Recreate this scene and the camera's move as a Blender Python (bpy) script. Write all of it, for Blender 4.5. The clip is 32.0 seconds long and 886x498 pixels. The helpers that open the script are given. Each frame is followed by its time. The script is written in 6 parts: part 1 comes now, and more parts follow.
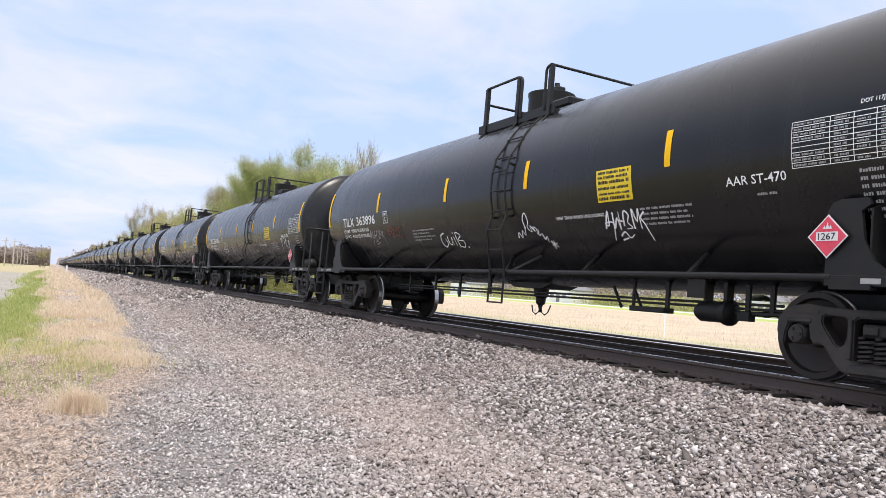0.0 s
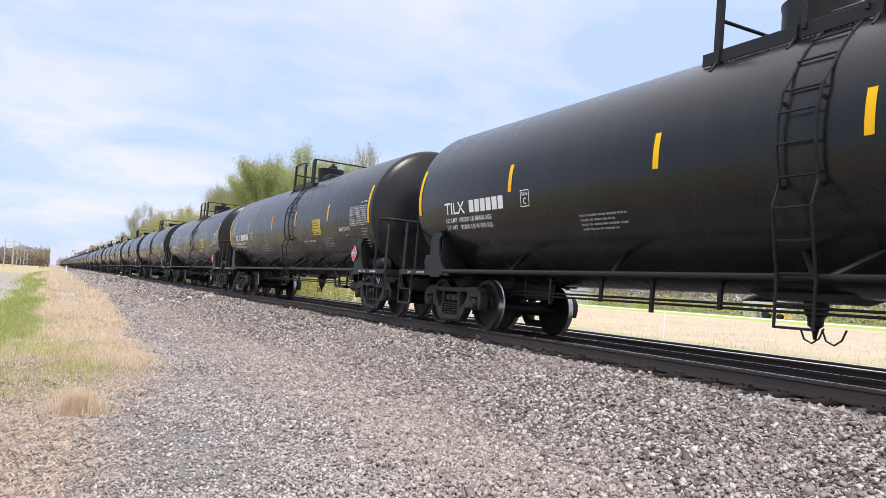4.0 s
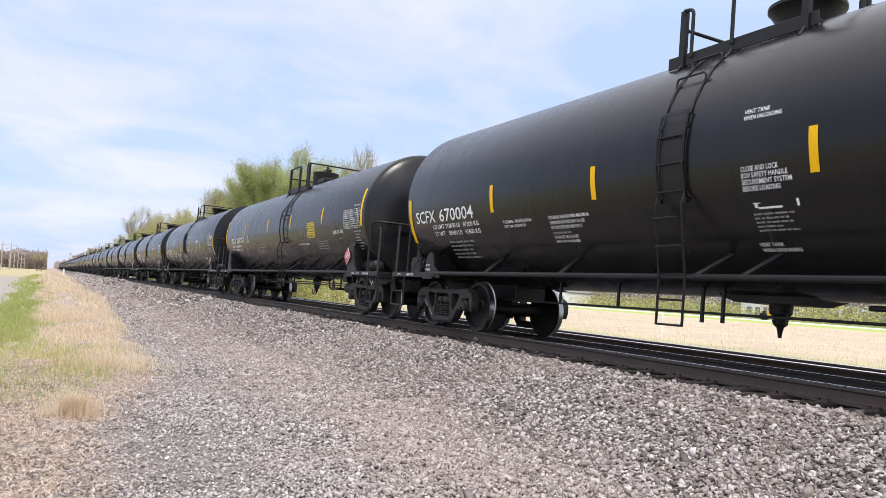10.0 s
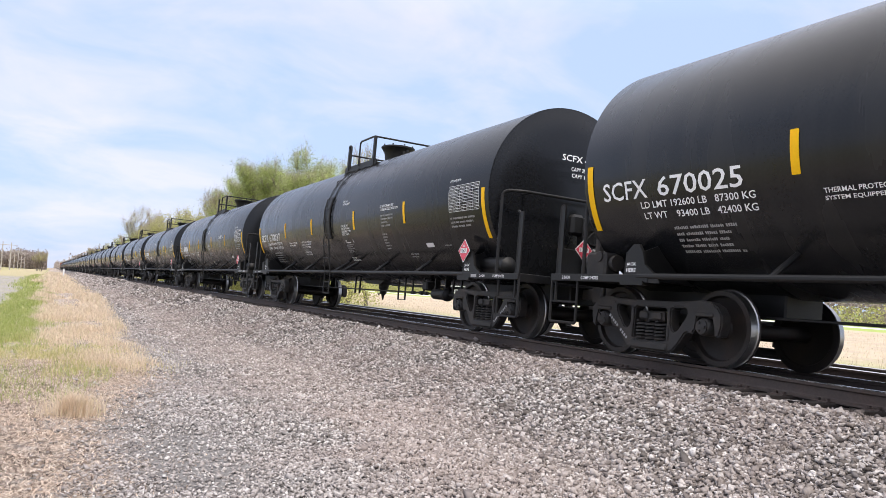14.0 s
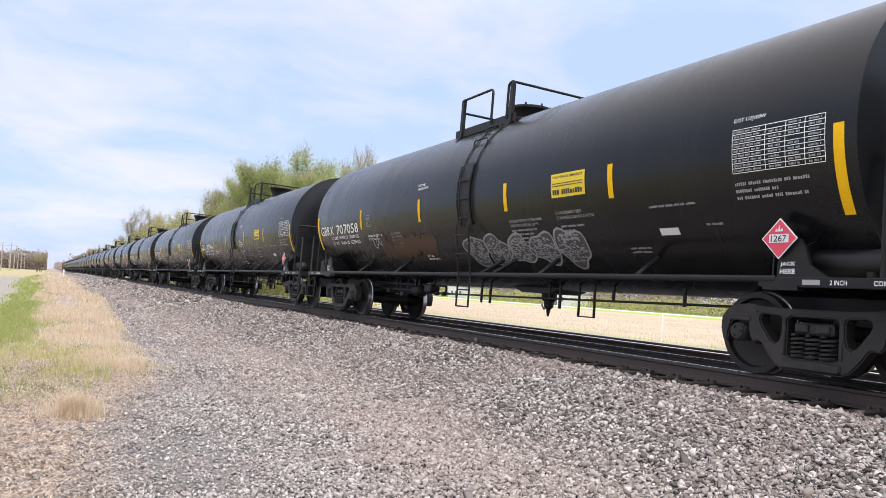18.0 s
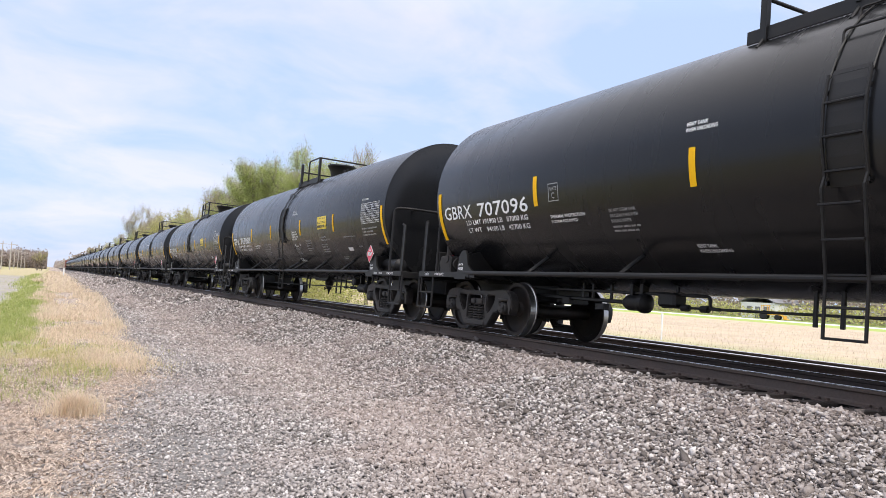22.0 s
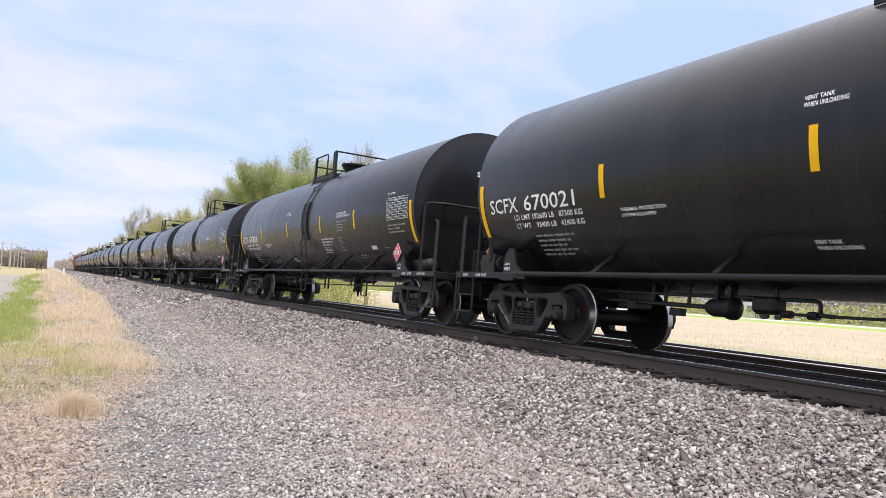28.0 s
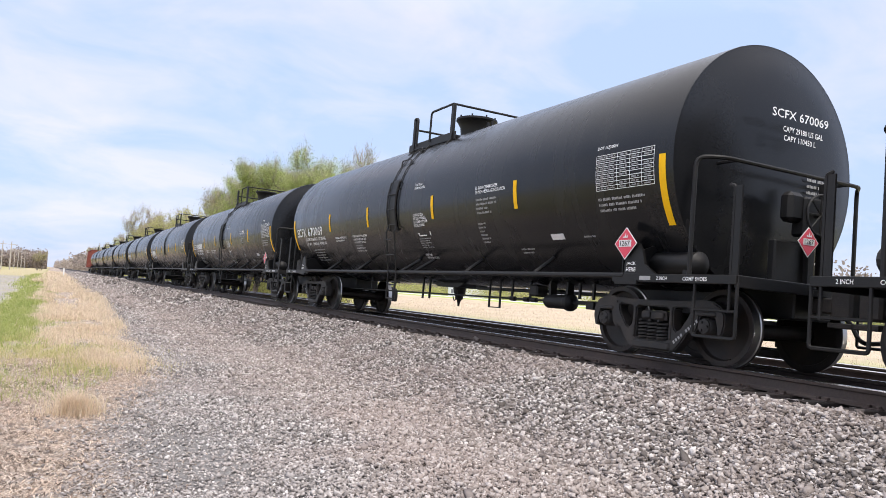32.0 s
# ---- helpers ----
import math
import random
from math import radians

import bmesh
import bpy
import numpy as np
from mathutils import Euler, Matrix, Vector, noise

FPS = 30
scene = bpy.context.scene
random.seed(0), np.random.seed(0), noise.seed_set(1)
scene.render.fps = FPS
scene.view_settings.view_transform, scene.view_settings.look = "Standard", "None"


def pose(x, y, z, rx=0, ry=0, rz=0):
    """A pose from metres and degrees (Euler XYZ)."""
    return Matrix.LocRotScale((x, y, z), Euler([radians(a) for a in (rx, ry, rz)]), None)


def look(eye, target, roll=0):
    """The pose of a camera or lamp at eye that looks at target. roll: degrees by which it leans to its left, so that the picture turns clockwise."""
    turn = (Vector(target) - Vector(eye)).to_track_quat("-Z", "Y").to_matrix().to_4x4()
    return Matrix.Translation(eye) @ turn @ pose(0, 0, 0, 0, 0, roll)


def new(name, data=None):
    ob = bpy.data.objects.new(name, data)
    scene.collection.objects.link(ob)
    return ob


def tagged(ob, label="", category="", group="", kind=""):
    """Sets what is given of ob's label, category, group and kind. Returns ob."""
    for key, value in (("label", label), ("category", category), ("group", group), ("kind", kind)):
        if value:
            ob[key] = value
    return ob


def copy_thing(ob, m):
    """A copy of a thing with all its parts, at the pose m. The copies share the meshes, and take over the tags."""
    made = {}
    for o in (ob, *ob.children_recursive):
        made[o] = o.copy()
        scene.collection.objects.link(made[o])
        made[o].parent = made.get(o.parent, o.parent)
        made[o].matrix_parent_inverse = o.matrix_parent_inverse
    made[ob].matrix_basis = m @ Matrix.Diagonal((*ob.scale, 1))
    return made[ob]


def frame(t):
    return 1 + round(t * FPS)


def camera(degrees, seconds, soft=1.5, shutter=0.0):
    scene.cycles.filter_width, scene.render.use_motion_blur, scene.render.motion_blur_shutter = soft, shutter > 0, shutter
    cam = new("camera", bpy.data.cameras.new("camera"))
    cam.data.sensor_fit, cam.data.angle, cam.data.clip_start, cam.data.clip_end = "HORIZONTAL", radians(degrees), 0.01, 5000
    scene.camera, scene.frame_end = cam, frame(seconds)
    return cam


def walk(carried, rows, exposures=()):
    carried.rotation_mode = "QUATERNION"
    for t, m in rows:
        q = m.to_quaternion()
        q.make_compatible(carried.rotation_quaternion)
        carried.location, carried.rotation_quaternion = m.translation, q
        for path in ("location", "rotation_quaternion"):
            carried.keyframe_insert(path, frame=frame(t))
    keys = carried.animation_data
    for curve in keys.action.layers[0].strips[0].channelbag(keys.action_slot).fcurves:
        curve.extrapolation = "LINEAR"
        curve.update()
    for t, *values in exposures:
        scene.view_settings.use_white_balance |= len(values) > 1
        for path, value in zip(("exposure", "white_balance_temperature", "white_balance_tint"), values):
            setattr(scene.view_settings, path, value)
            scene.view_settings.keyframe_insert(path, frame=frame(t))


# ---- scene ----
# World: x across the track, y along the track away from the camera, z up; rail tops at z = 0.
TRACK_X = 7.903          # centre of the near track
CANT = 1.8               # cross tilt of the track, degrees
TRUCK = 6.891            # truck centre from the middle of a car
TANK_R, TANK_Z = 1.603, 2.466

EYE = Vector((0.02, 0.0, 0.746))


def aim(yaw, pitch, roll):
    a, b = radians(yaw), radians(pitch)
    return look(EYE, EYE + Vector((math.sin(a) * math.cos(b), math.cos(a) * math.cos(b), math.sin(b))), roll)


cam = camera(60.39, 32.0, 0.5)
YAW, TIP, ROLL = 27.184, 3.088, 3.290
# small turns of the hand-held camera: seconds, yaw, pitch, roll
SWAY = [(0, -.17, -.21, .15), (3.5, -.17, -.21, .15), (5.5, 0, 0, 0), (6.5, 0, 0, 0), (7, 0, .05, 0), (9.5, 0, .05, 0),
        (10, 0, 0, 0), (11.5, 0, 0, 0), (12, 0, -.04, 0), (12.5, 0, 0, 0), (14.5, 0, 0, 0), (16.5, 0, -.025, 0),
        (17.5, 0, .05, 0), (18.5, 0, .04, 0), (19, 0, 0, 0), (19.5, 0, -.05, 0), (22.2, 0, -.05, 0), (23, 0, 0, 0),
        (25, 0, 0, 0), (27.5, 0, -.06, 0), (32, 0, -.055, 0)]
walk(cam, [(t, aim(YAW + a, TIP + b, ROLL + c)) for t, a, b, c in SWAY], [(0, 0.4), (32, 0.4)])
# ---- world and light: bright, thinly overcast spring sky ----
SUN_EL, SUN_AZ = 52, 190   # degrees; azimuth clockwise from +y


def link(nt, a, b):
    nt.links.new(a, b)


def make_world():
    w = bpy.data.worlds.new("sky")
    scene.world = w
    w.use_nodes = True
    nt = w.node_tree
    nt.nodes.clear()
    N = nt.nodes.new
    out, bg = N("ShaderNodeOutputWorld"), N("ShaderNodeBackground")
    sky = N("ShaderNodeTexSky")
    sky.sky_type = "NISHITA"
    sky.sun_disc = False
    sky.sun_elevation, sky.sun_rotation = radians(SUN_EL), radians(SUN_AZ)
    sky.dust_density = 1.5
    tc, sep = N("ShaderNodeTexCoord"), N("ShaderNodeSeparateXYZ")
    link(nt, tc.outputs["Generated"], sep.inputs[0])
    # cloud sheet at one height: direction over its rise
    up = N("ShaderNodeMath"); up.operation = "MAXIMUM"; up.inputs[1].default_value = 0.0
    link(nt, sep.outputs[2], up.inputs[0])
    lift = N("ShaderNodeMath"); lift.operation = "ADD"; lift.inputs[1].default_value = 0.30
    link(nt, up.outputs[0], lift.inputs[0])
    plane = N("ShaderNodeVectorMath"); plane.operation = "DIVIDE"
    com = N("ShaderNodeCombineXYZ")
    for k in (0, 1, 2):
        link(nt, lift.outputs[0], com.inputs[k])
    link(nt, tc.outputs["Generated"], plane.inputs[0]); link(nt, com.outputs[0], plane.inputs[1])
    mp = N("ShaderNodeMapping"); mp.inputs["Scale"].default_value = (0.95, 1.2, 0.5)
    mp.inputs["Rotation"].default_value = (0, 0, radians(-38))
    link(nt, plane.outputs[0], mp.inputs[0])
    big = N("ShaderNodeTexNoise"); big.inputs["Scale"].default_value = 2.7
    big.inputs["Detail"].default_value = 5; big.inputs["Roughness"].default_value = 0.55
    big.inputs["Distortion"].default_value = 0.35
    link(nt, mp.outputs[0], big.inputs["Vector"])
    ramp = N("ShaderNodeValToRGB")
    ramp.color_ramp.elements[0].position, ramp.color_ramp.elements[0].color = 0.37, (0, 0, 0, 1)
    ramp.color_ramp.elements[1].position, ramp.color_ramp.elements[1].color = 0.67, (1, 1, 1, 1)
    link(nt, big.outputs["Fac"], ramp.inputs[0])
    cloud = N("ShaderNodeMixRGB"); cloud.blend_type = "MIX"
    cloud.inputs[1].default_value = (4.75, 6.0, 8.6, 1)     # thin veil
    cloud.inputs[2].default_value = (7.1, 7.2, 8.7, 1)     # thicker sheet
    link(nt, ramp.outputs[0], cloud.inputs[0])
    mix = N("ShaderNodeMixRGB"); mix.inputs[0].default_value = 0.86
    white = N("ShaderNodeMapRange")          # and its cloud closes and whitens
    white.inputs["From Min"].default_value, white.inputs["From Max"].default_value = 0.40, 0.75
    link(nt, up.outputs[0], white.inputs["Value"])
    high = N("ShaderNodeMixRGB")
    high.inputs[2].default_value = (6.95, 6.75, 7.0, 1)
    link(nt, white.outputs[0], high.inputs[0]); link(nt, cloud.outputs[0], high.inputs[1])
    link(nt, sky.outputs[0], mix.inputs[1]); link(nt, high.outputs[0], mix.inputs[2])
    link(nt, mix.outputs[0], bg.inputs["Color"])
    # a thinly overcast sky grows brighter towards its zenith
    rise = N("ShaderNodeMapRange")
    rise.inputs["From Min"].default_value, rise.inputs["From Max"].default_value = 0.34, 1.0
    rise.inputs["To Min"].default_value, rise.inputs["To Max"].default_value = 0.1, 0.25
    link(nt, up.outputs[0], rise.inputs["Value"])
    link(nt, rise.outputs[0], bg.inputs["Strength"])
    link(nt, bg.outputs[0], out.inputs[0])


make_world()
sun = new("sun", bpy.data.lights.new("sun", "SUN"))
sun.data.energy, sun.data.angle, sun.data.color = 1.85, radians(13), (1.0, 0.93, 0.85)
_a, _e = radians(SUN_AZ), radians(SUN_EL)
sun.matrix_world = look((0, 0, 0), (-math.sin(_a) * math.cos(_e), -math.cos(_a) * math.cos(_e), -math.sin(_e)))
# ---- materials ----
MATS = {}


def mat(name, color, rough=0.6, metal=0.0, var=0.12, scale=3.0, fine=60.0, bump=0.15, bump_scale=80.0, random_by="",
        second=None, second_amt=0.5, spec=0.5, streak=None):
    """Painted or raw surface: base colour, two scales of variation, fine relief."""
    if name in MATS:
        return MATS[name]
    m = bpy.data.materials.new(name)
    MATS[name] = m
    m.use_nodes = True
    nt = m.node_tree
    b = nt.nodes["Principled BSDF"]
    N = nt.nodes.new
    tc = N("ShaderNodeTexCoord")
    n1, n2 = N("ShaderNodeTexNoise"), N("ShaderNodeTexNoise")
    n1.inputs["Scale"].default_value, n1.inputs["Detail"].default_value = scale, 4
    n2.inputs["Scale"].default_value, n2.inputs["Detail"].default_value = fine, 3
    src = tc.outputs["Object"]
    if streak:
        mp = N("ShaderNodeMapping"); mp.inputs["Scale"].default_value = streak
        link(nt, src, mp.inputs[0])
        link(nt, mp.outputs[0], n1.inputs["Vector"])
    else:
        link(nt, src, n1.inputs["Vector"])
    link(nt, src, n2.inputs["Vector"])
    add = N("ShaderNodeMath"); add.operation = "ADD"
    link(nt, n1.outputs["Fac"], add.inputs[0]); link(nt, n2.outputs["Fac"], add.inputs[1])
    val = N("ShaderNodeMapRange")
    val.inputs["From Min"].default_value, val.inputs["From Max"].default_value = 0.6, 1.4
    val.inputs["To Min"].default_value, val.inputs["To Max"].default_value = 1 - var, 1 + var
    link(nt, add.outputs[0], val.inputs["Value"])
    col = N("ShaderNodeMixRGB"); col.blend_type = "MIX"
    c2 = second or color
    col.inputs[1].default_value, col.inputs[2].default_value = (*color, 1), (*c2, 1)
    r2 = N("ShaderNodeMapRange")
    r2.inputs["From Min"].default_value, r2.inputs["From Max"].default_value = 0.45, 0.65
    r2.inputs["To Max"].default_value = second_amt
    link(nt, n1.outputs["Fac"], r2.inputs["Value"])
    if random_by == "object" and second:      # some of the repeats are dustier than others
        info, share = N("ShaderNodeObjectInfo"), N("ShaderNodeMath")
        share.operation = "MULTIPLY"
        link(nt, info.outputs["Random"], share.inputs[0]); link(nt, r2.outputs[0], share.inputs[1]); link(nt, share.outputs[0], col.inputs[0])
    else:
        link(nt, r2.outputs[0], col.inputs[0])
    mul = N("ShaderNodeVectorMath"); mul.operation = "SCALE"
    link(nt, col.outputs[0], mul.inputs[0])
    fac = val.outputs[0]
    if random_by:
        if random_by == "island":
            g = N("ShaderNodeNewGeometry"); r = g.outputs["Random Per Island"]
        else:
            g = N("ShaderNodeObjectInfo"); r = g.outputs["Random"]
        rr = N("ShaderNodeMapRange")
        rr.inputs["To Min"].default_value, rr.inputs["To Max"].default_value = 0.78, 1.22
        link(nt, r, rr.inputs["Value"])
        m2 = N("ShaderNodeMath"); m2.operation = "MULTIPLY"
        link(nt, fac, m2.inputs[0]); link(nt, rr.outputs[0], m2.inputs[1])
        fac = m2.outputs[0]
    link(nt, fac, mul.inputs["Scale"])
    link(nt, mul.outputs[0], b.inputs["Base Color"])
    rm = N("ShaderNodeMapRange")
    rm.inputs["To Min"].default_value, rm.inputs["To Max"].default_value = max(0.03, rough - 0.1), min(1, rough + 0.1)
    link(nt, n1.outputs["Fac"], rm.inputs["Value"]); link(nt, rm.outputs[0], b.inputs["Roughness"])
    b.inputs["Metallic"].default_value = metal
    b.inputs["Specular IOR Level"].default_value = spec
    if bump:
        bp = N("ShaderNodeBump"); bp.inputs["Strength"].default_value = bump; bp.inputs["Distance"].default_value = 0.01
        n3 = N("ShaderNodeTexNoise"); n3.inputs["Scale"].default_value = bump_scale
        link(nt, src, n3.inputs["Vector"]); link(nt, n3.outputs["Fac"], bp.inputs["Height"])
        link(nt, bp.outputs[0], b.inputs["Normal"])
    return m


M_TANK = mat("tank_black_paint", (0.0098, 0.0104, 0.0120), 0.26, 0, 0.22, 0.9, 30, 0.03, 25, "object", second=(0.0155, 0.0154, 0.0158), second_amt=1.0, spec=.33, streak=(1.0, 2.6, .4))
M_BLACK = mat("frame_black_paint", (0.0075, 0.0074, 0.0078), 0.5, 0, 0.25, 3, 50, 0.1, 60, spec=.35, second=(0.014, 0.012, 0.011))
M_TRUCK = mat("truck_grimy_steel", (0.020, 0.0185, 0.018), 0.62, 0, 0.3, 4, 50, 0.25, 70, second=(0.05, 0.038, 0.03))
M_WHEEL = mat("wheel_brown_steel", (0.017, 0.0135, 0.012), 0.6, 0.2, 0.25, 4, 40, 0.1, 60, second=(0.035, 0.022, 0.016))
M_TREAD = mat("polished_tread", (0.55, 0.55, 0.56), 0.22, 1.0, 0.1, 5, 60, 0.03)
M_WHEEL_TREAD = mat("worn_wheel_tread", (0.46, 0.455, 0.45), 0.34, 1.0, 0.15, 5, 60, 0.05)
M_RAIL = mat("rail_rusty_web", (0.078, 0.060, 0.052), 0.8, 0.1, 0.25, 2, 40, 0.2, 60, second=(0.075, 0.05, 0.04))
M_TIE = mat("tie_creosoted_wood", (0.06, 0.047, 0.04), 0.9, 0, 0.3, 3, 30, 0.4, 40, "object")
M_WHITE = mat("white_stencil_paint", (0.88, 0.88, 0.88), 0.6, 0, 0.08, 4, 60, 0.0)
M_YELLOW = mat("yellow_reflective_tape", (0.93, 0.52, 0.006), 0.5, 0, 0.08, 3, 40, 0.0, spec=.2)
# ---- mesh tools ----
def finish(bm, name, mats, smooth=False):
    bmesh.ops.recalc_face_normals(bm, faces=bm.faces)
    me = bpy.data.meshes.new(name)
    bm.to_mesh(me)
    bm.free()
    for m in mats if isinstance(mats, (list, tuple)) else [mats]:
        me.materials.append(m)
    if smooth:
        me.polygons.foreach_set("use_smooth", [True] * len(me.polygons))
        me.set_sharp_from_angle(angle=radians(38))
    return me


def part(name, bm, material, parent, label="", smooth=False, at=None):
    """One mesh object under a thing or a part; bm may be a bmesh or a finished mesh."""
    me = bm if isinstance(bm, bpy.types.Mesh) else finish(bm, name, material, smooth)
    ob = new(name, me)
    ob.parent = parent
    if at is not None:
        ob.matrix_basis = at
    if label:
        ob["label"] = label
    return ob


def box(bm, x0, x1, y0, y1, z0, z1, bevel=0.0, turn=None):
    m = Matrix.Translation(((x0 + x1) / 2, (y0 + y1) / 2, (z0 + z1) / 2))
    if turn is not None:
        m = m @ turn
    r = bmesh.ops.create_cube(bm, size=1, matrix=m @ Matrix.Diagonal((abs(x1 - x0), abs(y1 - y0), abs(z1 - z0), 1)))
    if bevel:
        es = {e for v in r["verts"] for e in v.link_edges}
        bmesh.ops.bevel(bm, geom=list(es), offset=bevel, segments=1, affect="EDGES")


def rod(bm, a, b, r, seg=8, r2=None):
    a, b = Vector(a), Vector(b)
    d = b - a
    m = Matrix.Translation((a + b) / 2) @ d.to_track_quat("Z", "Y").to_matrix().to_4x4()
    bmesh.ops.create_cone(bm, cap_ends=True, segments=seg, radius1=r, radius2=r if r2 is None else r2, depth=d.length, matrix=m)


def tube(bm, pts, r, seg=8):
    """A bent pipe through the points."""
    pts = [Vector(p) for p in pts]
    rings = []
    up = None
    for i, p in enumerate(pts):
        d = (pts[min(i + 1, len(pts) - 1)] - pts[max(i - 1, 0)]).normalized()
        if up is None:
            up = d.orthogonal().normalized()
        up = (up - d * up.dot(d)).normalized()
        side = d.cross(up)
        rings.append([bm.verts.new(p + r * (math.cos(k * math.tau / seg) * up + math.sin(k * math.tau / seg) * side)) for k in range(seg)])
    for a, b in zip(rings, rings[1:]):
        for k in range(seg):
            bm.faces.new((a[k], a[(k + 1) % seg], b[(k + 1) % seg], b[k]))
    bm.faces.new(rings[0]), bm.faces.new(rings[-1][::-1])


def bend(pts, r=0.08, n=4):
    """Rounds the corners of a polyline."""
    pts = [Vector(p) for p in pts]
    out = [pts[0]]
    for a, b, c in zip(pts, pts[1:], pts[2:]):
        u, v = (a - b), (c - b)
        k = min(r, u.length * .45, v.length * .45)
        p, q = b + u.normalized() * k, b + v.normalized() * k
        out += [(p * (1 - t) ** 2 + b * 2 * t * (1 - t) + q * t * t) for t in [i / n for i in range(n + 1)]]
    return out + [pts[-1]]


def lathe(bm, profile, seg=40, axis="X", mat_of=None):
    """Turns (along, radius) points round an axis."""
    rings = []
    for s, r in profile:
        ring = []
        for k in range(seg):
            a = k * math.tau / seg
            c, d = r * math.cos(a), r * math.sin(a)
            ring.append(bm.verts.new((s, c, d) if axis == "X" else (c, s, d) if axis == "Y" else (c, d, s)))
        rings.append(ring)
    for i, (a, b) in enumerate(zip(rings, rings[1:])):
        for k in range(seg):
            f = bm.faces.new((a[k], a[(k + 1) % seg], b[(k + 1) % seg], b[k]))
            if mat_of:
                f.material_index = mat_of(i)
    bm.faces.new(rings[0]), bm.faces.new(rings[-1])


def prism(bm, pts, x0, x1):
    """A (y, z) outline with thickness along x."""
    a = [bm.verts.new((x0, y, z)) for y, z in pts]
    b = [bm.verts.new((x1, y, z)) for y, z in pts]
    bm.faces.new(a), bm.faces.new(b[::-1])
    n = len(pts)
    for i in range(n):
        bm.faces.new((a[i], a[(i + 1) % n], b[(i + 1) % n], b[i]))


FONT_CACHE = {}


def letters(text):
    """Flat letters of the built-in font: points, faces, left, right, base, top."""
    if text not in FONT_CACHE:
        cu = bpy.data.curves.new("lettering", "FONT")
        cu.body = text
        cu.resolution_u = 2
        cu.offset = .009          # stencil letters are bold
        ob = bpy.data.objects.new("lettering", cu)
        me = ob.to_mesh()
        vs = [(v.co.x, v.co.y) for v in me.vertices]
        fs = [tuple(p.vertices) for p in me.polygons]
        ob.to_mesh_clear()
        bpy.data.objects.remove(ob)
        bpy.data.curves.remove(cu)
        xs, ys = [v[0] for v in vs], [v[1] for v in vs]
        FONT_CACHE[text] = (vs, fs, min(xs), max(xs), min(ys), max(ys))
    return FONT_CACHE[text]


def lay_text(bm, text, place, a0, b0, width, height):
    """Letters with their lower left corner at (a0, b0), on the surface that place(a, b) gives."""
    vs, fs, l, r, d, u = letters(text)
    k, h = width / (r - l), height / (u - d)
    new_vs = [bm.verts.new(place(a0 + (x - l) * k, b0 + (y - d) * h)) for x, y in vs]
    for f in fs:
        try:
            bm.faces.new([new_vs[i] for i in f])
        except ValueError:
            pass


def lay_rect(bm, place, a0, b0, a1, b1, n=1):
    """A flat patch on a surface, cut into n strips upward so that it follows a curve."""
    rows = []
    for i in range(n + 1):
        b = b0 + (b1 - b0) * i / n
        rows.append((bm.verts.new(place(a0, b)), bm.verts.new(place(a1, b))))
    for (p, q), (s, t) in zip(rows, rows[1:]):
        bm.faces.new((p, q, t, s))


def lay_bars(bm, place, a0, b0, width, line, rows, rng, fill=0.62):
    """Writing too small to read: rows of words made of small letter-sized bars."""
    for r in range(rows):
        b = b0 - r * line * 1.35
        h = line * fill
        a, end = a0, a0 + width * (1 if r == 0 else rng.uniform(.55, 1))
        while a < end - .01:
            for k in range(rng.randint(3, 9)):
                w = h * rng.uniform(.42, .7)
                if a + w > end:
                    break
                lay_rect(bm, place, a, b, a + w, b + h * rng.choice((1, 1, .8)))
                a += w + h * .2
            a += h * .7


# ---- ground ----
GROUND = -0.76
SECOND = 4.25            # offset of the second track


def ground_z(x):
    """Cross-section: path level, ballast bank, two track beds, lower field beyond."""
    pts = ((-3.65, GROUND), (-1.75, -.19), (-1.32, -.18), (-1.2, -.235), (1.2, -.29), (2.6, -.43), (6.0, -.45), (8.4, -1.0), (30, -1.25), (80, -1.25), (95, -1.12))
    X = x - TRACK_X
    if X <= pts[0][0]:
        return GROUND
    for (a, za), (b, zb) in zip(pts, pts[1:]):
        if X <= b:
            return za + (zb - za) * (X - a) / (b - a)
    return pts[-1][1]


def ground_h(x, y):
    z = ground_z(x)
    X = x - TRACK_X
    if abs(x) < 32 and -12 < y < 90 and not -1.4 < X < 6.2:
        z += noise.noise(Vector((x * .5, y * .5, 3))) * .05 + noise.noise(Vector((x * 1.7, y * 1.7, 9))) * .02
    return z


def grass_edge(y):
    """Where the gravel gives way to straw and grass, towards -x."""
    return min(max(.3 + .07 * (y - 5), .5 + .28 * (y - 8)), 1.62 + .03 * (y - 13), 2.6 + .006 * (y - 45))


def node_math(nt, op, a, b=None, c=None, clamp=False):
    n = nt.nodes.new("ShaderNodeMath")
    n.operation, n.use_clamp = op, clamp
    for i, v in enumerate((a, b, c)):
        if v is None:
            continue
        if isinstance(v, (int, float)):
            n.inputs[i].default_value = v
        else:
            link(nt, v, n.inputs[i])
    return n.outputs[0]


def node_noise(nt, vec, scale, detail=4, rough=.55):
    n = nt.nodes.new("ShaderNodeTexNoise")
    n.inputs["Scale"].default_value, n.inputs["Detail"].default_value, n.inputs["Roughness"].default_value = scale, detail, rough
    link(nt, vec, n.inputs["Vector"])
    return n.outputs["Fac"]


def node_range(nt, v, a, b, c=0.0, d=1.0, smooth=True):
    n = nt.nodes.new("ShaderNodeMapRange")
    n.interpolation_type = "SMOOTHSTEP" if smooth else "LINEAR"
    link(nt, v, n.inputs["Value"])
    for k, x in zip(("From Min", "From Max", "To Min", "To Max"), (a, b, c, d)):
        n.inputs[k].default_value = x
    return n.outputs[0]


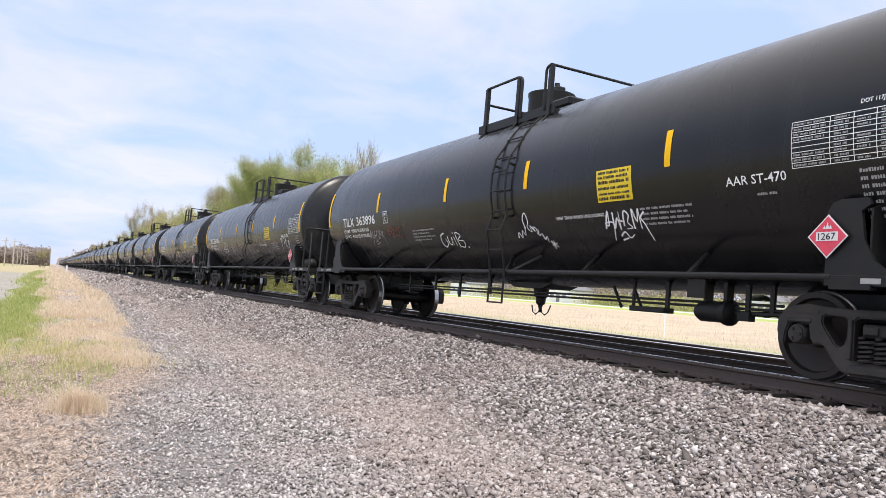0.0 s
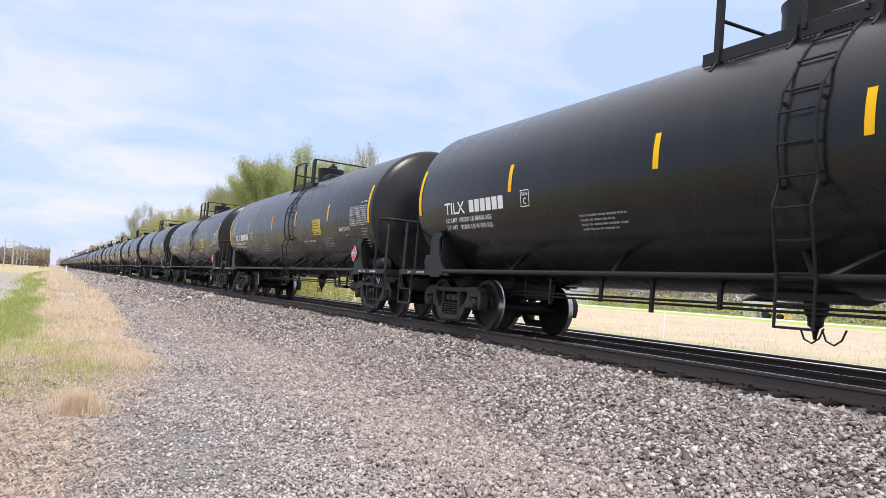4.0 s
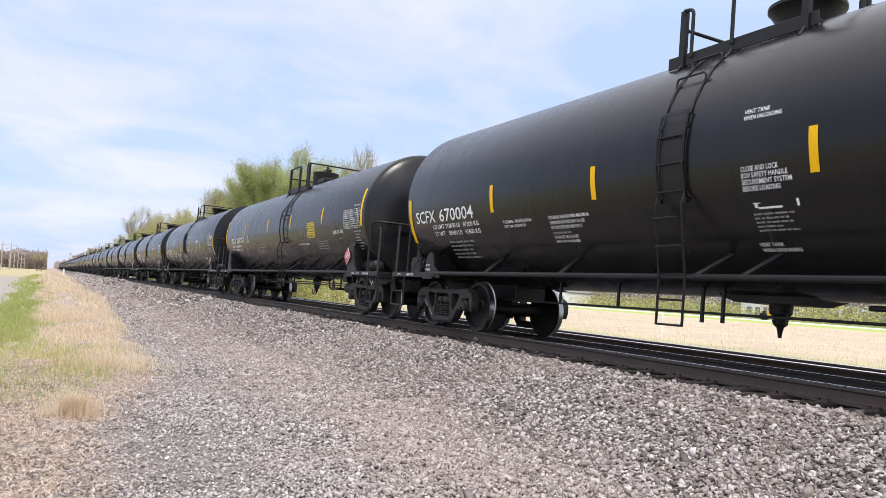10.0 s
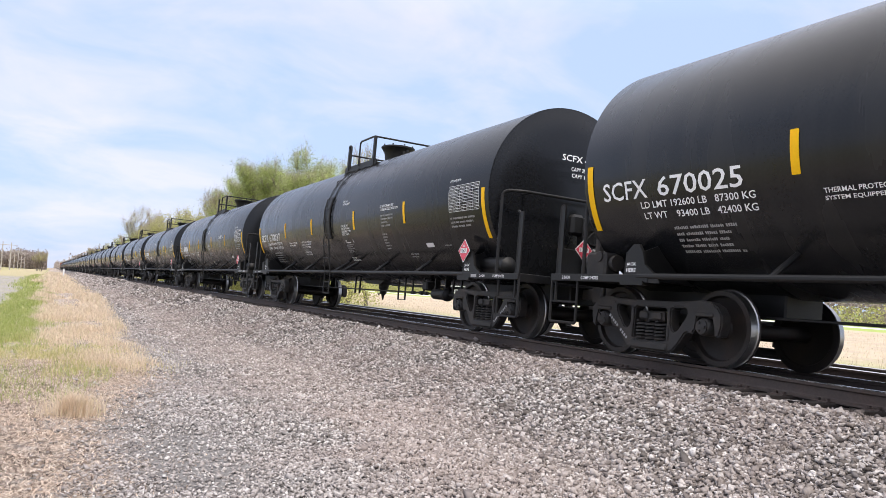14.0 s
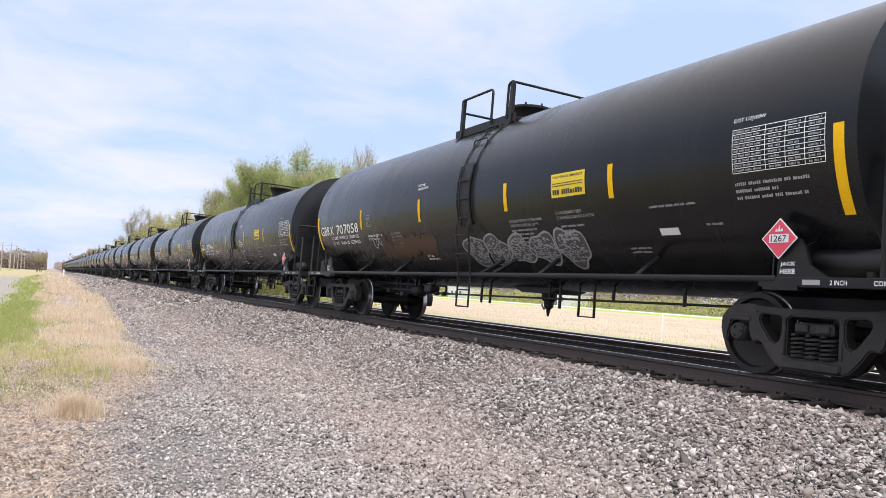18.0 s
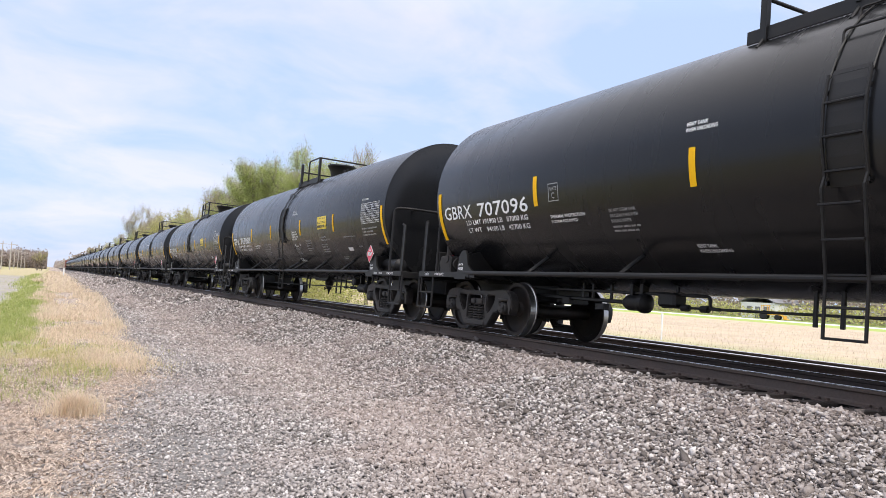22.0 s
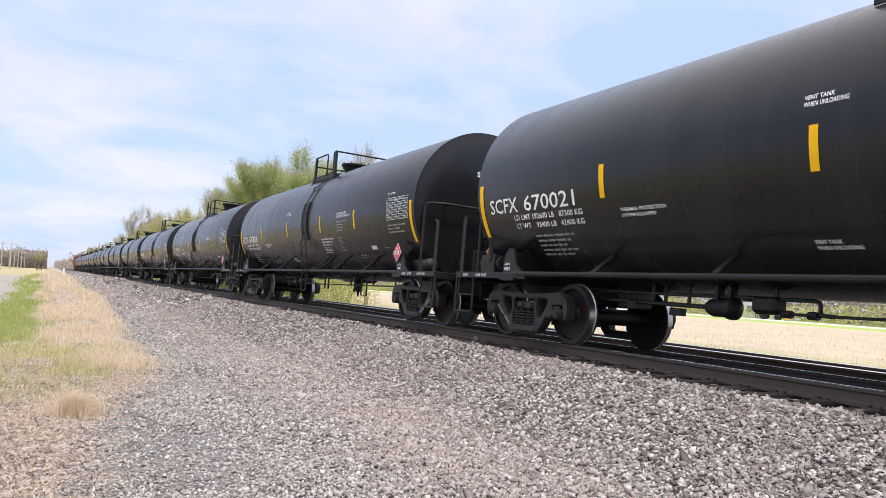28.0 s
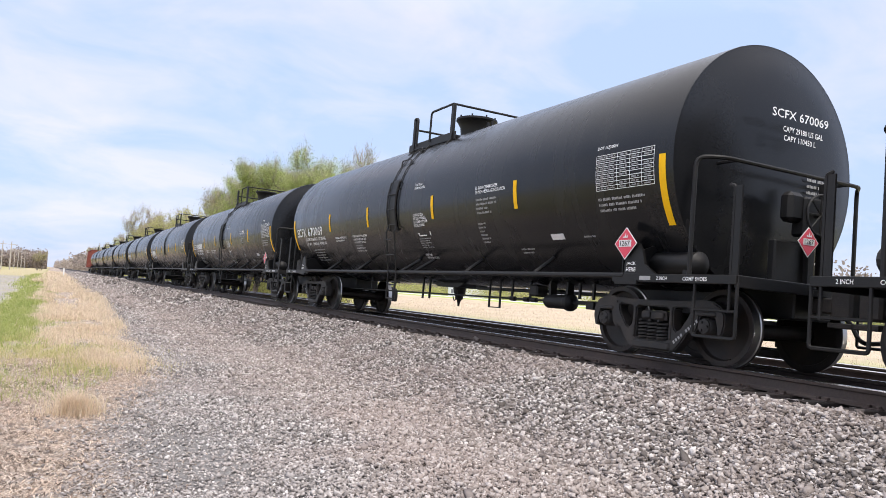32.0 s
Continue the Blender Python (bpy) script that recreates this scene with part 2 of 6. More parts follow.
def node_mix(nt, fac, a, b, mode="MIX"):
    n = nt.nodes.new("ShaderNodeMixRGB")
    n.blend_type = mode
    for i, v in enumerate((fac, a, b)):
        if isinstance(v, (int, float)):
            n.inputs[i].default_value = v
        elif isinstance(v, tuple):
            n.inputs[i].default_value = (*v, 1)
        else:
            link(nt, v, n.inputs[i])
    return n.outputs[0]


def ground_material():
    m = bpy.data.materials.new("gravel_straw_and_field")
    m.use_nodes = True
    nt = m.node_tree
    b = nt.nodes["Principled BSDF"]
    geo = nt.nodes.new("ShaderNodeNewGeometry")
    pos = geo.outputs["Position"]
    sep = nt.nodes.new("ShaderNodeSeparateXYZ")
    link(nt, pos, sep.inputs[0])
    x, y = sep.outputs[0], sep.outputs[1]
    vor = nt.nodes.new("ShaderNodeTexVoronoi")
    vor.inputs["Scale"].default_value = 19
    link(nt, pos, vor.inputs["Vector"])
    n_big, n_mid, n_fine = node_noise(nt, pos, .35), node_noise(nt, pos, 3.0), node_noise(nt, pos, 45)
    # shade in the gaps is painted: dimmed base tones, cell edges nearly black
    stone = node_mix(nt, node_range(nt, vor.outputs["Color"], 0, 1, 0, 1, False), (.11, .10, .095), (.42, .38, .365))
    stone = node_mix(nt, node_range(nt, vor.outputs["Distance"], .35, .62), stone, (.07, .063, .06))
    stone = node_mix(nt, node_range(nt, n_big, .40, .62, 0, .45), stone, (.34, .295, .28))
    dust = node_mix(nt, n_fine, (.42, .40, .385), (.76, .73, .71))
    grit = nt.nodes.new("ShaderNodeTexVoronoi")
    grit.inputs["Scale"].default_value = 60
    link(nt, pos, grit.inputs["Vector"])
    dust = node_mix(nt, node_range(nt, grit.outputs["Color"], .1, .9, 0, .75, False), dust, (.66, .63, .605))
    # shade between the grains is painted as dark cell edges
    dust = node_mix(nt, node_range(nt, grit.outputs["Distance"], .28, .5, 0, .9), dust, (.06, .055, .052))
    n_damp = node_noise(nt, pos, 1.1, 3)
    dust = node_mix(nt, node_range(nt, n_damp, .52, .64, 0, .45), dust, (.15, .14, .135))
    lowx = node_range(nt, node_math(nt, "ADD", x, node_math(nt, "MULTIPLY", n_mid, 1.6)), 2.6, 4.6)
    gravel = node_mix(nt, lowx, node_mix(nt, .55, stone, dust), stone)
    # trodden dark grit
    ex = node_math(nt, "MULTIPLY", node_math(nt, "SUBTRACT", x, 1.22), 1.9)
    ey = node_math(nt, "MULTIPLY", node_math(nt, "SUBTRACT", y, 6.6), .85)
    rad = node_math(nt, "SQRT", node_math(nt, "ADD", node_math(nt, "MULTIPLY", ex, ex), node_math(nt, "MULTIPLY", ey, ey)))
    rad = node_math(nt, "ADD", rad, node_math(nt, "MULTIPLY_ADD", n_mid, 1.4, -.7))
    gravel = node_mix(nt, node_range(nt, rad, 1.25, .5, 0, .8), gravel, node_mix(nt, n_fine, (.12, .113, .108), (.30, .288, .278)))
    # darker bed across both tracks
    X1 = node_math(nt, "ABSOLUTE", node_math(nt, "SUBTRACT", x, TRACK_X + 2.1))
    gravel = node_mix(nt, node_range(nt, X1, 3.2, 3.9, .75, 0), gravel, (.05, .046, .043))
    straw = node_mix(nt, node_range(nt, n_fine, .35, .65), (.27, .22, .175), (.62, .51, .425))
    n_clump = node_noise(nt, pos, 11, 4)
    straw = node_mix(nt, node_range(nt, n_clump, .5, .62, 0, .8), straw, (.10, .08, .068))
    straw = node_mix(nt, node_range(nt, n_mid, .5, .7, 0, .6), straw, (.40, .375, .36))
    turf = node_mix(nt, node_range(nt, n_mid, .4, .6), (.38, .33, .16), (.18, .24, .07))
    edge = node_math(nt, "MAXIMUM", node_math(nt, "MULTIPLY_ADD", y, .07, -.05), node_math(nt, "MULTIPLY_ADD", y, .28, -1.74))
    edge = node_math(nt, "MINIMUM", edge, node_math(nt, "MULTIPLY_ADD", y, .03, 1.23))
    edge = node_math(nt, "MINIMUM", edge, node_math(nt, "MULTIPLY_ADD", y, .006, 2.33))
    off = node_math(nt, "SUBTRACT", x, edge)
    off = node_math(nt, "ADD", off, node_math(nt, "MULTIPLY_ADD", n_mid, 1.5, -.75))
    near_side = node_mix(nt, node_range(nt, off, -.35, .45), straw, gravel)
    wob = node_math(nt, "ADD", x, node_math(nt, "MULTIPLY_ADD", n_mid, 1.2, -.6))
    green = node_math(nt, "MULTIPLY", node_range(nt, wob, .2, -.9), node_range(nt, y, 13, 19))
    near_side = node_mix(nt, node_math(nt, "MULTIPLY", green, .8), near_side, turf)
    lane = node_math(nt, "MULTIPLY", node_range(nt, wob, -1.35, -1.75), node_range(nt, x, -9.5, -8))
    lane = node_math(nt, "MULTIPLY", lane, node_math(nt, "MULTIPLY", node_range(nt, y, 24, 30), node_range(nt, y, 135, 110)))
    near_side = node_mix(nt, node_math(nt, "MULTIPLY", node_range(nt, y, 95, 140), node_range(nt, x, -.5, -1.5)), near_side, (.44, .38, .23))
    near_side = node_mix(nt, node_math(nt, "MULTIPLY", lane, node_range(nt, n_big, .32, .5, .45, 1)), near_side, node_mix(nt, node_range(nt, n_mid, .4, .62), (.42, .385, .34), (.29, .27, .25)))
    near_side = node_mix(nt, node_range(nt, x, -9, -14), near_side, node_mix(nt, n_big, (.46, .40, .22), (.34, .33, .15)))
    field = node_mix(nt, node_range(nt, n_big, .42, .60), (.60, .49, .365), (.53, .43, .335))
    field = node_mix(nt, node_range(nt, n_mid, .5, .72, 0, .5), field, (.42, .42, .18))
    field = node_mix(nt, node_range(nt, x, 34, 22, 0, .55), field, (.30, .37, .13))
    field = node_mix(nt, node_range(nt, x, 84, 88), field, (.38, .46, .13))
    road = node_math(nt, "MULTIPLY", node_range(nt, x, 97.5, 98.0), node_range(nt, x, 105, 104.5))
    field = node_mix(nt, road, field, (.75, .73, .70))
    field = node_mix(nt, node_range(nt, x, 105, 107), field, (.22, .27, .09))
    allc = node_mix(nt, node_range(nt, x, TRACK_X + 7.2, TRACK_X + 9), near_side, field)
    link(nt, allc, b.inputs["Base Color"])
    b.inputs["Roughness"].default_value = .95
    b.inputs["Specular IOR Level"].default_value = .2
    bp = nt.nodes.new("ShaderNodeBump")
    bp.inputs["Strength"].default_value, bp.inputs["Distance"].default_value = .9, .03
    h = node_math(nt, "SUBTRACT", node_math(nt, "MULTIPLY", n_fine, .6), vor.outputs["Distance"])
    link(nt, h, bp.inputs["Height"])
    link(nt, bp.outputs[0], b.inputs["Normal"])
    return m


def build_ground():
    xs = [-3000, -1200, -500, -200, -100, -60, -40, -28, -20, -15] + [-12 + .3 * i for i in range(110)] + \
         [21.5, 23, 26, 30, 38, 48, 60, 75, 88, 95, 103, 110, 130, 160, 250, 500, 1200, 3000]
    ys = [-3000, -1000, -400, -150, -60, -30, -15, -8] + [-4 + .4 * i for i in range(150)] + \
         [57, 59, 62, 66, 70, 78, 88, 100, 120, 150, 200, 300, 450, 700, 1000, 1600, 2500, 4000]
    vs = [(x, y, ground_h(x, y)) for y in ys for x in xs]
    n = len(xs)
    fs = [(j * n + i, j * n + i + 1, (j + 1) * n + i + 1, (j + 1) * n + i) for j in range(len(ys) - 1) for i in range(n - 1)]
    me = bpy.data.meshes.new("ground")
    me.from_pydata(vs, [], fs)
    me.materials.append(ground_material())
    me.polygons.foreach_set("use_smooth", [True] * len(me.polygons))
    return tagged(new("ground", me), "grey ballast, dead straw and dry grass beside the railway", "ground", kind="structure")


build_ground()
# ---- tank cars: built once for each kind, y along the car (-y leads), x across (-x faces the camera) ----
RNG = random.Random(7)
PIPE_X = 1.45
HB = .12                  # hand brake, from the middle of the head
ROUND_MORE = .14          # extra half length of the round-ended cars


def on_tank(radius, zc, lift=0.005):
    """Surface of the near side: a runs along the writing (towards -y), b upward along the shell, from y = 0 and mid height."""
    def place(a, b):
        th = b / radius
        r = radius + lift
        return (-r * math.cos(th), -a, zc + r * math.sin(th))
    return place


def deg(radius, th):
    return radians(th) * radius


def tank_mesh(kind):
    bm = bmesh.new()
    if kind != "round":       # jacketed shell with a sharp rim and shallow heads
        R, zc, e = TANK_R, TANK_Z, 7.62
        head = [(e + .004, R - .035), (e + .05, R * .9), (e + .095, R * .72), (e + .13, R * .5), (e + .15, R * .25), (e + .155, .02)]
        body = [(-e, R - .004), (-e + .02, R), (-3, R), (0.0, R), (3, R), (e + .12, R), (e + .14, R - .004)]
    else:                    # rounded edge and shallow dished heads
        R, zc, e = 1.55, 2.44, 7.66
        head = [(e + .05, R - .006), (e + .095, R - .03), (e + .13, R - .075), (e + .17, R * .88), (e + .25, R * .74), (e + .33, R * .56), (e + .39, R * .36), (e + .425, R * .18), (e + .435, .02)]
        body = [(-e, R), (-e * .5, R), (0, R), (e * .5, R), (e + .16, R)]
    tail = [(y + (.14 if kind != "round" else .16), r) for y, r in head]
    prof = [(-s, r) for s, r in head[::-1]] + body + tail
    lathe(bm, prof, 96, "Y")
    bmesh.ops.translate(bm, verts=bm.verts, vec=(0, 0, zc))
    return finish(bm, "tank", M_TANK, True)


def wheel_mesh():
    bm = bmesh.new()
    # x outward; tread from -0.075 (flange side) to +0.07
    prof = [(.02, .02), (.03, .09), (.022, .11), (-.01, .13), (-.02, .25), (.02, .37), (.05, .385), (.07, .39), (.07, .448), (.066, .452),
            (-.035, .457), (-.045, .47), (-.055, .48), (-.068, .48), (-.075, .465), (-.075, .39), (-.06, .38), (-.05, .25), (-.05, .13), (-.06, .1), (-.06, .02)]
    lathe(bm, prof, 32, "X", lambda i: 1 if i in (9, 10) else 0)
    return finish(bm, "wheel", [M_WHEEL, M_WHEEL_TREAD], True)


def outline_plate(bm, outer, holes, x0, x1):
    """A (y, z) outline with openings through it and thickness along x."""
    made = []
    for loop in (outer, *holes):
        vs = [bm.verts.new((x0, y, z)) for y, z in loop]
        made += [bm.edges.new((a, b)) for a, b in zip(vs, vs[1:] + vs[:1])]
    faces = [g for g in bmesh.ops.triangle_fill(bm, edges=made, use_beauty=True, use_dissolve=False)["geom"] if isinstance(g, bmesh.types.BMFace)]
    moved = bmesh.ops.extrude_face_region(bm, geom=faces, use_keep_orig=True)["geom"]
    bmesh.ops.translate(bm, verts=[v for v in moved if isinstance(v, bmesh.types.BMVert)], vec=(x1 - x0, 0, 0))


def side_frame_mesh():
    """Cast truss frame: hooded bearing ends, two rounded windows, broad diagonals and a spring opening."""
    bm = bmesh.new()
    T = .08
    half = [(.40, .735), (.62, .748), (.80, .768), (.97, .748), (1.08, .695), (1.145, .60), (1.15, .48), (1.115, .36), (1.05, .345), (1.035, .46), (1.00, .575), (.78, .575), (.755, .42),
            (.71, .365), (.645, .375), (.60, .36), (.50, .225), (.41, .135), (.31, .10)]
    outer = half + [(-y, z) for y, z in half[::-1]]
    win = [(.36, .645), (.40, .66), (.58, .665), (.615, .645), (.62, .60), (.59, .54), (.47, .385), (.425, .365), (.385, .395), (.36, .47)]
    centre = [(.285, .255), (.285, .62), (.24, .655), (-.24, .655), (-.285, .62), (-.285, .255), (-.24, .235), (.24, .235)]
    outline_plate(bm, outer, [win, [(-y, z) for y, z in win[::-1]], centre], -T, T)
    bmesh.ops.recalc_face_normals(bm, faces=bm.faces)
    rims = [e for e in bm.edges if e.is_manifold and e.calc_face_angle(0) > 1.2]
    bmesh.ops.bevel(bm, geom=rims, offset=.016, segments=2, affect="EDGES")
    box(bm, -T * 1.35, T * 1.35, -.33, .33, .115, .215, .02)                    # spring seat
    for s in (-1, 1):
        box(bm, -T * 1.2, T * 1.2, s * .74, s * 1.03, .575, .625, .012)         # bearing adapter
        box(bm, -T * 1.12, T * 1.12, s * .30, s * .345, .25, .64, .01)          # column guide
        prism(bm, [(s * .66, .70), (s * 1.02, .715), (s * 1.05, .685), (s * .66, .672)], -T * 1.12, T * 1.12)   # rib over the bearing
    return finish(bm, "side_frame", M_TRUCK, True)


def spring_mesh():
    bm = bmesh.new()
    turns, n = 5.5, 48
    tube(bm, [(.08 * math.cos(i / n * turns * math.tau), .08 * math.sin(i / n * turns * math.tau), .235 + .24 * i / n) for i in range(n + 1)], .016, 5)
    return finish(bm, "spring", M_TRUCK, True)


def build_truck(car, at, shared):
    bm = bmesh.new()
    box(bm, -1.06, 1.06, -.22, .22, .475, .60, .02)                   # bolster
    for s in (-1, 1):
        for y in (-.12, .12):
            box(bm, s * 1.055, s * 1.085, y - .075, y + .075, .50, .585, .01)
    box(bm, -.35, .35, -.3, .3, .58, .72, .03)                     # centre plate
    for s in (-1, 1):
        box(bm, -.72, .72, s * .42 - .05, s * .42 + .05, .33, .43, .01)   # brake beams
        for x in (-.76, .76):
            box(bm, x - .05, x + .05, s * .42 - .06, s * .44 + .05, .26, .52, .01)
    truck = part("truck", bm, M_TRUCK, car, "cast steel truck with four wheels")
    truck.matrix_basis = Matrix.Translation((0, at, 0))
    for sx in (-1, 1):
        part("side_frame", shared["frame"], None, truck, at=Matrix.Translation((sx * 1.0, 0, 0)))
        for k in (-1, 0, 1) if sx < 0 else ():
            part("spring", shared["spring"], None, truck, at=Matrix.Translation((sx * 1.02, k * .165, 0)))
        for sy in (-1, 1):
            turn = Matrix.Rotation(0 if sx > 0 else math.pi, 4, "Z")
            part("wheel", shared["wheel"], None, truck, at=Matrix.Translation((sx * .75, sy * .889, .457)) @ turn)
            part("bearing_cap", shared["cap"], None, truck, at=Matrix.Translation((sx * 1.06, sy * .889, .457)) @ turn)
    for sy in (-1, 1):
        part("axle", shared["axle"], None, truck, at=Matrix.Translation((0, sy * .889, .457)))
    return truck


def make_shared():
    cap = bmesh.new()
    lathe(cap, [(-.13, .105), (.02, .105), (.04, .09), (.045, .085), (.06, .085), (.065, .03), (.065, .005)], 16, "X")
    for k in range(3):
        a = k * math.tau / 3
        rod(cap, (.05, .055 * math.cos(a), .055 * math.sin(a)), (.08, .055 * math.cos(a), .055 * math.sin(a)), .016, 6)
    axle = bmesh.new()
    lathe(axle, [(-.7, .1), (-.6, .095), (-.3, .085), (.3, .085), (.6, .095), (.7, .1)], 16, "X")
    bars_ = bmesh.new()           # maker's lettering on the outboard diagonal, too small to read
    for k in range(10):
        if k == 4:
            continue
        y, z = .40 + .038 * k, .235 + .030 * k
        v = [bars_.verts.new((-1.089, y + a, z + b)) for a, b in ((-.018, .006), (.004, -.024), (.028, -.006), (.006, .024))]
        bars_.faces.new(v)
    return {"diag": finish(bars_, "frame_lettering", M_STENCIL_GREY), "frame": side_frame_mesh(), "spring": spring_mesh(), "wheel": wheel_mesh(), "cap": finish(cap, "bearing_cap", M_TRUCK, True),
            "axle": finish(axle, "axle", M_WHEEL, True)}


def diamond(car, centre, facing, size=.195):
    """Red hazard placard 1267: diamond with a white number panel."""
    c = Vector(centre)
    if facing == "side":
        place = lambda a, b, o=0.0: (c.x - o, c.y - a, c.z + b)
    else:
        place = lambda a, b, o=0.0: (c.x + a, c.y - o, c.z + b)

    def rhomb(s, o, cut=None):
        bm = bmesh.new()
        pts = [(0, -s), (s, 0), (0, s), (-s, 0)]
        front = [bm.verts.new(place(a, b, o)) for a, b in pts]
        back = [bm.verts.new(place(a, b, o - .006)) for a, b in pts]
        bm.faces.new(front), bm.faces.new(back[::-1])
        for i in range(4):
            bm.faces.new((front[i], front[(i + 1) % 4], back[(i + 1) % 4], back[i]))
        return bm
    pl = part("placard", rhomb(size * 1.06, .0), M_PLACARD_WHITE, car, "red and white diamond hazard placard reading 1267")
    part("placard_face", rhomb(size * .97, .004), M_RED, pl)
    bm = bmesh.new()
    lay_rect(bm, lambda a, b: place(a, b, .009), -size * .58, -size * .22, size * .58, size * .22)
    part("number_panel", bm, M_PLACARD_WHITE, pl)
    bm = bmesh.new()
    lay_text(bm, "1267", lambda a, b: place(a, b, .013), -size * .46, -size * .17, size * .92, size * .34)
    part("lettering", bm, M_LETTER_BLACK, pl)
    bm = bmesh.new()   # flame mark
    for k, w in ((-.03, .5), (.0, 1.), (.03, .6)):
        v = [bm.verts.new(place(a, b, .010)) for a, b in ((k - .018, size * .36), (k + .018, size * .36), (k + .004, size * (.36 + .34 * w)))]
        bm.faces.new(v)
    part("flame_mark", bm, M_PLACARD_WHITE, pl)
    return pl


def railing(car, pts, r=.024):
    bm = bmesh.new()
    tube(bm, bend(pts, .09), r, 8)
    return part("railing", bm, M_BLACK, car)


def flat_post(car, x, y, z0, z1, w=.075, t=.014):
    bm = bmesh.new()
    box(bm, x - t, x + t, y - w / 2, y + w / 2, z0, z1, .004)
    for s in (-1, 1):
        box(bm, x - t, x + .05, y + s * w / 2 - .006, y + s * w / 2 + .006, z0, z1)
    return part("railing_post", bm, M_BLACK, car)


def top_works(car, kind, R, zc):
    """Walkway, rails and manway on the crown."""
    if kind != "round":
        y1, y2, y3, xe, zf, zt, dome_y = (1.05, .25, -.74, -.95, 3.85, 4.50, .0) if kind == "flat" else (1.09, -.04, -.69, -.95, 3.85, 4.50, .2)
    else:
        y1, y2, y3, xe, zf, zt, dome_y = .80, -.28, -1.24, -1.0, 3.72, 4.46, .2
    far = .82
    # walkway of open grating
    bm = bmesh.new()
    for yy in [y3 - .12 + i * .06 for i in range(int((y1 - y3 + .36) / .06))]:
        box(bm, xe, xe + .5, yy, yy + .012, zf - .03, zf)
    for xx in (xe, xe + .16, xe + .33, xe + .48):
        box(bm, xx, xx + .014, y3 - .14, y1 + .22, zf - .035, zf + .003)
    part("walkway", bm, M_BLACK, car, "open steel grating walkway")
    bm = bmesh.new()
    box(bm, xe - .02, xe, y3 - .15, y1 + .24, zf - .09, zf + .07, .004)
    part("toe_board", bm, M_BLACK, car)
    bm = bmesh.new()
    for yy in (y1, y2, y3):
        rod(bm, (xe + .02, yy, zf - .02), (xe - .12, yy, zc + math.sqrt(R * R - (xe - .12) ** 2) - .01), .022, 6)
        rod(bm, (xe + .40, yy, zf - .02), (xe + .42, yy, zc + math.sqrt(R * R - (xe + .42) ** 2) - .02), .022, 6)
        rod(bm, (far - .05, yy, zf), (far + .06, yy, zc + math.sqrt(R * R - (far + .06) ** 2) - .01), .022, 6)
    part("walkway_support", bm, M_BLACK, car)["kind"] = "stuff"
    for yy, tall in ((y1, 0), (y3, 0)):
        flat_post(car, xe - .03, yy, zf - .14, zt)
    if kind == "flat2":
        railing(car, [(xe - .03, y1, zt), (xe - .03, y2, zt), (xe - .03, y2, zf)])
        railing(car, [(xe - .03, y3 + .12, zf), (xe - .03, y3 + .12, zt - .03), (xe - .03, y3, zt)])
    elif kind == "flat":
        railing(car, [(xe - .03, y1, zt - .06), (xe - .03, y1 - .0, zt), (xe - .03, y1 - .16, zt - .02), (xe - .03, y1 - .16, zf)])
        railing(car, [(xe - .03, y2, zf), (xe - .03, y2, zt), (xe - .03, y3, zt)])
    else:
        flat_post(car, xe - .03, y2, zf - .10, zt)
        railing(car, [(xe - .03, y1, zt), (xe - .03, y2, zt), (xe - .03, y2 - .12, zt - .05), (xe - .03, y2 - .12, zf)])
        railing(car, [(xe - .03, y3 + .13, zf), (xe - .03, y3 + .13, zt - .03), (xe - .03, y3, zt)])
    railing(car, [(xe - .03, y3, zt), (far, y3, zt), (far, y3 + .25, zt), (far, y1, zt), (far, y1, zf + .1)])
    railing(car, [(far, y3, zt), (far, y3 - .02, zf + .1)])
    mid = (zf + zt) / 2 + .08
    railing(car, [(xe - .03, y1, mid), (far, y1, mid), (far, y1, mid - .02)])
    # manway
    bm = bmesh.new()
    top = zc + R
    if kind != "round":
        lathe(bm, [(top - .2, .33), (top + .04, .33), (top + .20, .35), (top + .32, .42), (top + .35, .45), (top + .39, .45), (top + .40, .43), (top + .41, .1)], 32, "Z")
    else:
        lathe(bm, [(top - .25, .42), (top + .36, .425), (top + .41, .44), (top + .44, .44), (top + .45, .41), (top + .47, .1)], 28, "Z")
    bmesh.ops.translate(bm, verts=bm.verts, vec=(0, dome_y, 0))
    sink = -.13 if kind == "flat2" else 0
    bmesh.ops.translate(bm, verts=bm.verts, vec=(0, 0, sink))
    top += sink
    dome = part("manway", bm, M_BLACK, car, "round bolted manway on the tank's crown", True)
    bm = bmesh.new()
    for k in range(8):
        a = k * math.tau / 8
        c, s = math.cos(a) * .40, math.sin(a) * .40
        rod(bm, (c, dome_y + s, top + .30), (c, dome_y + s, top + .445), .018, 6)
    part("bolts", bm, M_BLACK, dome)["kind"] = "stuff"
    if kind == "round":
        bm = bmesh.new()
        box(bm, -.1, .1, dome_y - .3, dome_y + .05, top + .42, top + .56, .02)
        rod(bm, (.0, dome_y - .15, top + .5), (.0, dome_y - .15, top + .64), .05, 8)
        part("valve_cover", bm, M_BLACK, dome)
        bm = bmesh.new()
        box(bm, -.42, .42, dome_y - 1.15, dome_y - .42, top - .02, top + .14, .03)
        part("valve_box", bm, M_BLACK, car)
    else:
        bm = bmesh.new()
        for k in range(5):
            rod(bm, (-.2 + .1 * k, dome_y - .85, top - .05), (-.2 + .1 * k, dome_y - .85, top + .16 + .04 * (k % 2)), .035, 8)
        part("relief_valve", bm, M_BLACK, car)


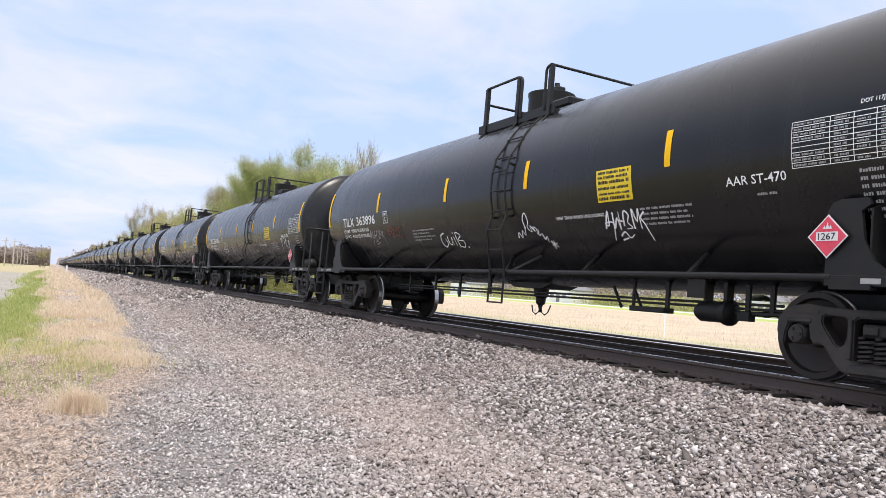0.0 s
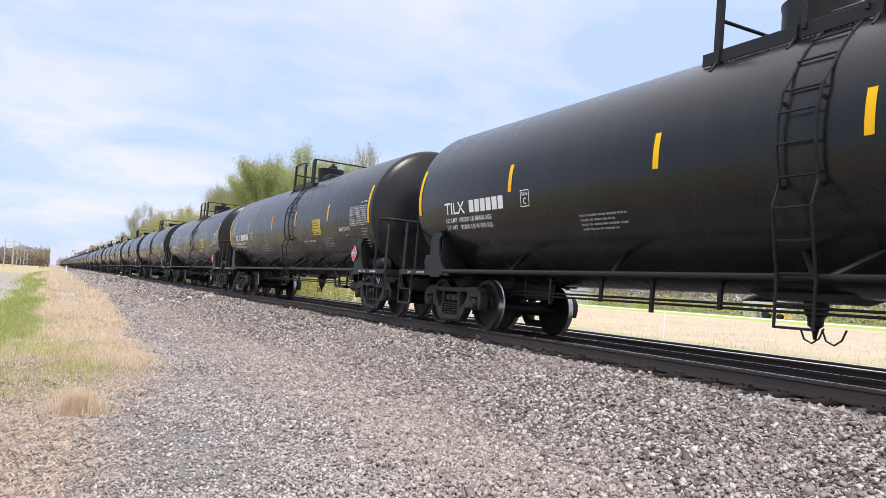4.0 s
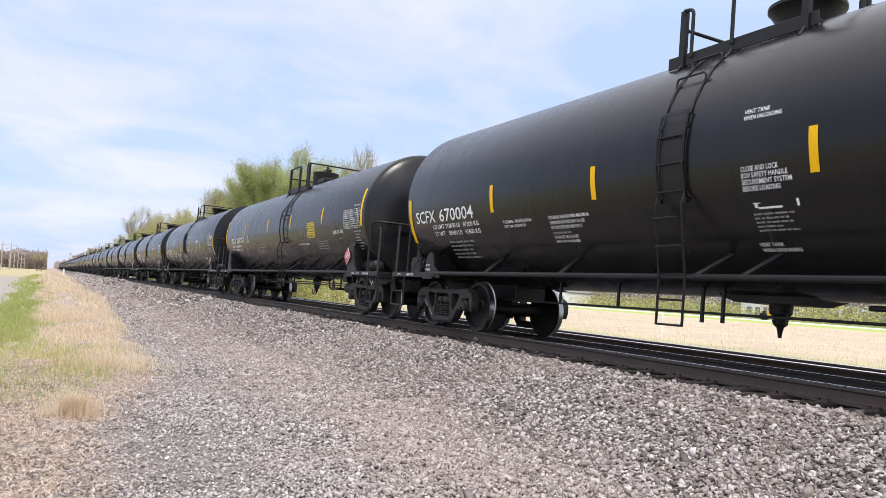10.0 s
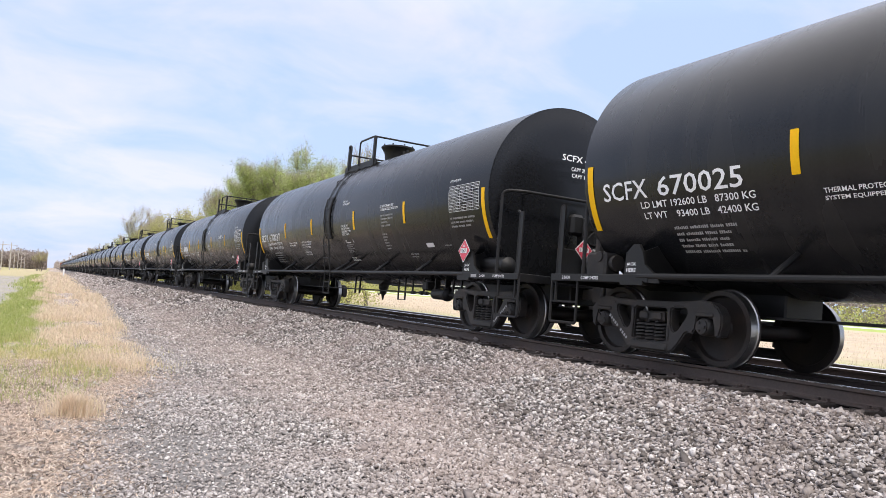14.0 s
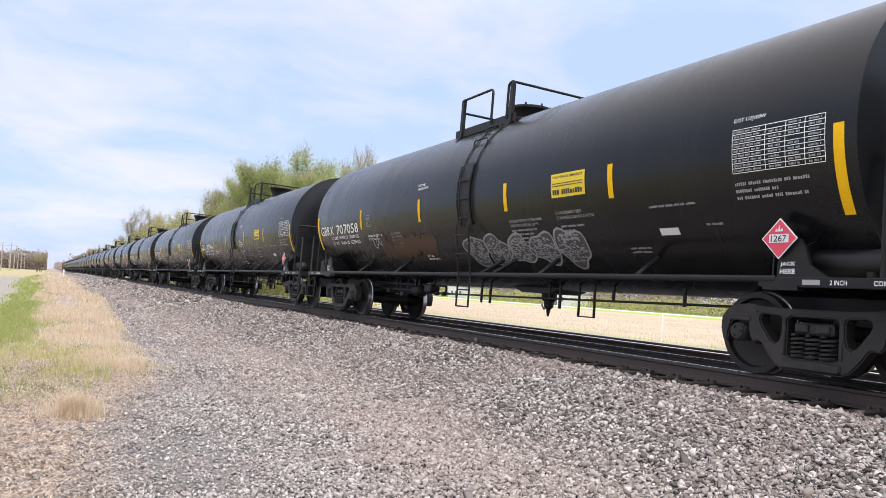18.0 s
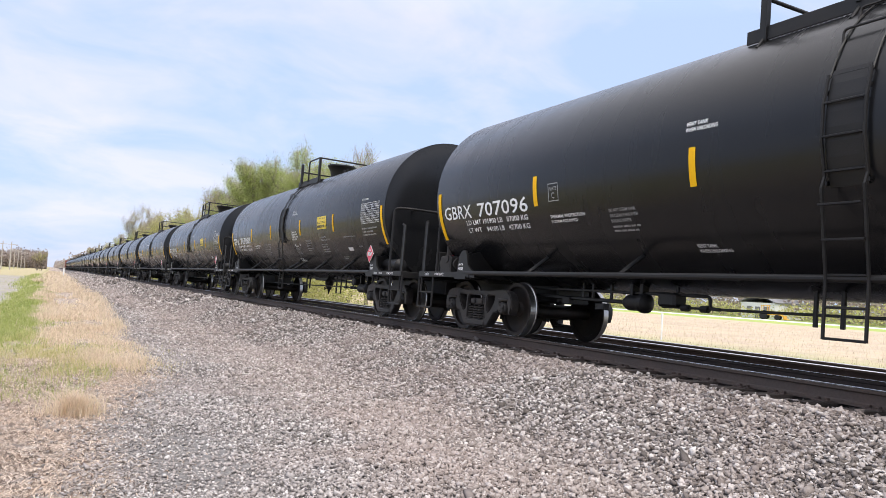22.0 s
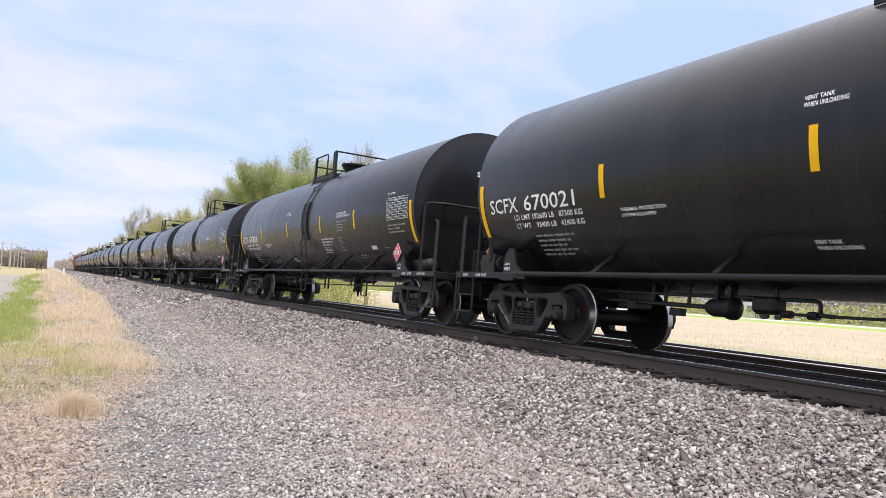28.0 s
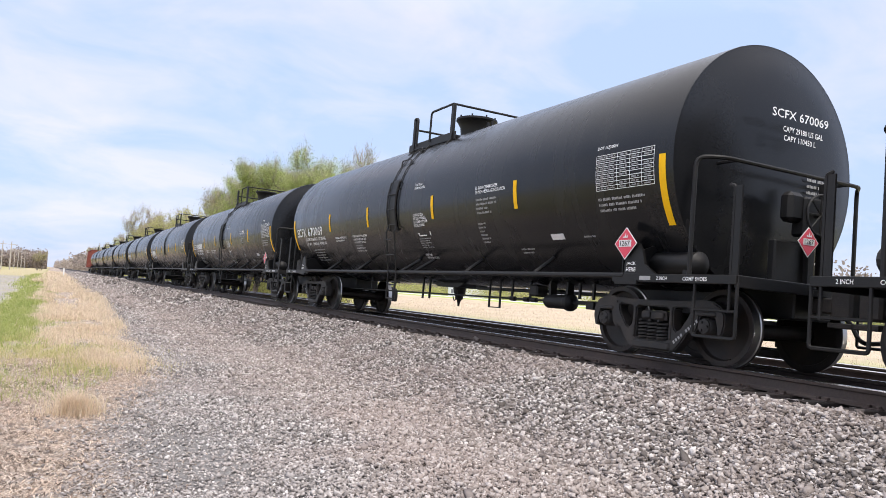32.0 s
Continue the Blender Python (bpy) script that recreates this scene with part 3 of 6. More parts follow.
def ladder(car, kind, R, zc):
    y0, y1 = {"flat": (.26, .67), "flat2": (-.62, -.2), "round": (-1.06, -.62)}[kind]
    ym = (y0 + y1) / 2
    r = R + (.07 if kind == "round" else .045)

    def arc(th):
        return (-r * math.cos(radians(th)), zc + r * math.sin(radians(th)))
    low = .44 if kind != "round" else .5
    thick = .018
    foot = PIPE_X + (.05 if kind == "round" else .03)
    lad = None
    for y in (y0, y1):
        bm = bmesh.new()
        pts = [(-foot, y, low), (-foot, y, 1.0), (-r * (1.0 if kind == "round" else .975), y, zc - (.75 if kind == "round" else .62))] + [(arc(t)[0], y, arc(t)[1]) for t in (-18, -6, 6, 16)]
        if kind == "round":
            pts += [(arc(t)[0] + .045, y, arc(t)[1] - .045) for t in (26, 36, 46, 54)]
        tube(bm, pts, thick, 6)
        if lad is None:
            lad = part("ladder", bm, M_BLACK, car, "steel side ladder from sill to walkway")
        else:
            part("ladder_rail", bm, M_BLACK, lad)
        if kind != "round":       # thin hand rail on over the crown
            bm = bmesh.new()
            tube(bm, [(arc(t)[0] + .02, y, arc(t)[1] - .02) for t in (16, 26, 36, 46, 56, 63)], .010, 5)
            part("hand_rail", bm, M_BLACK, lad)
    if kind != "round":
        bm = bmesh.new()
        rows = []
        for k in range(9):
            c, d = math.cos(radians(-22 + 5 * k)), math.sin(radians(-22 + 5 * k))
            rows.append([bm.verts.new((-(R + o) * c, y, zc + (R + o) * d)) for o, y in ((.012, y0 + .02), (.02, y0 + .02), (.02, y1 - .02), (.012, y1 - .02))])
        for u, w in zip(rows, rows[1:]):
            for k in range(4):
                bm.faces.new((u[k], u[(k + 1) % 4], w[(k + 1) % 4], w[k]))
        bm.faces.new(rows[0]), bm.faces.new(rows[-1][::-1])
        part("ladder_shield", bm, M_BLACK, lad, "dark steel plate behind the rungs")
    for z in [low + .01, .74, 1.04, 1.36, 1.68, 2.0, 2.32, 2.64]:
        x = -foot if z < 1.05 else -foot - (r - foot) * min(1, (z - 1.0) / .7)
        if z > 1.8:
            x = -math.sqrt(max(.2, r * r - (z - zc) ** 2))
        bm = bmesh.new()
        rod(bm, (x, y0, z), (x, y1, z), thick * .75, 6)
        part("rung", bm, M_BLACK, lad)
    for th in ((17, 34, 47) if kind != "round" else (17, 30, 42, 52)):
        bm = bmesh.new()
        x, z = arc(th)
        if kind != "round" and th > 20:
            xi, zi = -(R) * math.cos(radians(th - 3)), zc + R * math.sin(radians(th - 3))
            tube(bm, bend([(xi, y0 - .02, zi), (x, y0 - .02, z + .04), (x, y1 + .02, z + .04), (xi, y1 + .02, zi)], .05), .014, 6)
            part("grab_iron", bm, M_BLACK, lad)
        else:
            rod(bm, (x + .03, y0, z - .03), (x + .03, y1, z - .03), thick * .75, 6)
            part("rung", bm, M_BLACK, lad)
    bm = bmesh.new()
    for y in (y0, y1):
        for z in (1.9, 2.75):
            x = -math.sqrt(r * r - (z - zc) ** 2)
            box(bm, x + .004, x + r - R + .03, y - .008, y + .008, z - .02, z + .02)
    part("ladder_bracket", bm, M_BLACK, lad)["kind"] = "stuff"


def side_rails(car, kind, R, zc):
    for s in (-1, 1):
        bm = bmesh.new()
        rod(bm, (s * PIPE_X, -6.75, 1.01), (s * PIPE_X, 6.75, 1.01), .038, 10)
        part("side_pipe", bm, M_BLACK, car)
    ys = (4.85, 2.75, .2, -.45, -2.55, -4.67) if kind == "flat" else (4.85, 2.75, -.8, -1.2, -2.55, -4.65) if kind == "flat2" else (4.43, 1.95, -1.02, -1.12, -2.96, -4.92)
    for s in (-1,):
        for i, y in enumerate(ys):
            bm = bmesh.new()
            zt = 1.30
            xt = math.sqrt(R * R - (zt - zc) ** 2) - .02
            lead = -(.25 if i in (2, 3) else .06) if kind != "round" else (.26, .24, .45, -.3, .14, .08)[i]
            rod(bm, (s * PIPE_X, y, .99), (s * xt, y + lead, zt), .034, 8)
            part("strut", bm, M_BLACK, car)


def underside(car, kind, R, zc):
    bot = zc - R
    lo = {"flat": .14, "flat2": -.9, "round": .03}[kind]
    bm = bmesh.new()
    lathe(bm, [(.40, .02), (.47, .03), (.53, .045), (.56, .085), (.66, .095), (.69, .13), (bot + .1, .16)], 14, "Z")
    bmesh.ops.translate(bm, verts=bm.verts, vec=(0, lo, 0))
    part("outlet_valve", bm, M_BLACK, car, "", True)
    bm = bmesh.new()
    prism(bm, [(lo - .75, bot + .04), (lo - .45, bot - .06), (lo + .45, bot - .06), (lo + .75, bot + .04), (lo + .7, bot + .1), (lo - .7, bot + .1)], -.3, .3)
    part("skid", bm, M_BLACK, car)
    # brake cylinder with its bell-shaped end, slung under the shell
    ya, yb, r, z = {"flat": (-3.74, -4.52, .115, .64), "flat2": (3.66, 3.14, .115, .70), "round": (-4.18, -4.82, .13, .63)}[kind]
    bm = bmesh.new()
    lathe(bm, [(yb, .03), (yb + .02, r * .75), (yb + .06, r * 1.22), (yb + .10, r * 1.25), (yb + .14, r * 1.22), (yb + .2, r), (ya - .12, r), (ya - .05, r * .7), (ya, .04)], 20, "Y")
    bmesh.ops.translate(bm, verts=bm.verts, vec=(-.5, 0, z))
    part("brake_cylinder", bm, M_BLACK, car, "", True)
    bm = bmesh.new()
    for y in (yb + .12, ya - .2):
        box(bm, -.56, -.44, y - .025, y + .025, z + .05, bot + .25)
    out = -1 if yb < 0 else 1
    rod(bm, (-.5, (yb if out < 0 else ya) - out * .05, z), (-.5, out * 6.1, z + .03), .03, 6)
    box(bm, -.56, -.44, out * 4.98 - .09, out * 4.98 + .09, z - .09, z + .03, .01)
    part("brake_rod", bm, M_BLACK, car)["kind"] = "stuff"
    # train pipe with its couplings
    bm = bmesh.new()
    if kind == "flat":
        rod(bm, (-.5, 6.2, .62), (-.5, -3.7, .645), .017, 6)
        for y in (-2.76, -3.19, -3.42):
            rod(bm, (-.5, y + .07, .64), (-.5, y - .07, .64), .042, 8)
        for y in (3.9, 2.5, -2.72, -3.3):
            box(bm, -.515, -.485, y - .02, y + .02, .62, bot + .22)
        rod(bm, (-.35, -1.2, .80), (-.35, -5.3, .79), .03, 6)
    elif kind == "flat2":
        rod(bm, (-.5, 6.1, .85), (-.5, 2.3, .835), .024, 6)
        tube(bm, bend([(-.5, 2.3, .835), (-.5, 2.07, .83), (-.5, 2.07, .68), (-.5, 1.9, .675)], .06), .024, 6)
        rod(bm, (-.5, 2.9, .67), (-.5, 1.2, .68), .017, 6)
        for y in (2.48, 2.15):
            rod(bm, (-.5, y + .06, .67), (-.5, y - .06, .67), .045, 8)
        rod(bm, (-.5, 1.2, .68), (-.5, -5.4, .74), .017, 6)
        box(bm, -.58, -.46, 4.02, 4.22, .56, .66, .01)
        for y in (4.37, 4.6, 3.95, -1.6, -3.2, -4.6):
            box(bm, -.515, -.485, y - .02, y + .02, .70, bot + .22)
    else:
        for zz in (.745, .69):
            rod(bm, (-.5, -5.5, zz), (-.5, 6.2, zz), .017, 6)
        for y in (5.8, 4.6, 3.3, 2.2, 1.0, -3.67, -5.0, -5.35):
            box(bm, -.52, -.48, y - .03, y + .03, .56 if y in (-3.67, 4.6, 2.2) else .66, bot + .22)
    part("train_pipe", bm, M_BLACK, car)
    for yy, zl in {"flat": ((.90, .51), (.57, .52), (-4.66, .70), (-5.0, .70)), "flat2": ((2.63, .82), (.6, .55), (.28, .55), (-1.9, .55)), "round": ((-3.0, .62),)}[kind]:
        bm = bmesh.new()
        box(bm, -.52, -.48, yy - .022, yy + .022, zl, bot + .22, .005)
        part("hanger", bm, M_BLACK, car)
    if kind != "round":
        bm = bmesh.new()
        sy = -1.95 if kind == "flat" else -2.4
        tube(bm, [(-.5, sy, bot + .2), (-.5, sy, .455), (-.5, sy - .38, .455), (-.5, sy - .36, bot + .2)], .022, 6)
        part("stirrup", bm, M_BLACK, car)
        bm = bmesh.new()
        tube(bm, [(-.16, lo - .02, .60), (-.18, lo - .12, .52), (-.18, lo - .2, .55), (-.18, lo - .22, .68), (-.15, lo - .15, .75)], .014, 5)
        part("valve_handle", bm, M_BLACK, car)
        bm = bmesh.new()
        if kind == "flat2":
            box(bm, -.62, -.38, 2.57, 2.89, .67, .86, .03)
        else:
            box(bm, -.6, -.35, -3.62, -3.38, .70, .90, .03)
        part("control_valve", bm, M_BLACK, car)
    else:
        bm = bmesh.new()
        for y in (-2.55, -2.98):
            rod(bm, (-.5, y, .90), (-.5, y - .2, .60), .024, 6)
        box(bm, -.6, -.4, -3.70, -3.02, .56, .635, .01)
        part("control_valve", bm, M_BLACK, car)
        bm = bmesh.new()
        box(bm, -.62, -.58, -4.42, -4.12, .79, 1.03, .006)
        part("mounting_plate", bm, M_TRUCK, car)
        bm = bmesh.new()
        for k in (0, 1):
            tube(bm, [(-.1, lo + .12 - .28 * k, .52), (-.12, lo + .05 - .28 * k, .40), (-.12, lo - .05 - .28 * k, .36), (-.12, lo - .14 - .28 * k, .42), (-.1, lo - .18 - .28 * k, .54)], .012, 5)
        part("cap_chain", bm, M_BLACK, car)


def end_works(car, kind, R, zc, s):
    """Bolster, platform, grab irons, steps and coupler at the end on side s of y."""
    bm = bmesh.new()
    box(bm, -.33, .33, s * 5.5, s * 8.35, .62, .98, .02)
    sill = part("stub_sill", bm, M_BLACK, car)
    # shelf coupler
    bm = bmesh.new()
    box(bm, -.08, .08, s * 8.3, s * 8.72, .72, .90, .02)
    box(bm, -.15, .15, s * 8.66, s * 8.92, .66, .98, .03)
    box(bm, -.18, .18, s * 8.66, s * 8.98, .56, .62, .01)
    box(bm, -.18, .18, s * 8.66, s * 8.98, 1.0, 1.06, .01)
    part("coupler", bm, M_TRUCK, car)
    bm = bmesh.new()
    tube(bm, bend([(.34, s * 8.4, .78), (.34, s * 8.6, .62), (.25, s * 8.75, .45), (.1, s * 8.93, .42)], .12), .026, 6)
    part("air_hose", bm, M_BLACK, car)
    # platform deck
    bm = bmesh.new()
    box(bm, -PIPE_X, PIPE_X, s * 7.45, s * 8.5, .975, 1.0)
    for x in (-PIPE_X, PIPE_X):
        box(bm, x - .03, x + .03, s * 6.55, s * 8.52, .93, 1.03, .006)
    box(bm, -PIPE_X, PIPE_X, s * 8.47, s * 8.53, .90, 1.03, .006)
    part("end_platform", bm, M_BLACK, car)
    # body bolster webs with jacking pads
    for x in (-1, 1):
        bm = bmesh.new()
        h = 1.41 if kind != "round" else 1.74
        y0 = (6.98 if s > 0 else -6.76) if kind != "round" else (7.15 if s > 0 else -6.55)
        pts = [(0, .93), (0, h - .26), (-.05, h - .08), (-.14, h), (-.24, h), (-.31, h - .1), (-.36, h - .26), (-.6, 1.0), (-.62, .93)]
        if kind == "round":       # narrow hooked plate
            pts = [(0, .93), (0, h - .12), (-.05, h - .03), (-.14, h), (-.40, h), (-.43, h - .06), (-.34, h - .12), (-.38, 1.35), (-.48, 1.16), (-.68, 1.02), (-.82, .97), (-.82, .93)]
        prism(bm, [(y0 + d, z) for d, z in pts], x * PIPE_X - .02, x * PIPE_X + .02)
        for yy in (6.7, 6.98):
            v = [(x * PIPE_X, .98), (x * PIPE_X, h - .1), (x * (PIPE_X - .25), h), (x * .9, 1.12), (x * .35, .95)]
            a = [bm.verts.new((p, s * yy - .01, q)) for p, q in v]
            b = [bm.verts.new((p, s * yy + .01, q)) for p, q in v]
            bm.faces.new(a), bm.faces.new(b[::-1])
            for i in range(5):
                bm.faces.new((a[i], a[(i + 1) % 5], b[(i + 1) % 5], b[i]))
        box(bm, x * PIPE_X - .05, x * PIPE_X + .05, s * 6.62, s * 7.02, .90, .95)
        part("bolster_web", bm, M_BLACK, car)
    # safety rail round the head
    zt = 2.40 if kind != "round" else 2.19
    yr = s * 7.83
    bm = bmesh.new()
    arch = bend([(-PIPE_X, yr, .95), (-PIPE_X, yr, zt), (-1.2, yr + s * .2, zt), (1.2, yr + s * .2, zt), (PIPE_X, yr, zt), (PIPE_X, yr, .95)], .12)
    tube(bm, arch, .027, 8)
    rail = part("end_railing", bm, M_BLACK, car)
    bm = bmesh.new()
    for x in (-1.0, 1.0):
        rod(bm, (x, yr + s * .2, zt), (x, s * 7.6, zt), .02, 6)
    part("railing_bracket", bm, M_BLACK, rail)["kind"] = "stuff"
    for x in (-1, 1):
        bm = bmesh.new()
        yp = s * 8.42
        tube(bm, bend([(x * (PIPE_X - .0), yp, .62), (x * PIPE_X, yp, 2.0), (x * PIPE_X, yp - s * .07, 2.02)], .03), .02, 6)
        box(bm, x * PIPE_X - .012, x * PIPE_X + .012, yp - .10, yp - .02, 1.0, 2.0)
        part("grab_post", bm, M_BLACK, car)
        bm = bmesh.new()
        tube(bm, bend([(x * PIPE_X, s * 7.93, .95), (x * PIPE_X, s * 7.93, .35), (x * PIPE_X, s * 8.52, .35), (x * PIPE_X, s * 8.52, .95)], .04), .02, 6)
        rod(bm, (x * PIPE_X, s * 7.93, .64), (x * PIPE_X, s * 8.52, .64), .016, 6)
        part("sill_step", bm, M_BLACK, car)


def hand_brake(car):
    bm = bmesh.new()
    box(bm, HB - .17, HB + .17, -8.22, -8.02, 1.62, 2.1, .03)
    box(bm, HB - .38, HB - .12, -8.18, -8.0, 1.78, 2.14, .05)
    brake = part("hand_brake", bm, M_BLACK, car)
    bm = bmesh.new()
    box(bm, HB - .05, HB + .05, -8.2, -8.1, 1.0, 1.62)
    box(bm, HB - .55, HB - .02, -8.13, -8.02, 1.0, 1.55, .02)
    part("brake_stand", bm, M_BLACK, brake)
    bm = bmesh.new()
    box(bm, HB + .20, HB + .27, -8.25, -8.1, 1.0, 2.3, .008)
    part("support_post", bm, M_BLACK, brake)
    bm = bmesh.new()
    tube(bm, [(HB + .24 * math.cos(k * math.tau / 20), -8.30, 1.88 + .24 * math.sin(k * math.tau / 20)) for k in range(21)], .016, 6)
    for k in range(4):
        a = k * math.pi / 4
        rod(bm, (HB - .24 * math.cos(a), -8.30, 1.88 - .24 * math.sin(a)), (HB + .24 * math.cos(a), -8.30, 1.88 + .24 * math.sin(a)), .01, 5)
    rod(bm, (HB, -8.3, 1.88), (HB, -8.2, 1.88), .03, 8)
    part("brake_wheel", bm, M_BLACK, brake)


def lead_end_gear(car, kind, R):
    """Hand brake and air tank that stand on the leading platform."""
    bm = bmesh.new()
    lathe(bm, [(-7.74, .02), (-7.72, .09), (-7.67, .15), (-6.95, .15), (-6.90, .09), (-6.88, .02)], 18, "Y")
    bmesh.ops.translate(bm, verts=bm.verts, vec=(-1.12, 0, 1.18))
    part("air_tank", bm, M_BLACK, car, "horizontal steel air tank on the platform", True)
    for d in (-.3, .3):
        bm = bmesh.new()
        box(bm, -1.3, -1.02, -7.31 + d - .03, -7.31 + d + .03, 1.0, 1.1)
        part("tank_cradle", bm, M_BLACK, car)
    if kind != "round":
        hand_brake(car)
    bm = bmesh.new()
    box(bm, -1.34, -1.06, 7.52, 7.92, 1.0, 1.34, .03)
    rod(bm, (-1.2, 7.42, 1.2), (-1.2, 7.98, 1.2), .09, 12)
    rod(bm, (-1.2, 7.93, 1.2), (-1.2, 7.99, 1.2), .115, 12)
    rod(bm, (-1.2, 7.42, 1.2), (-1.2, 7.47, 1.2), .11, 12)
    rod(bm, (-1.2, 7.82, 1.3), (-1.2, 7.82, 1.54), .06, 10)
    rod(bm, (-1.36, 7.64, 1.28), (-1.0, 7.64, 1.28), .07, 10)
    tube(bm, [(-1.2, 7.82, 1.5), (-1.05, 7.84, 1.55), (-.9, 7.86, 1.3), (-.85, 7.88, 1.0)], .02, 6)
    part("brake_valve", bm, M_TRUCK, car)


def stripes(car, kind, R, zc):
    P = on_tank(R, zc, .006)
    if kind != "round":
        shorts = (4.51, 1.90, -1.38, -4.26) if kind == "flat" else (4.55, 1.44, -1.72, -4.26)
        ends, e, sh = (7.63, -7.45), (-31.5, -.3), (-16, 0)
    else:
        ends, shorts, e, sh = (7.77, -7.52), (4.46, 1.16, -1.55, -4.60), (-12.6, 20.9), (-5.5, 11)
    for y in ends:
        bm = bmesh.new()
        lay_rect(bm, P, -y - .055, deg(R, e[0]), -y + .055, deg(R, e[1]), 10)
        part("reflective_stripe", bm, M_YELLOW, car)
    for y in shorts:
        bm = bmesh.new()
        lay_rect(bm, P, -y - .05, deg(R, sh[0]), -y + .05, deg(R, sh[1]), 5)
        part("reflective_stripe", bm, M_YELLOW, car)


def writing(car, name, R, zc, items, material=None, lift=.006):
    """items: (text, y of its left end, angle of its base, width, height)."""
    bm = bmesh.new()
    P = on_tank(R, zc, lift)
    for text, y, th, w, h in items:
        lay_text(bm, text, P, -y, deg(R, th), w, h)
    ob = part(name, bm, material or M_WHITE, car)
    if len(items) > 1 or " " in items[0][0]:
        ob["kind"] = "stuff"
    return ob


def bars(car, R, zc, blocks, lift=.006):
    """blocks: (y of the left end, angle of the top line, width, line height, rows)."""
    bm = bmesh.new()
    for y, th, w, line, rows in blocks:
        lay_bars(bm, on_tank(R, zc, lift), -y, deg(R, th), w, line, rows, RNG)
    part("small_writing", bm, M_STENCIL_GREY, car)["kind"] = "stuff"


def data_table(car, R, zc, y0, y1, th0, th1):
    P = on_tank(R, zc, .006)
    a0, a1, b0, b1 = -y0, -y1, deg(R, th0), deg(R, th1)
    bm = bmesh.new()
    w = .007
    rows = 9
    for i in range(rows + 1):
        b = b0 + (b1 - b0) * i / rows
        lay_rect(bm, P, a0, b - w / 2, a1, b + w / 2)
    for f in (0, .38, .6, .8, 1):
        a = a0 + (a1 - a0) * f
        lay_rect(bm, P, a - w / 2, b0, a + w / 2, b1, 4)
    table = part("data_table", bm, M_WHITE, car, "white stencilled data table")
    table["kind"] = "stuff"
    bm = bmesh.new()
    for i in range(rows):
        b = b0 + (b1 - b0) * (i + .3) / rows
        for f0, f1 in ((.02, .34), (.42, .56), (.63, .76), (.84, .97)):
            if RNG.random() < .85:
                lay_bars(bm, P, a0 + (a1 - a0) * f0, b, (a1 - a0) * (f1 - f0), (b1 - b0) / rows * .62, 1, RNG)
    part("small_writing", bm, M_STENCIL_GREY, table)["kind"] = "stuff"


def yellow_label(car, R, zc, y0, y1, th0, th1, lines):
    P, Q = on_tank(R, zc, .006), on_tank(R, zc, .010)
    bm = bmesh.new()
    lay_rect(bm, P, -y0, deg(R, th0), -y1, deg(R, th1), 4)
    lab = part("warning_label", bm, M_LABEL, car, "yellow emergency information label")
    bm = bmesh.new()
    b0, b1, w = deg(R, th0), deg(R, th1), y0 - y1
    for f, h in lines[0 if len(lines) > 4 else 1:]:
        lay_bars(bm, Q, -y0 + .05 * w, b0 + (b1 - b0) * f, w * .9, (b1 - b0) * h, 1, RNG, .8)
    if len(lines) == 4:
        lay_text(bm, "FOR CHEMICAL EMERGENCY", Q, -y0 + .06 * w, b0 + (b1 - b0) * .80, w * .88, (b1 - b0) * .11)
    part("small_writing", bm, M_LETTER_BLACK, lab)["kind"] = "stuff"


def flat_lettering(car, items, y, name="end_lettering"):
    """Writing on the leading head: (text, x of the left end, z of the base, width, height)."""
    bm = bmesh.new()
    for text, x, z, w, h in items:
        lay_text(bm, text, lambda a, b: (a, y, b), x, z, w, h)
    ob = part(name, bm, M_WHITE, car)
    ob["kind"] = "stuff"
    return ob


def sill_lettering(car, kind):
    bm = bmesh.new()
    P = lambda a, b: (-PIPE_X - .034, -a, b)
    for y in (-6.8, 6.94) if kind != "round" else ():
        lay_text(bm, "JACK", lambda a, b: (-PIPE_X - .026, -a, b), -y, 1.13, .17, .05)
        lay_text(bm, "HERE", lambda a, b: (-PIPE_X - .026, -a, b), -y, 1.06, .17, .05)
    for y in (-7.35, 8.25):
        lay_text(bm, "2 INCH", P, -y, .957, .17, .045)
        lay_text(bm, "COMP SHOES", P, -y + .42, .957, .36, .045)
    part("sill_lettering", bm, M_WHITE, car)["kind"] = "stuff"
    bm = bmesh.new()
    lay_rect(bm, P, 7.06, .955, 7.25, 1.005)
    part("sill_patch", bm, M_STENCIL_GREY, car)["kind"] = "stuff"


M_STENCIL_GREY = mat("grey_stencil_writing", (0.34, 0.34, 0.34), 0.6, 0, 0.1, 4, 60, 0.0)
M_LETTER_BLACK = mat("black_print", (0.02, 0.02, 0.02), 0.5, 0, 0.1, 4, 60, 0.0)
M_RED = mat("placard_red", (0.70, 0.06, 0.10), 0.4, 0, 0.08, 4, 60, 0.0)
M_PLACARD_WHITE = mat("placard_white", (0.78, 0.76, 0.76), 0.4, 0, 0.06, 4, 60, 0.0)
M_LABEL = mat("label_yellow", (0.86, 0.63, 0.02), 0.4, 0, 0.1, 5, 60, 0.0)

STRETCH = {"round": 1.004, "flat": 1.012, "flat2": 1.012}      # fitted length of each kind
CAR_LABELS = {
    "S": "black jacketed tank car with white lettering and yellow stripes, rolling",
    "G": "black jacketed tank car with yellow emergency label, rolling",
    "s": "black jacketed tank car with white lettering and central ladder, rolling",
    "g": "black jacketed tank car with yellow label and central ladder, rolling",
    "T": "black round-ended tank car with white data table, rolling"}


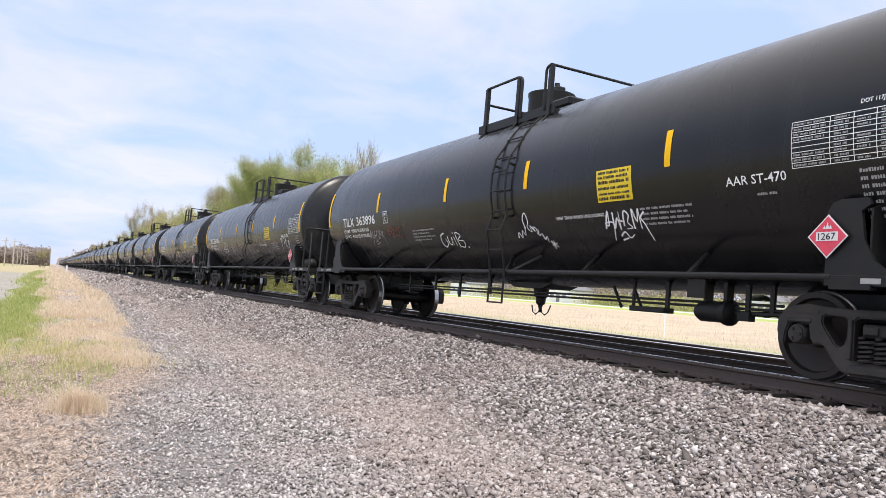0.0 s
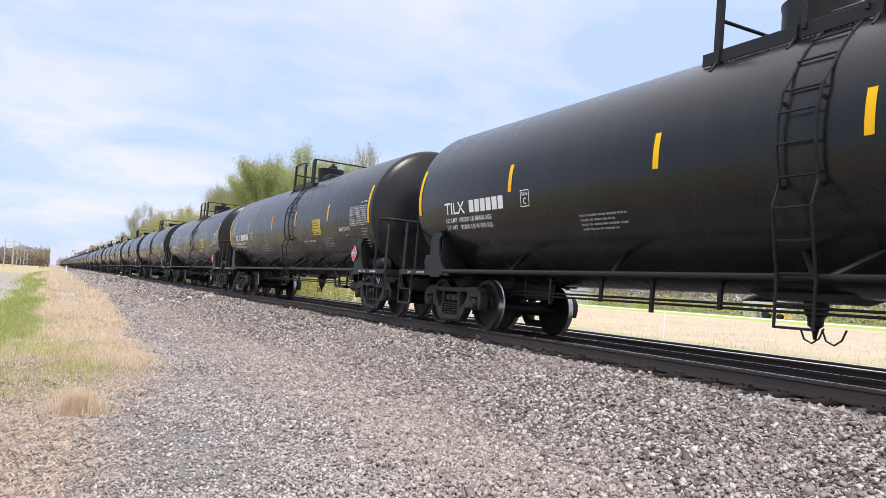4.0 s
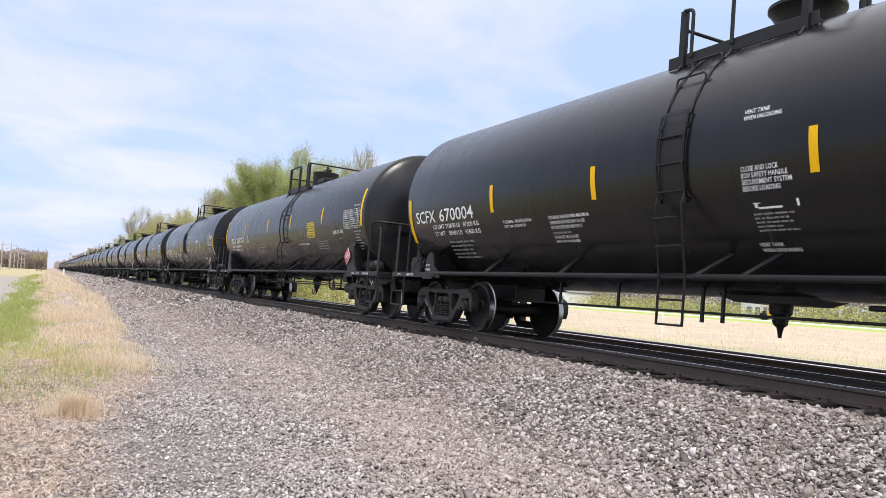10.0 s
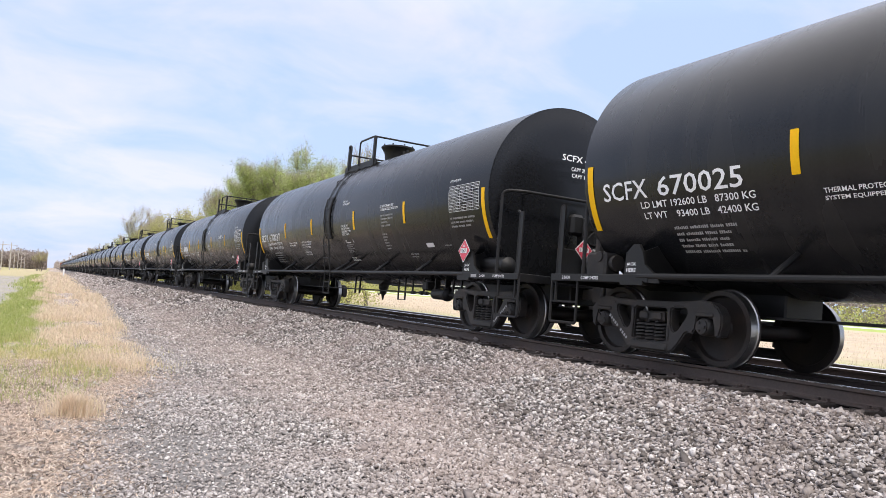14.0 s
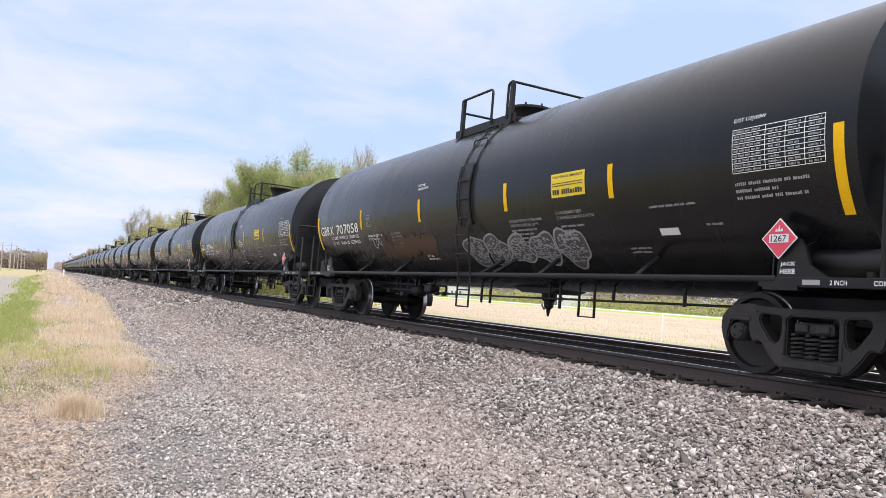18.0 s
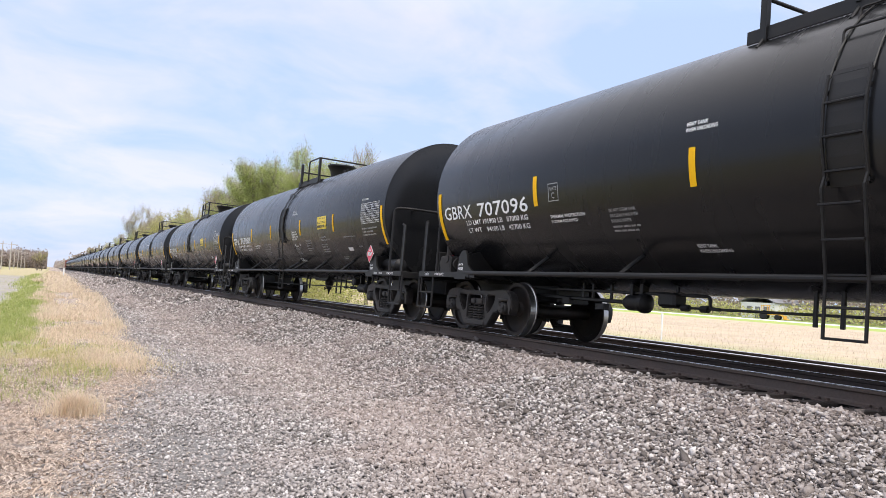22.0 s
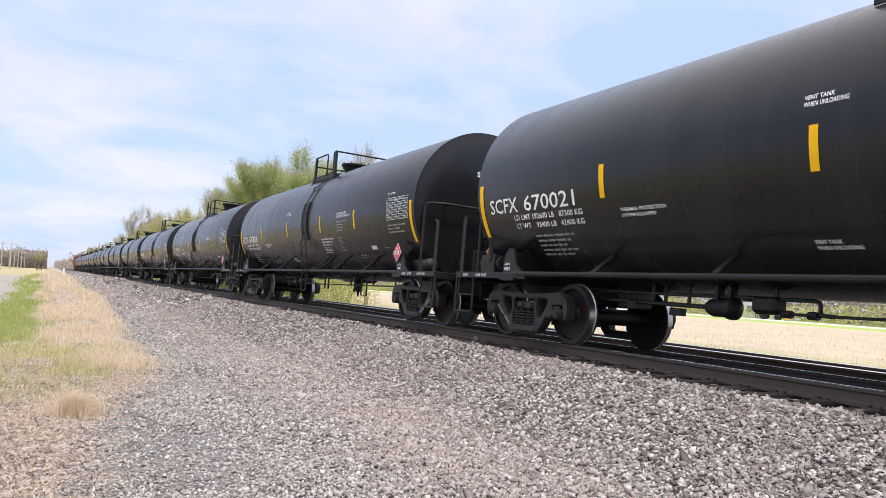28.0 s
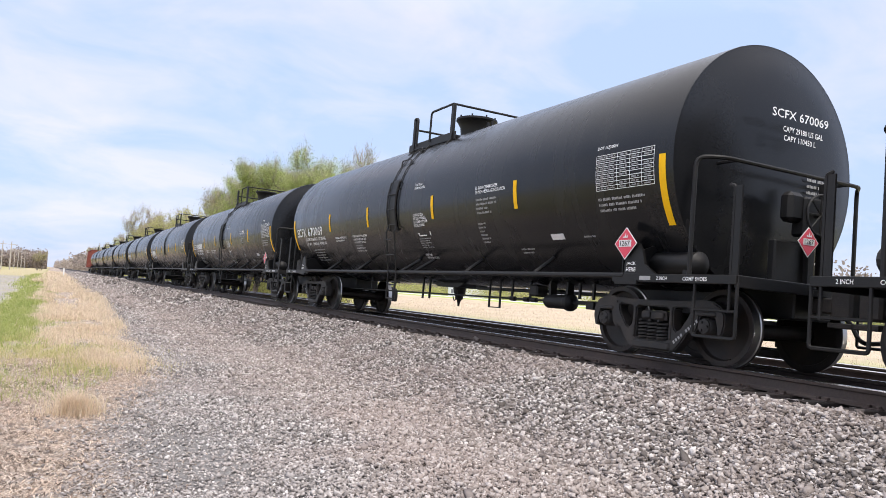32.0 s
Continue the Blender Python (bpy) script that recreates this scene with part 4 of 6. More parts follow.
def build_car(code, shared):
    kind = "round" if code == "T" else "flat" if code in "SG" else "flat2"
    R, zc = (1.55, 2.44) if kind == "round" else (TANK_R, TANK_Z)
    car = tagged(new("tank_car"), CAR_LABELS[code], "tank car", "tank cars of the passing train")
    tank = part("tank", tank_mesh(kind), None, car, "long black cylindrical tank")
    for s in (-1, 1):
        truck = build_truck(car, s * (TRUCK + (ROUND_MORE if kind == "round" else 0)), shared)
        if code in "Ss":
            ob = part("frame_lettering", shared["diag"], None, truck, at=Matrix.Diagonal((1, s, 1, 1)))
            ob["kind"] = "stuff"
        done = set(car.children)
        end_works(car, kind, R, zc, s)
        if s < 0:
            lead_end_gear(car, kind, R)
        if kind == "round":          # the round-ended kind is a little longer
            for o in car.children:
                if o not in done:
                    o.location.y += s * ROUND_MORE
    side_rails(car, kind, R, zc)
    ladder(car, kind, R, zc)
    top_works(car, kind, R, zc)
    underside(car, kind, R, zc)
    stripes(car, kind, R, zc)
    sill_lettering(car, kind)
    if kind != "round":
        data_table(car, R, zc, -6.23, -7.31, -12.6, 3.9)
        diamond(car, (-PIPE_X - .06, -6.80, 1.41), "side")
        writing(car, "class_mark", R, zc, [("DOT 117J100W", -6.23, 6.4, .40, .055)])
        if kind == "flat":
            va, vb = -.54, -.5
        else:
            va, vb = 1.57, 1.67
        writing(car, "vent_notice", R, zc, [("VENT TANK", va, 9.2, .32, .05), ("WHEN UNLOADING", va, 6.7, .47, .05),
                                            ("VENT TANK", vb, -43.0, .30, .05), ("WHEN UNLOADING", vb, -45.6, .48, .05)])
        blocks = [(-6.24, -17.4, .9, .055, 3)]
        if kind == "flat":
            writing(car, "handle_notice", R, zc, [("CLOSE AND LOCK", -.52, -12.6, .46, .055), ("BOV SAFETY HANDLE", -.52, -15.1, .56, .055),
                                                  ("SECUREMENT SYSTEM", -.52, -17.6, .60, .055), ("BEFORE LOADING", -.52, -20.1, .46, .055)])
            bm = bmesh.new()      # handle diagram
            P = on_tank(R, zc, .006)
            for a, b, c, d in ((.66, -27.2, .95, -26.4), (.62, -26.6, .66, -24.6), (.60, -25.0, .70, -24.7), (1.12, -27, 1.15, -24.2)):
                lay_rect(bm, P, a, deg(R, b), c, deg(R, d))
            part("handle_diagram", bm, M_WHITE, car)
            blocks += [(-.58, -29.5, .5, .035, 5)]
        writing(car, "protection_notice", R, zc, [("THERMAL PROTECTION", 4.25, -23.4, .80, .05), ("SYSTEM EQUIPPED", 4.25, -26.2, .62, .05)])
        if code in "Ss":
            writing(car, "insulation_notice", R, zc, [("0.5 INCH CERAMIC FIBER", -3.02, -1.6, .72, .055), ("3.5 INCH FIBERGLASS INSULATION", -3.02, -4.2, .95, .055)])
            blocks += [(-3.05, -8.5, .7, .055, 4), (-3.0, -23, .28, .05, 6), (-4.02, -41, .4, .05, 2), (-5.72, -35, .25, .045, 1)]
            hy = 3.0 if kind == "flat" else -1.68
            writing(car, "heater_notice", R, zc, [("EXTERIOR HEATER PIPES MAXIMUM", hy, -23.4, .92, .05), ("OPERATING PRESSURE 150 PSI", hy, -26.2, .80, .05),
                                                  ("DO NOT EXCEED 340 DEG F", hy, -28.9, .72, .05), ("NO INLET OR OUTLET", hy, -34.3, .56, .045), ("PIPE CAPS REQUIRED", hy, -37.0, .56, .045)])
            blocks += [(hy, -31.6, .42, .05, 1), (6.28, -33.2, .95, .062, 5)]
        else:
            yellow_label(car, R, zc, -2.97, -3.74, -12.3, -.2, ((.66, .06), (.56, .06), (.46, .06), (.12, .26)))
            hy, sy = (2.95, -1.75) if kind == "flat" else (-1.75, 2.95)
            writing(car, "insulation_notice", R, zc, [("0.5 IN CERAMIC FIBER", -3.0, -21, .60, .045), ("3.5 IN FIBERGLASS INSULATION", -3.0, -23.6, .84, .045)], M_STENCIL_GREY)
            writing(car, "heater_notice", R, zc, [("EXTERIOR HEATER PIPES MAXIMUM", hy, -23.0, .88, .045), ("OPERATING PRESSURE 150 PSI", hy, -25.6, .76, .045),
                                                  ("PIPE CAPS REQUIRED", hy, -36.0, .52, .045)], M_STENCIL_GREY)
            writing(car, "steam_notice", R, zc, [("DO NOT STEAM TANK", sy, -23.0, .50, .045), ("OR CLEAN TANK WITH", sy, -25.6, .52, .045), ("BOILING WATER", sy, -28.2, .38, .045)], M_STENCIL_GREY)
            blocks += [(-3.05, -28, .55, .05, 4), (hy, -28.2, .7, .05, 3), (sy, -30.8, .52, .045, 2), (-4.3, -42, .4, .045, 2), (-5.72, -32, .25, .045, 1), (-4.9, -22.5, .75, .045, 1)]
            bm = bmesh.new()
            P = on_tank(R, zc, .006)
            for a, b, c, d in ((0, 0, .24, .012), (0, .25, .24, .262), (0, 0, .012, .262), (.228, 0, .24, .262)):
                lay_rect(bm, P, -4.22 + a, deg(R, -14.5) + b, -4.22 + c, deg(R, -14.5) + d)
            lay_text(bm, "PLATE", P, -4.19, deg(R, -14.5) + .16, .18, .05)
            lay_text(bm, "C", P, -4.14, deg(R, -14.5) + .04, .07, .09)
            part("plate_mark", bm, M_STENCIL_GREY, car)
        bars(car, R, zc, blocks)
        bm = bmesh.new()
        lay_rect(bm, on_tank(R, zc, .007), 4.97, deg(R, -35.4), 5.28, deg(R, -32), 2)
        part("inspection_sticker", bm, M_PLACARD_WHITE, car, "small white sticker")
        diamond(car, (-.08, -8.3, 1.54), "end", .17)
        bm = bmesh.new()
        lay_bars(bm, lambda a, b: (a, -7.80, b), .50, 2.40, .45, .06, 14, RNG)
        part("small_writing", bm, M_STENCIL_GREY, car)["kind"] = "stuff"
    else:
        data_table(car, R, zc, -6.31, -7.40, -13.4, 3.3)
        diamond(car, (-PIPE_X - .06, -6.73, 1.39), "side")
        writing(car, "class_mark", R, zc, [("DOT 117J100W", -7.02, 5.3, .37, .055)])
        writing(car, "alloy_mark", R, zc, [("AAR ST-470", -5.46, -17.3, .77, .10)])
        writing(car, "vent_notice", R, zc, [("VENT TANK WHEN UNLOADING", -2.25, -25.0, 1.09, .05)])
        yellow_label(car, R, zc, -3.28, -3.97, -18.0, -2.2, ((.86, .10), (.72, .10), (.56, .12), (.38, .10), (.22, .08), (.06, .12)))
        bm = bmesh.new()
        P = on_tank(R, zc, .006)
        a0, b0 = -4.16, deg(R, -15.2)
        for a, b, c, d in ((0, 0, .24, .014), (0, .25, .24, .264), (0, 0, .014, .264), (.226, 0, .24, .264)):
            lay_rect(bm, P, a0 + a, b0 + b, a0 + c, b0 + d)
        lay_text(bm, "PLATE", P, a0 + .035, b0 + .175, .17, .05)
        lay_text(bm, "C", P, a0 + .08, b0 + .04, .08, .10)
        part("plate_mark", bm, M_WHITE, car)["kind"] = "stuff"
        bars(car, R, zc, [(-4.05, -23.5, .88, .05, 4), (-5.85, -22, .25, .045, 1), (-7.0, -17.5, .5, .055, 7), (2.75, -24, 1.0, .05, 4)])
        diamond(car, (.3, -8.44, 1.36), "end", .17)
        bm = bmesh.new()
        lay_bars(bm, lambda a, b: (a, -8.112, b), -.34, 2.12, .45, .045, 5, RNG)
        part("small_writing", bm, M_STENCIL_GREY, car)["kind"] = "stuff"
    car.scale.y = STRETCH[kind]
    return car


# load limit and light weight, pounds and kilograms, where they can be read
WEIGHTS = {"670009": (192300, 87200, 93700, 42500), "707017": (191700, 86950, 94300, 42750), "707088": (191600, 86900, 94400, 42800), "707072": (192200, 87150, 93800, 42550), "707066": (192200, 87150, 93800, 42550), "670025": (192600, 87300, 93400, 42400), "707055": (192100, 87100, 93900, 42600), "363767": (195100, 88500, 90900, 41200)}


def marks(car, code, number, seed):
    """Owner's letters and weights of one car."""
    rng = random.Random(seed)
    R, zc = (1.55, 2.44) if code == "T" else (TANK_R, TANK_Z)
    owner = {"S": "SCFX", "G": "GBRX", "T": "TILX"}[code.upper()]
    y0, y1, th = {"T": (6.72, 4.64, -14.6), "S": (7.38, 5.15, -18), "G": (7.46, 4.77, -18.2)}[code.upper()]
    h = .215 if code == "T" else .235
    w = y0 - y1
    if number:
        writing(car, "owner_mark", R, zc, [(owner, y0, th, w * .36, h)])
        writing(car, "car_number", R, zc, [(number, y0 - w * .44, th, w * .56, h)])
    else:
        writing(car, "owner_mark", R, zc, [(owner, y0, th, w * .36, h)])
        bm = bmesh.new()
        for k in range(6):
            a = -(y0 - w * .44) + w * .56 * k / 6
            lay_rect(bm, on_tank(R, zc, .006), a, deg(R, th), a + w * .075, deg(R, th) + h)
        part("number_bars", bm, M_WHITE, car)
    lb, kg, lt, lk = WEIGHTS.get(number, (195000, 88400, 91000, 41300) if code == "T" else (192600, 87300, 93400, 42400) if code in "Ss" else (191900, 87000, 94100, 42700))
    if code == "T":
        items = [("LD LMT %d LB %d KG" % (lb, kg), y0, th - 5.6, 1.62, .085), ("LT WT   %d LB %d KG" % (lt, lk), y0, th - 10.6, 1.62, .085)]
    else:
        items = [("LD LMT %d LB   %d KG" % (lb, kg), 6.72, -22.7, 1.9 if code in "Gg" else 1.7, .085), ("LT WT    %d LB   %d KG" % (lt, lk), 6.70, -27.6, 1.88 if code in "Gg" else 1.68, .085)]
    writing(car, "weight_mark", R, zc, items)
    if number in ("707072", "707066"):
        bars(car, R, zc, [(6.05, -31.5, .5, .05, 1), (6.05, -35, 2.1, .05, 2)])
    text = owner + " " + (number or "")
    if code == "T":
        flat_lettering(car, [(text, -.53, 2.86, .85, .085), ("CAPY 30410 US GAL", -.45, 2.73, .66, .06), ("CAPY 115117 L", -.44, 2.62, .5, .06)], -8.112)
    else:
        flat_lettering(car, [(text, -.42, 3.05, 1.02, .11), ("CAPY 29180 US GAL", -.22, 2.89, .73, .07), ("CAPY 110450 L", -.20, 2.78, .58, .07)], -7.985)


def scribble(car, code, y, th, w, h, seed, color="white", thick=.02):
    """Spray-paint scrawl that cannot be read: looping strokes on the shell."""
    rng = random.Random(seed)
    R, zc = (1.55, 2.44) if code == "T" else (TANK_R, TANK_Z)
    P = on_tank(R, zc, .007)
    bm = bmesh.new()
    n = max(3, int(w / h * 2.4))
    for k in range(n):
        cx = -y + w * (k + .5) / n
        cy = deg(R, th) + h * rng.uniform(-.1, .1)
        pts = []
        a, b = rng.uniform(0, 6.28), rng.uniform(.6, 1.3)
        turn = rng.uniform(2.5, 7) * rng.choice((-1, 1))
        for i in range(15):
            f = i / 14
            pts.append((cx + w / n * .65 * math.cos(a + turn * f) * (1 - .3 * f) + w / n * .3 * (f - .5), cy + h * .48 * b * math.sin(a * 1.3 + turn * .8 * f)))
        for (x0, y0), (x1, y1) in zip(pts, pts[1:]):
            dx, dy = x1 - x0, y1 - y0
            ln = math.hypot(dx, dy) or 1
            ox, oy = -dy / ln * thick / 2, dx / ln * thick / 2
            bm.faces.new([bm.verts.new(P(*q)) for q in ((x0 - ox, y0 - oy), (x1 - ox, y1 - oy), (x1 + ox, y1 + oy), (x0 + ox, y0 + oy))])
    m = {"white": M_WHITE, "grey": M_STENCIL_GREY, "rust": M_RUST_PAINT, "brown": M_BROWN_PAINT}[color]
    part("graffiti", bm, m, car, {"white": "white spray-paint scrawl", "grey": "faint grey spray-paint scrawl", "rust": "faded red spray-paint scrawl", "brown": "brown spray-paint patch"}[color])["kind"] = "stuff"


def tag_strokes(car, code, y, th, w, h, strokes, color="white", thick=.026):
    """Spray-paint tag drawn stroke by stroke; each stroke is a row of points in a unit box, smoothed into a curve."""
    R, zc = (1.55, 2.44) if code == "T" else (TANK_R, TANK_Z)
    P = on_tank(R, zc, .007)
    b0 = deg(R, th)
    bm = bmesh.new()
    for line in strokes:
        pts = [(-y + w * a, b0 + h * b) for a, b in line]
        fine = []
        for i in range(len(pts) - 1):
            p0, p1, p2, p3 = pts[max(i - 1, 0)], pts[i], pts[i + 1], pts[min(i + 2, len(pts) - 1)]
            for k in range(5):
                t = k / 5
                fine.append([.5 * (2 * p1[c] + (p2[c] - p0[c]) * t + (2 * p0[c] - 5 * p1[c] + 4 * p2[c] - p3[c]) * t * t + (3 * p1[c] - p0[c] - 3 * p2[c] + p3[c]) * t ** 3) for c in (0, 1)])
        fine.append(pts[-1])
        rows = []
        for i, q in enumerate(fine):
            n0, n1 = fine[max(i - 1, 0)], fine[min(i + 1, len(fine) - 1)]
            dx, dy = n1[0] - n0[0], n1[1] - n0[1]
            ln = math.hypot(dx, dy) or 1
            k = thick * (.5 - .28 * i / len(fine))
            rows.append([bm.verts.new(P(q[0] - dy / ln * k, q[1] + dx / ln * k)), bm.verts.new(P(q[0] + dy / ln * k, q[1] - dx / ln * k))])
        for a, b in zip(rows, rows[1:]):
            bm.faces.new((a[0], a[1], b[1], b[0]))
    m = {"white": M_WHITE, "grey": M_STENCIL_GREY, "rust": M_RUST_PAINT}[color]
    part("graffiti", bm, m, car, {"white": "white spray-paint tag", "grey": "faint grey spray-paint tag", "rust": "faded red spray-paint tag"}[color])["kind"] = "stuff"


def bubble_scrawl(car, y, th, w, h):
    """Row of rounded spray-paint letter shapes with dotted filling, not readable."""
    rng = random.Random(77)
    P = on_tank(TANK_R, TANK_Z, .007)
    b0 = deg(TANK_R, th)
    n = 5
    for k in range(n):
        cx, rx, ry = -y + w * (k + .5) / n, w / n * .52, h * .5 * rng.uniform(.85, 1.1)
        bm = bmesh.new()
        pts = []
        for i in range(29):
            a = i / 28 * math.tau
            wob = 1 + .16 * math.sin(a * 3 + k * 1.7) + .08 * math.sin(a * 5 + k)
            pts.append((cx + rx * wob * math.cos(a), b0 + ry * wob * math.sin(a)))
        for (x0, y0), (x1, y1) in zip(pts, pts[1:]):
            ln = math.hypot(x1 - x0, y1 - y0) or 1
            ox, oy = -(y1 - y0) / ln * .017, (x1 - x0) / ln * .017
            bm.faces.new([bm.verts.new(P(*q)) for q in ((x0 - ox, y0 - oy), (x1 - ox, y1 - oy), (x1 + ox, y1 + oy), (x0 + ox, y0 + oy))])
        for i in range(170):
            a, r = rng.uniform(0, math.tau), math.sqrt(rng.random()) * .85
            px, py, d = cx + rx * r * math.cos(a), b0 + ry * r * math.sin(a), rng.uniform(.008, .02)
            bm.faces.new([bm.verts.new(P(px + d * c, py + d * e)) for c, e in ((-1.4, -.7), (1.4, -.7), (1.4, .7), (-1.4, .7))])
        letter = part("graffiti", bm, M_STENCIL_GREY, car, "grey bubble-shaped spray-paint letter")
        bm = bmesh.new()
        Q = on_tank(TANK_R, TANK_Z, .004)
        for r0, r1 in ((.01, .35), (.35, .7), (.7, 1.0)):
            for (x0, y0), (x1, y1) in zip(pts, pts[1:]):
                at = lambda x, yy, r: Q(cx + (x - cx) * r, b0 + (yy - b0) * r)
                bm.faces.new([bm.verts.new(v) for v in (at(x0, y0, r0), at(x0, y0, r1), at(x1, y1, r1), at(x1, y1, r0))])
        part("paint_fill", bm, M_GREY_HAZE, letter)


def side_patch(car, code, y, th, w, h, label="pale yellow paint patch"):
    R, zc = (1.55, 2.44) if code == "T" else (TANK_R, TANK_Z)
    bm = bmesh.new()
    lay_rect(bm, on_tank(R, zc, .007), -y, deg(R, th), -y + w, deg(R, th) + h, 4)
    part("sticker_patch", bm, M_PATCH, car, label)


M_GREY_HAZE = mat("thin_grey_spray", (0.07, 0.07, 0.072), 0.6, 0, 0.25, 6, 60, 0.0)
M_RUST_PAINT = mat("faded_red_spray", (0.22, 0.05, 0.03), 0.6, 0, 0.15, 5, 60, 0.0)
M_BROWN_PAINT = mat("brown_spray", (0.085, 0.045, 0.024), 0.6, 0, 0.2, 5, 60, 0.0)
M_PATCH = mat("pale_yellow_patch", (0.72, 0.66, 0.22), 0.5, 0, 0.15, 6, 60, 0.0)

# order of the train from the first car in view: owner code, number (None where it cannot be read)
TRAIN = [("T", "363896"), ("T", "363956"), ("T", "363764"), ("T", "363826"), ("T", "363879"), ("T", None), ("T", None), ("T", "363928"), ("g", "707025"), ("g",
         "707078"), ("g", "707066"), ("T", "363912"), ("G", "707085"), ("S", "670004"), ("T", "363767"), ("S", "670007"), ("S", "670009"), ("S", "670024"),
         ("S", "670025"), ("S", "670037"), ("S", None), ("g", None), ("g", "707072"), ("G", "707067"), ("g", "707058"), ("G", "707044"), ("G", "707055"), ("G",
         "707017"), ("g", "707054"), ("g", "707096"), ("G", "707088"), ("G", "707010"), ("s", "670034"), ("s", "670035"), ("s", "670032"), ("s", None), ("s",
         None), ("s", "670021"), ("s", "670028"), ("S", "670080"), ("s", "670098"), ("S", "670092"), ("S", "670096"), ("S", "670069"), ("S", None), ("S",
         None), ("S", None), ("S", None), ("S", None), ("S", None), ("S", None)]
CARS = []
SHARED = make_shared()


def build_train():
    shared = SHARED
    proto = {c: build_car(c, shared) for c in "SsGgT"}
    for i, (code, number) in enumerate(TRAIN):
        CARS.append(copy_thing(proto[code], Matrix.Identity(4)))
    for car in CARS[45:]:       # never near the camera
        for o in [o for o in car.children_recursive if o.name.split(".")[0] in FAR_DROP]:
            bpy.data.objects.remove(o)
    for c in proto.values():
        for o in [*c.children_recursive, c]:
            bpy.data.objects.remove(o)
    for i, (code, number) in enumerate(TRAIN):
        if i <= 46:
            marks(CARS[i], code, number, i)
    for i, args in SCRAWLS:
        scribble(CARS[i], TRAIN[i][0], *args)
    for i, args in TAGS:
        tag_strokes(CARS[i], TRAIN[i][0], *args)
    bubble_scrawl(CARS[24], -.05, BUBBLE_TH, 3.4, .6)
    for i, args in PATCHES:
        side_patch(CARS[i], TRAIN[i][0], *args)


FAR_DROP = ("spring", "rung", "bolts", "sill_lettering", "small_writing", "frame_lettering", "vent_notice", "handle_notice", "handle_diagram", "protection_notice", "heater_notice",
            "insulation_notice", "steam_notice", "class_mark", "cap_chain", "hanger", "stirrup", "railing_bracket", "sill_patch", "flame_mark", "ladder_bracket", "bearing_cap", "placard_face",
            "number_panel", "lettering", "placard", "brake_valve", "control_valve", "air_hose", "inspection_sticker", "walkway_support", "ladder_rail", "grab_iron")
SCRAWLS = [(1, (3.92, -25, .85, .5, 6)), (1, (-5.2, -24, 1.0, .38, 7)), (3, (-1.2, -6, .8, .45, 8)), (3, (-4.75, -27, .9, .45, 9)), (3, (3.9, -22, .8, .3, 10, "grey")),
           (4, (3.2, -20, .5, .2, 11, "grey")), (7, (1.6, -26, 1.0, .4, 12, "grey")), (12, (-6.0, -27, .26, .18, 17, "grey", .009)), (16, (1.9, -20, .5, .45, 19)),
           (24, (3.6, -34, 2.6, .5, 20, "brown", .2)), (24, (3.4, -33, 2.3, .4, 28, "brown", .24)), (24, (4.0, -27, .4, .3, 29, "grey", .03)),
           (31, (-4.1, -18, .35, .2, 24, "grey", .010))]
# strokes of the tags, in a box of 1 by 1
SPRIG = [[(0, .35), (.06, .5), (.12, .36), (.18, .55), (.24, .42), (.28, .6), (.3, .75)], [(.3, .6), (.28, .85), (.37, 1), (.42, .8), (.36, .62), (.46, .5), (.42, .68)],
         [(.46, .66), (.55, .5), (.52, .62), (.6, .58), (.58, .42)], [(.64, .56), (.62, .4), (.7, .44)], [(.72, .44), (.74, .28), (.82, .36), (.8, .2)], [(.86, .22), (1, .04)], [(.9, .0), (.94, .24)], [(.85, .1), (1, .16)]]
SPIKES = [[(0, .45), (.14, .95), (.1, .55), (.02, .62), (.22, .6), (.12, .1)], [(.26, .9), (.22, .45), (.34, .75), (.36, .4), (.4, .9)], [(.34, .68), (.5, .62)],
          [(.46, .5), (.52, .9), (.62, .8), (.56, .6), (.64, .45), (.5, .42)], [(.68, .4), (.72, .95), (.78, .6), (.86, .95), (.84, .4)], [(.98, .85), (.88, .7), (.94, .5), (1, .05)],
          [(.3, .22), (.42, .34), (.5, .16), (.62, .26)], [(.3, .1), (.46, .16)]]
ROUNDS = [[(.2, .95), (.04, .8), (0, .4), (.08, .1), (.22, .3), (.2, .6)], [(.3, .75), (.3, .3), (.4, .25), (.46, .7), (.46, .2)], [(.56, .7), (.56, .15)], [(.55, .9), (.58, .95)],
          [(.68, .05), (.66, .9), (.84, .75), (.7, .5), (.9, .4), (.84, .05), (.7, .1)], [(.97, .05), (1, .0)]]
BOXES = [[(0, .95), (.03, .3), (.2, .35), (.22, .6), (.04, .66), (.2, .9), (0, .95)], [(.28, .8), (.28, .4), (.4, .4), (.42, .8)], [(.52, .85), (.46, .65), (.54, .55), (.48, .35)], [(.6, .85), (.6, .35)], [(.74, .9), (.74, .4)],
         [(.6, .62), (.76, .66)], [(.84, .3), (.88, 1)], [(.8, .85), (1, .9)], [(.34, 1), (.36, 1.1), (.3, 1.1), (.3, .98), (.36, .98)], [(.34, .2), (.36, 0), (.5, .05)], [(.56, .2), (.7, .16)], [(.63, .18), (.64, 0)],
         [(.86, .16), (.74, .12), (.84, .0), (1, -.12)]]
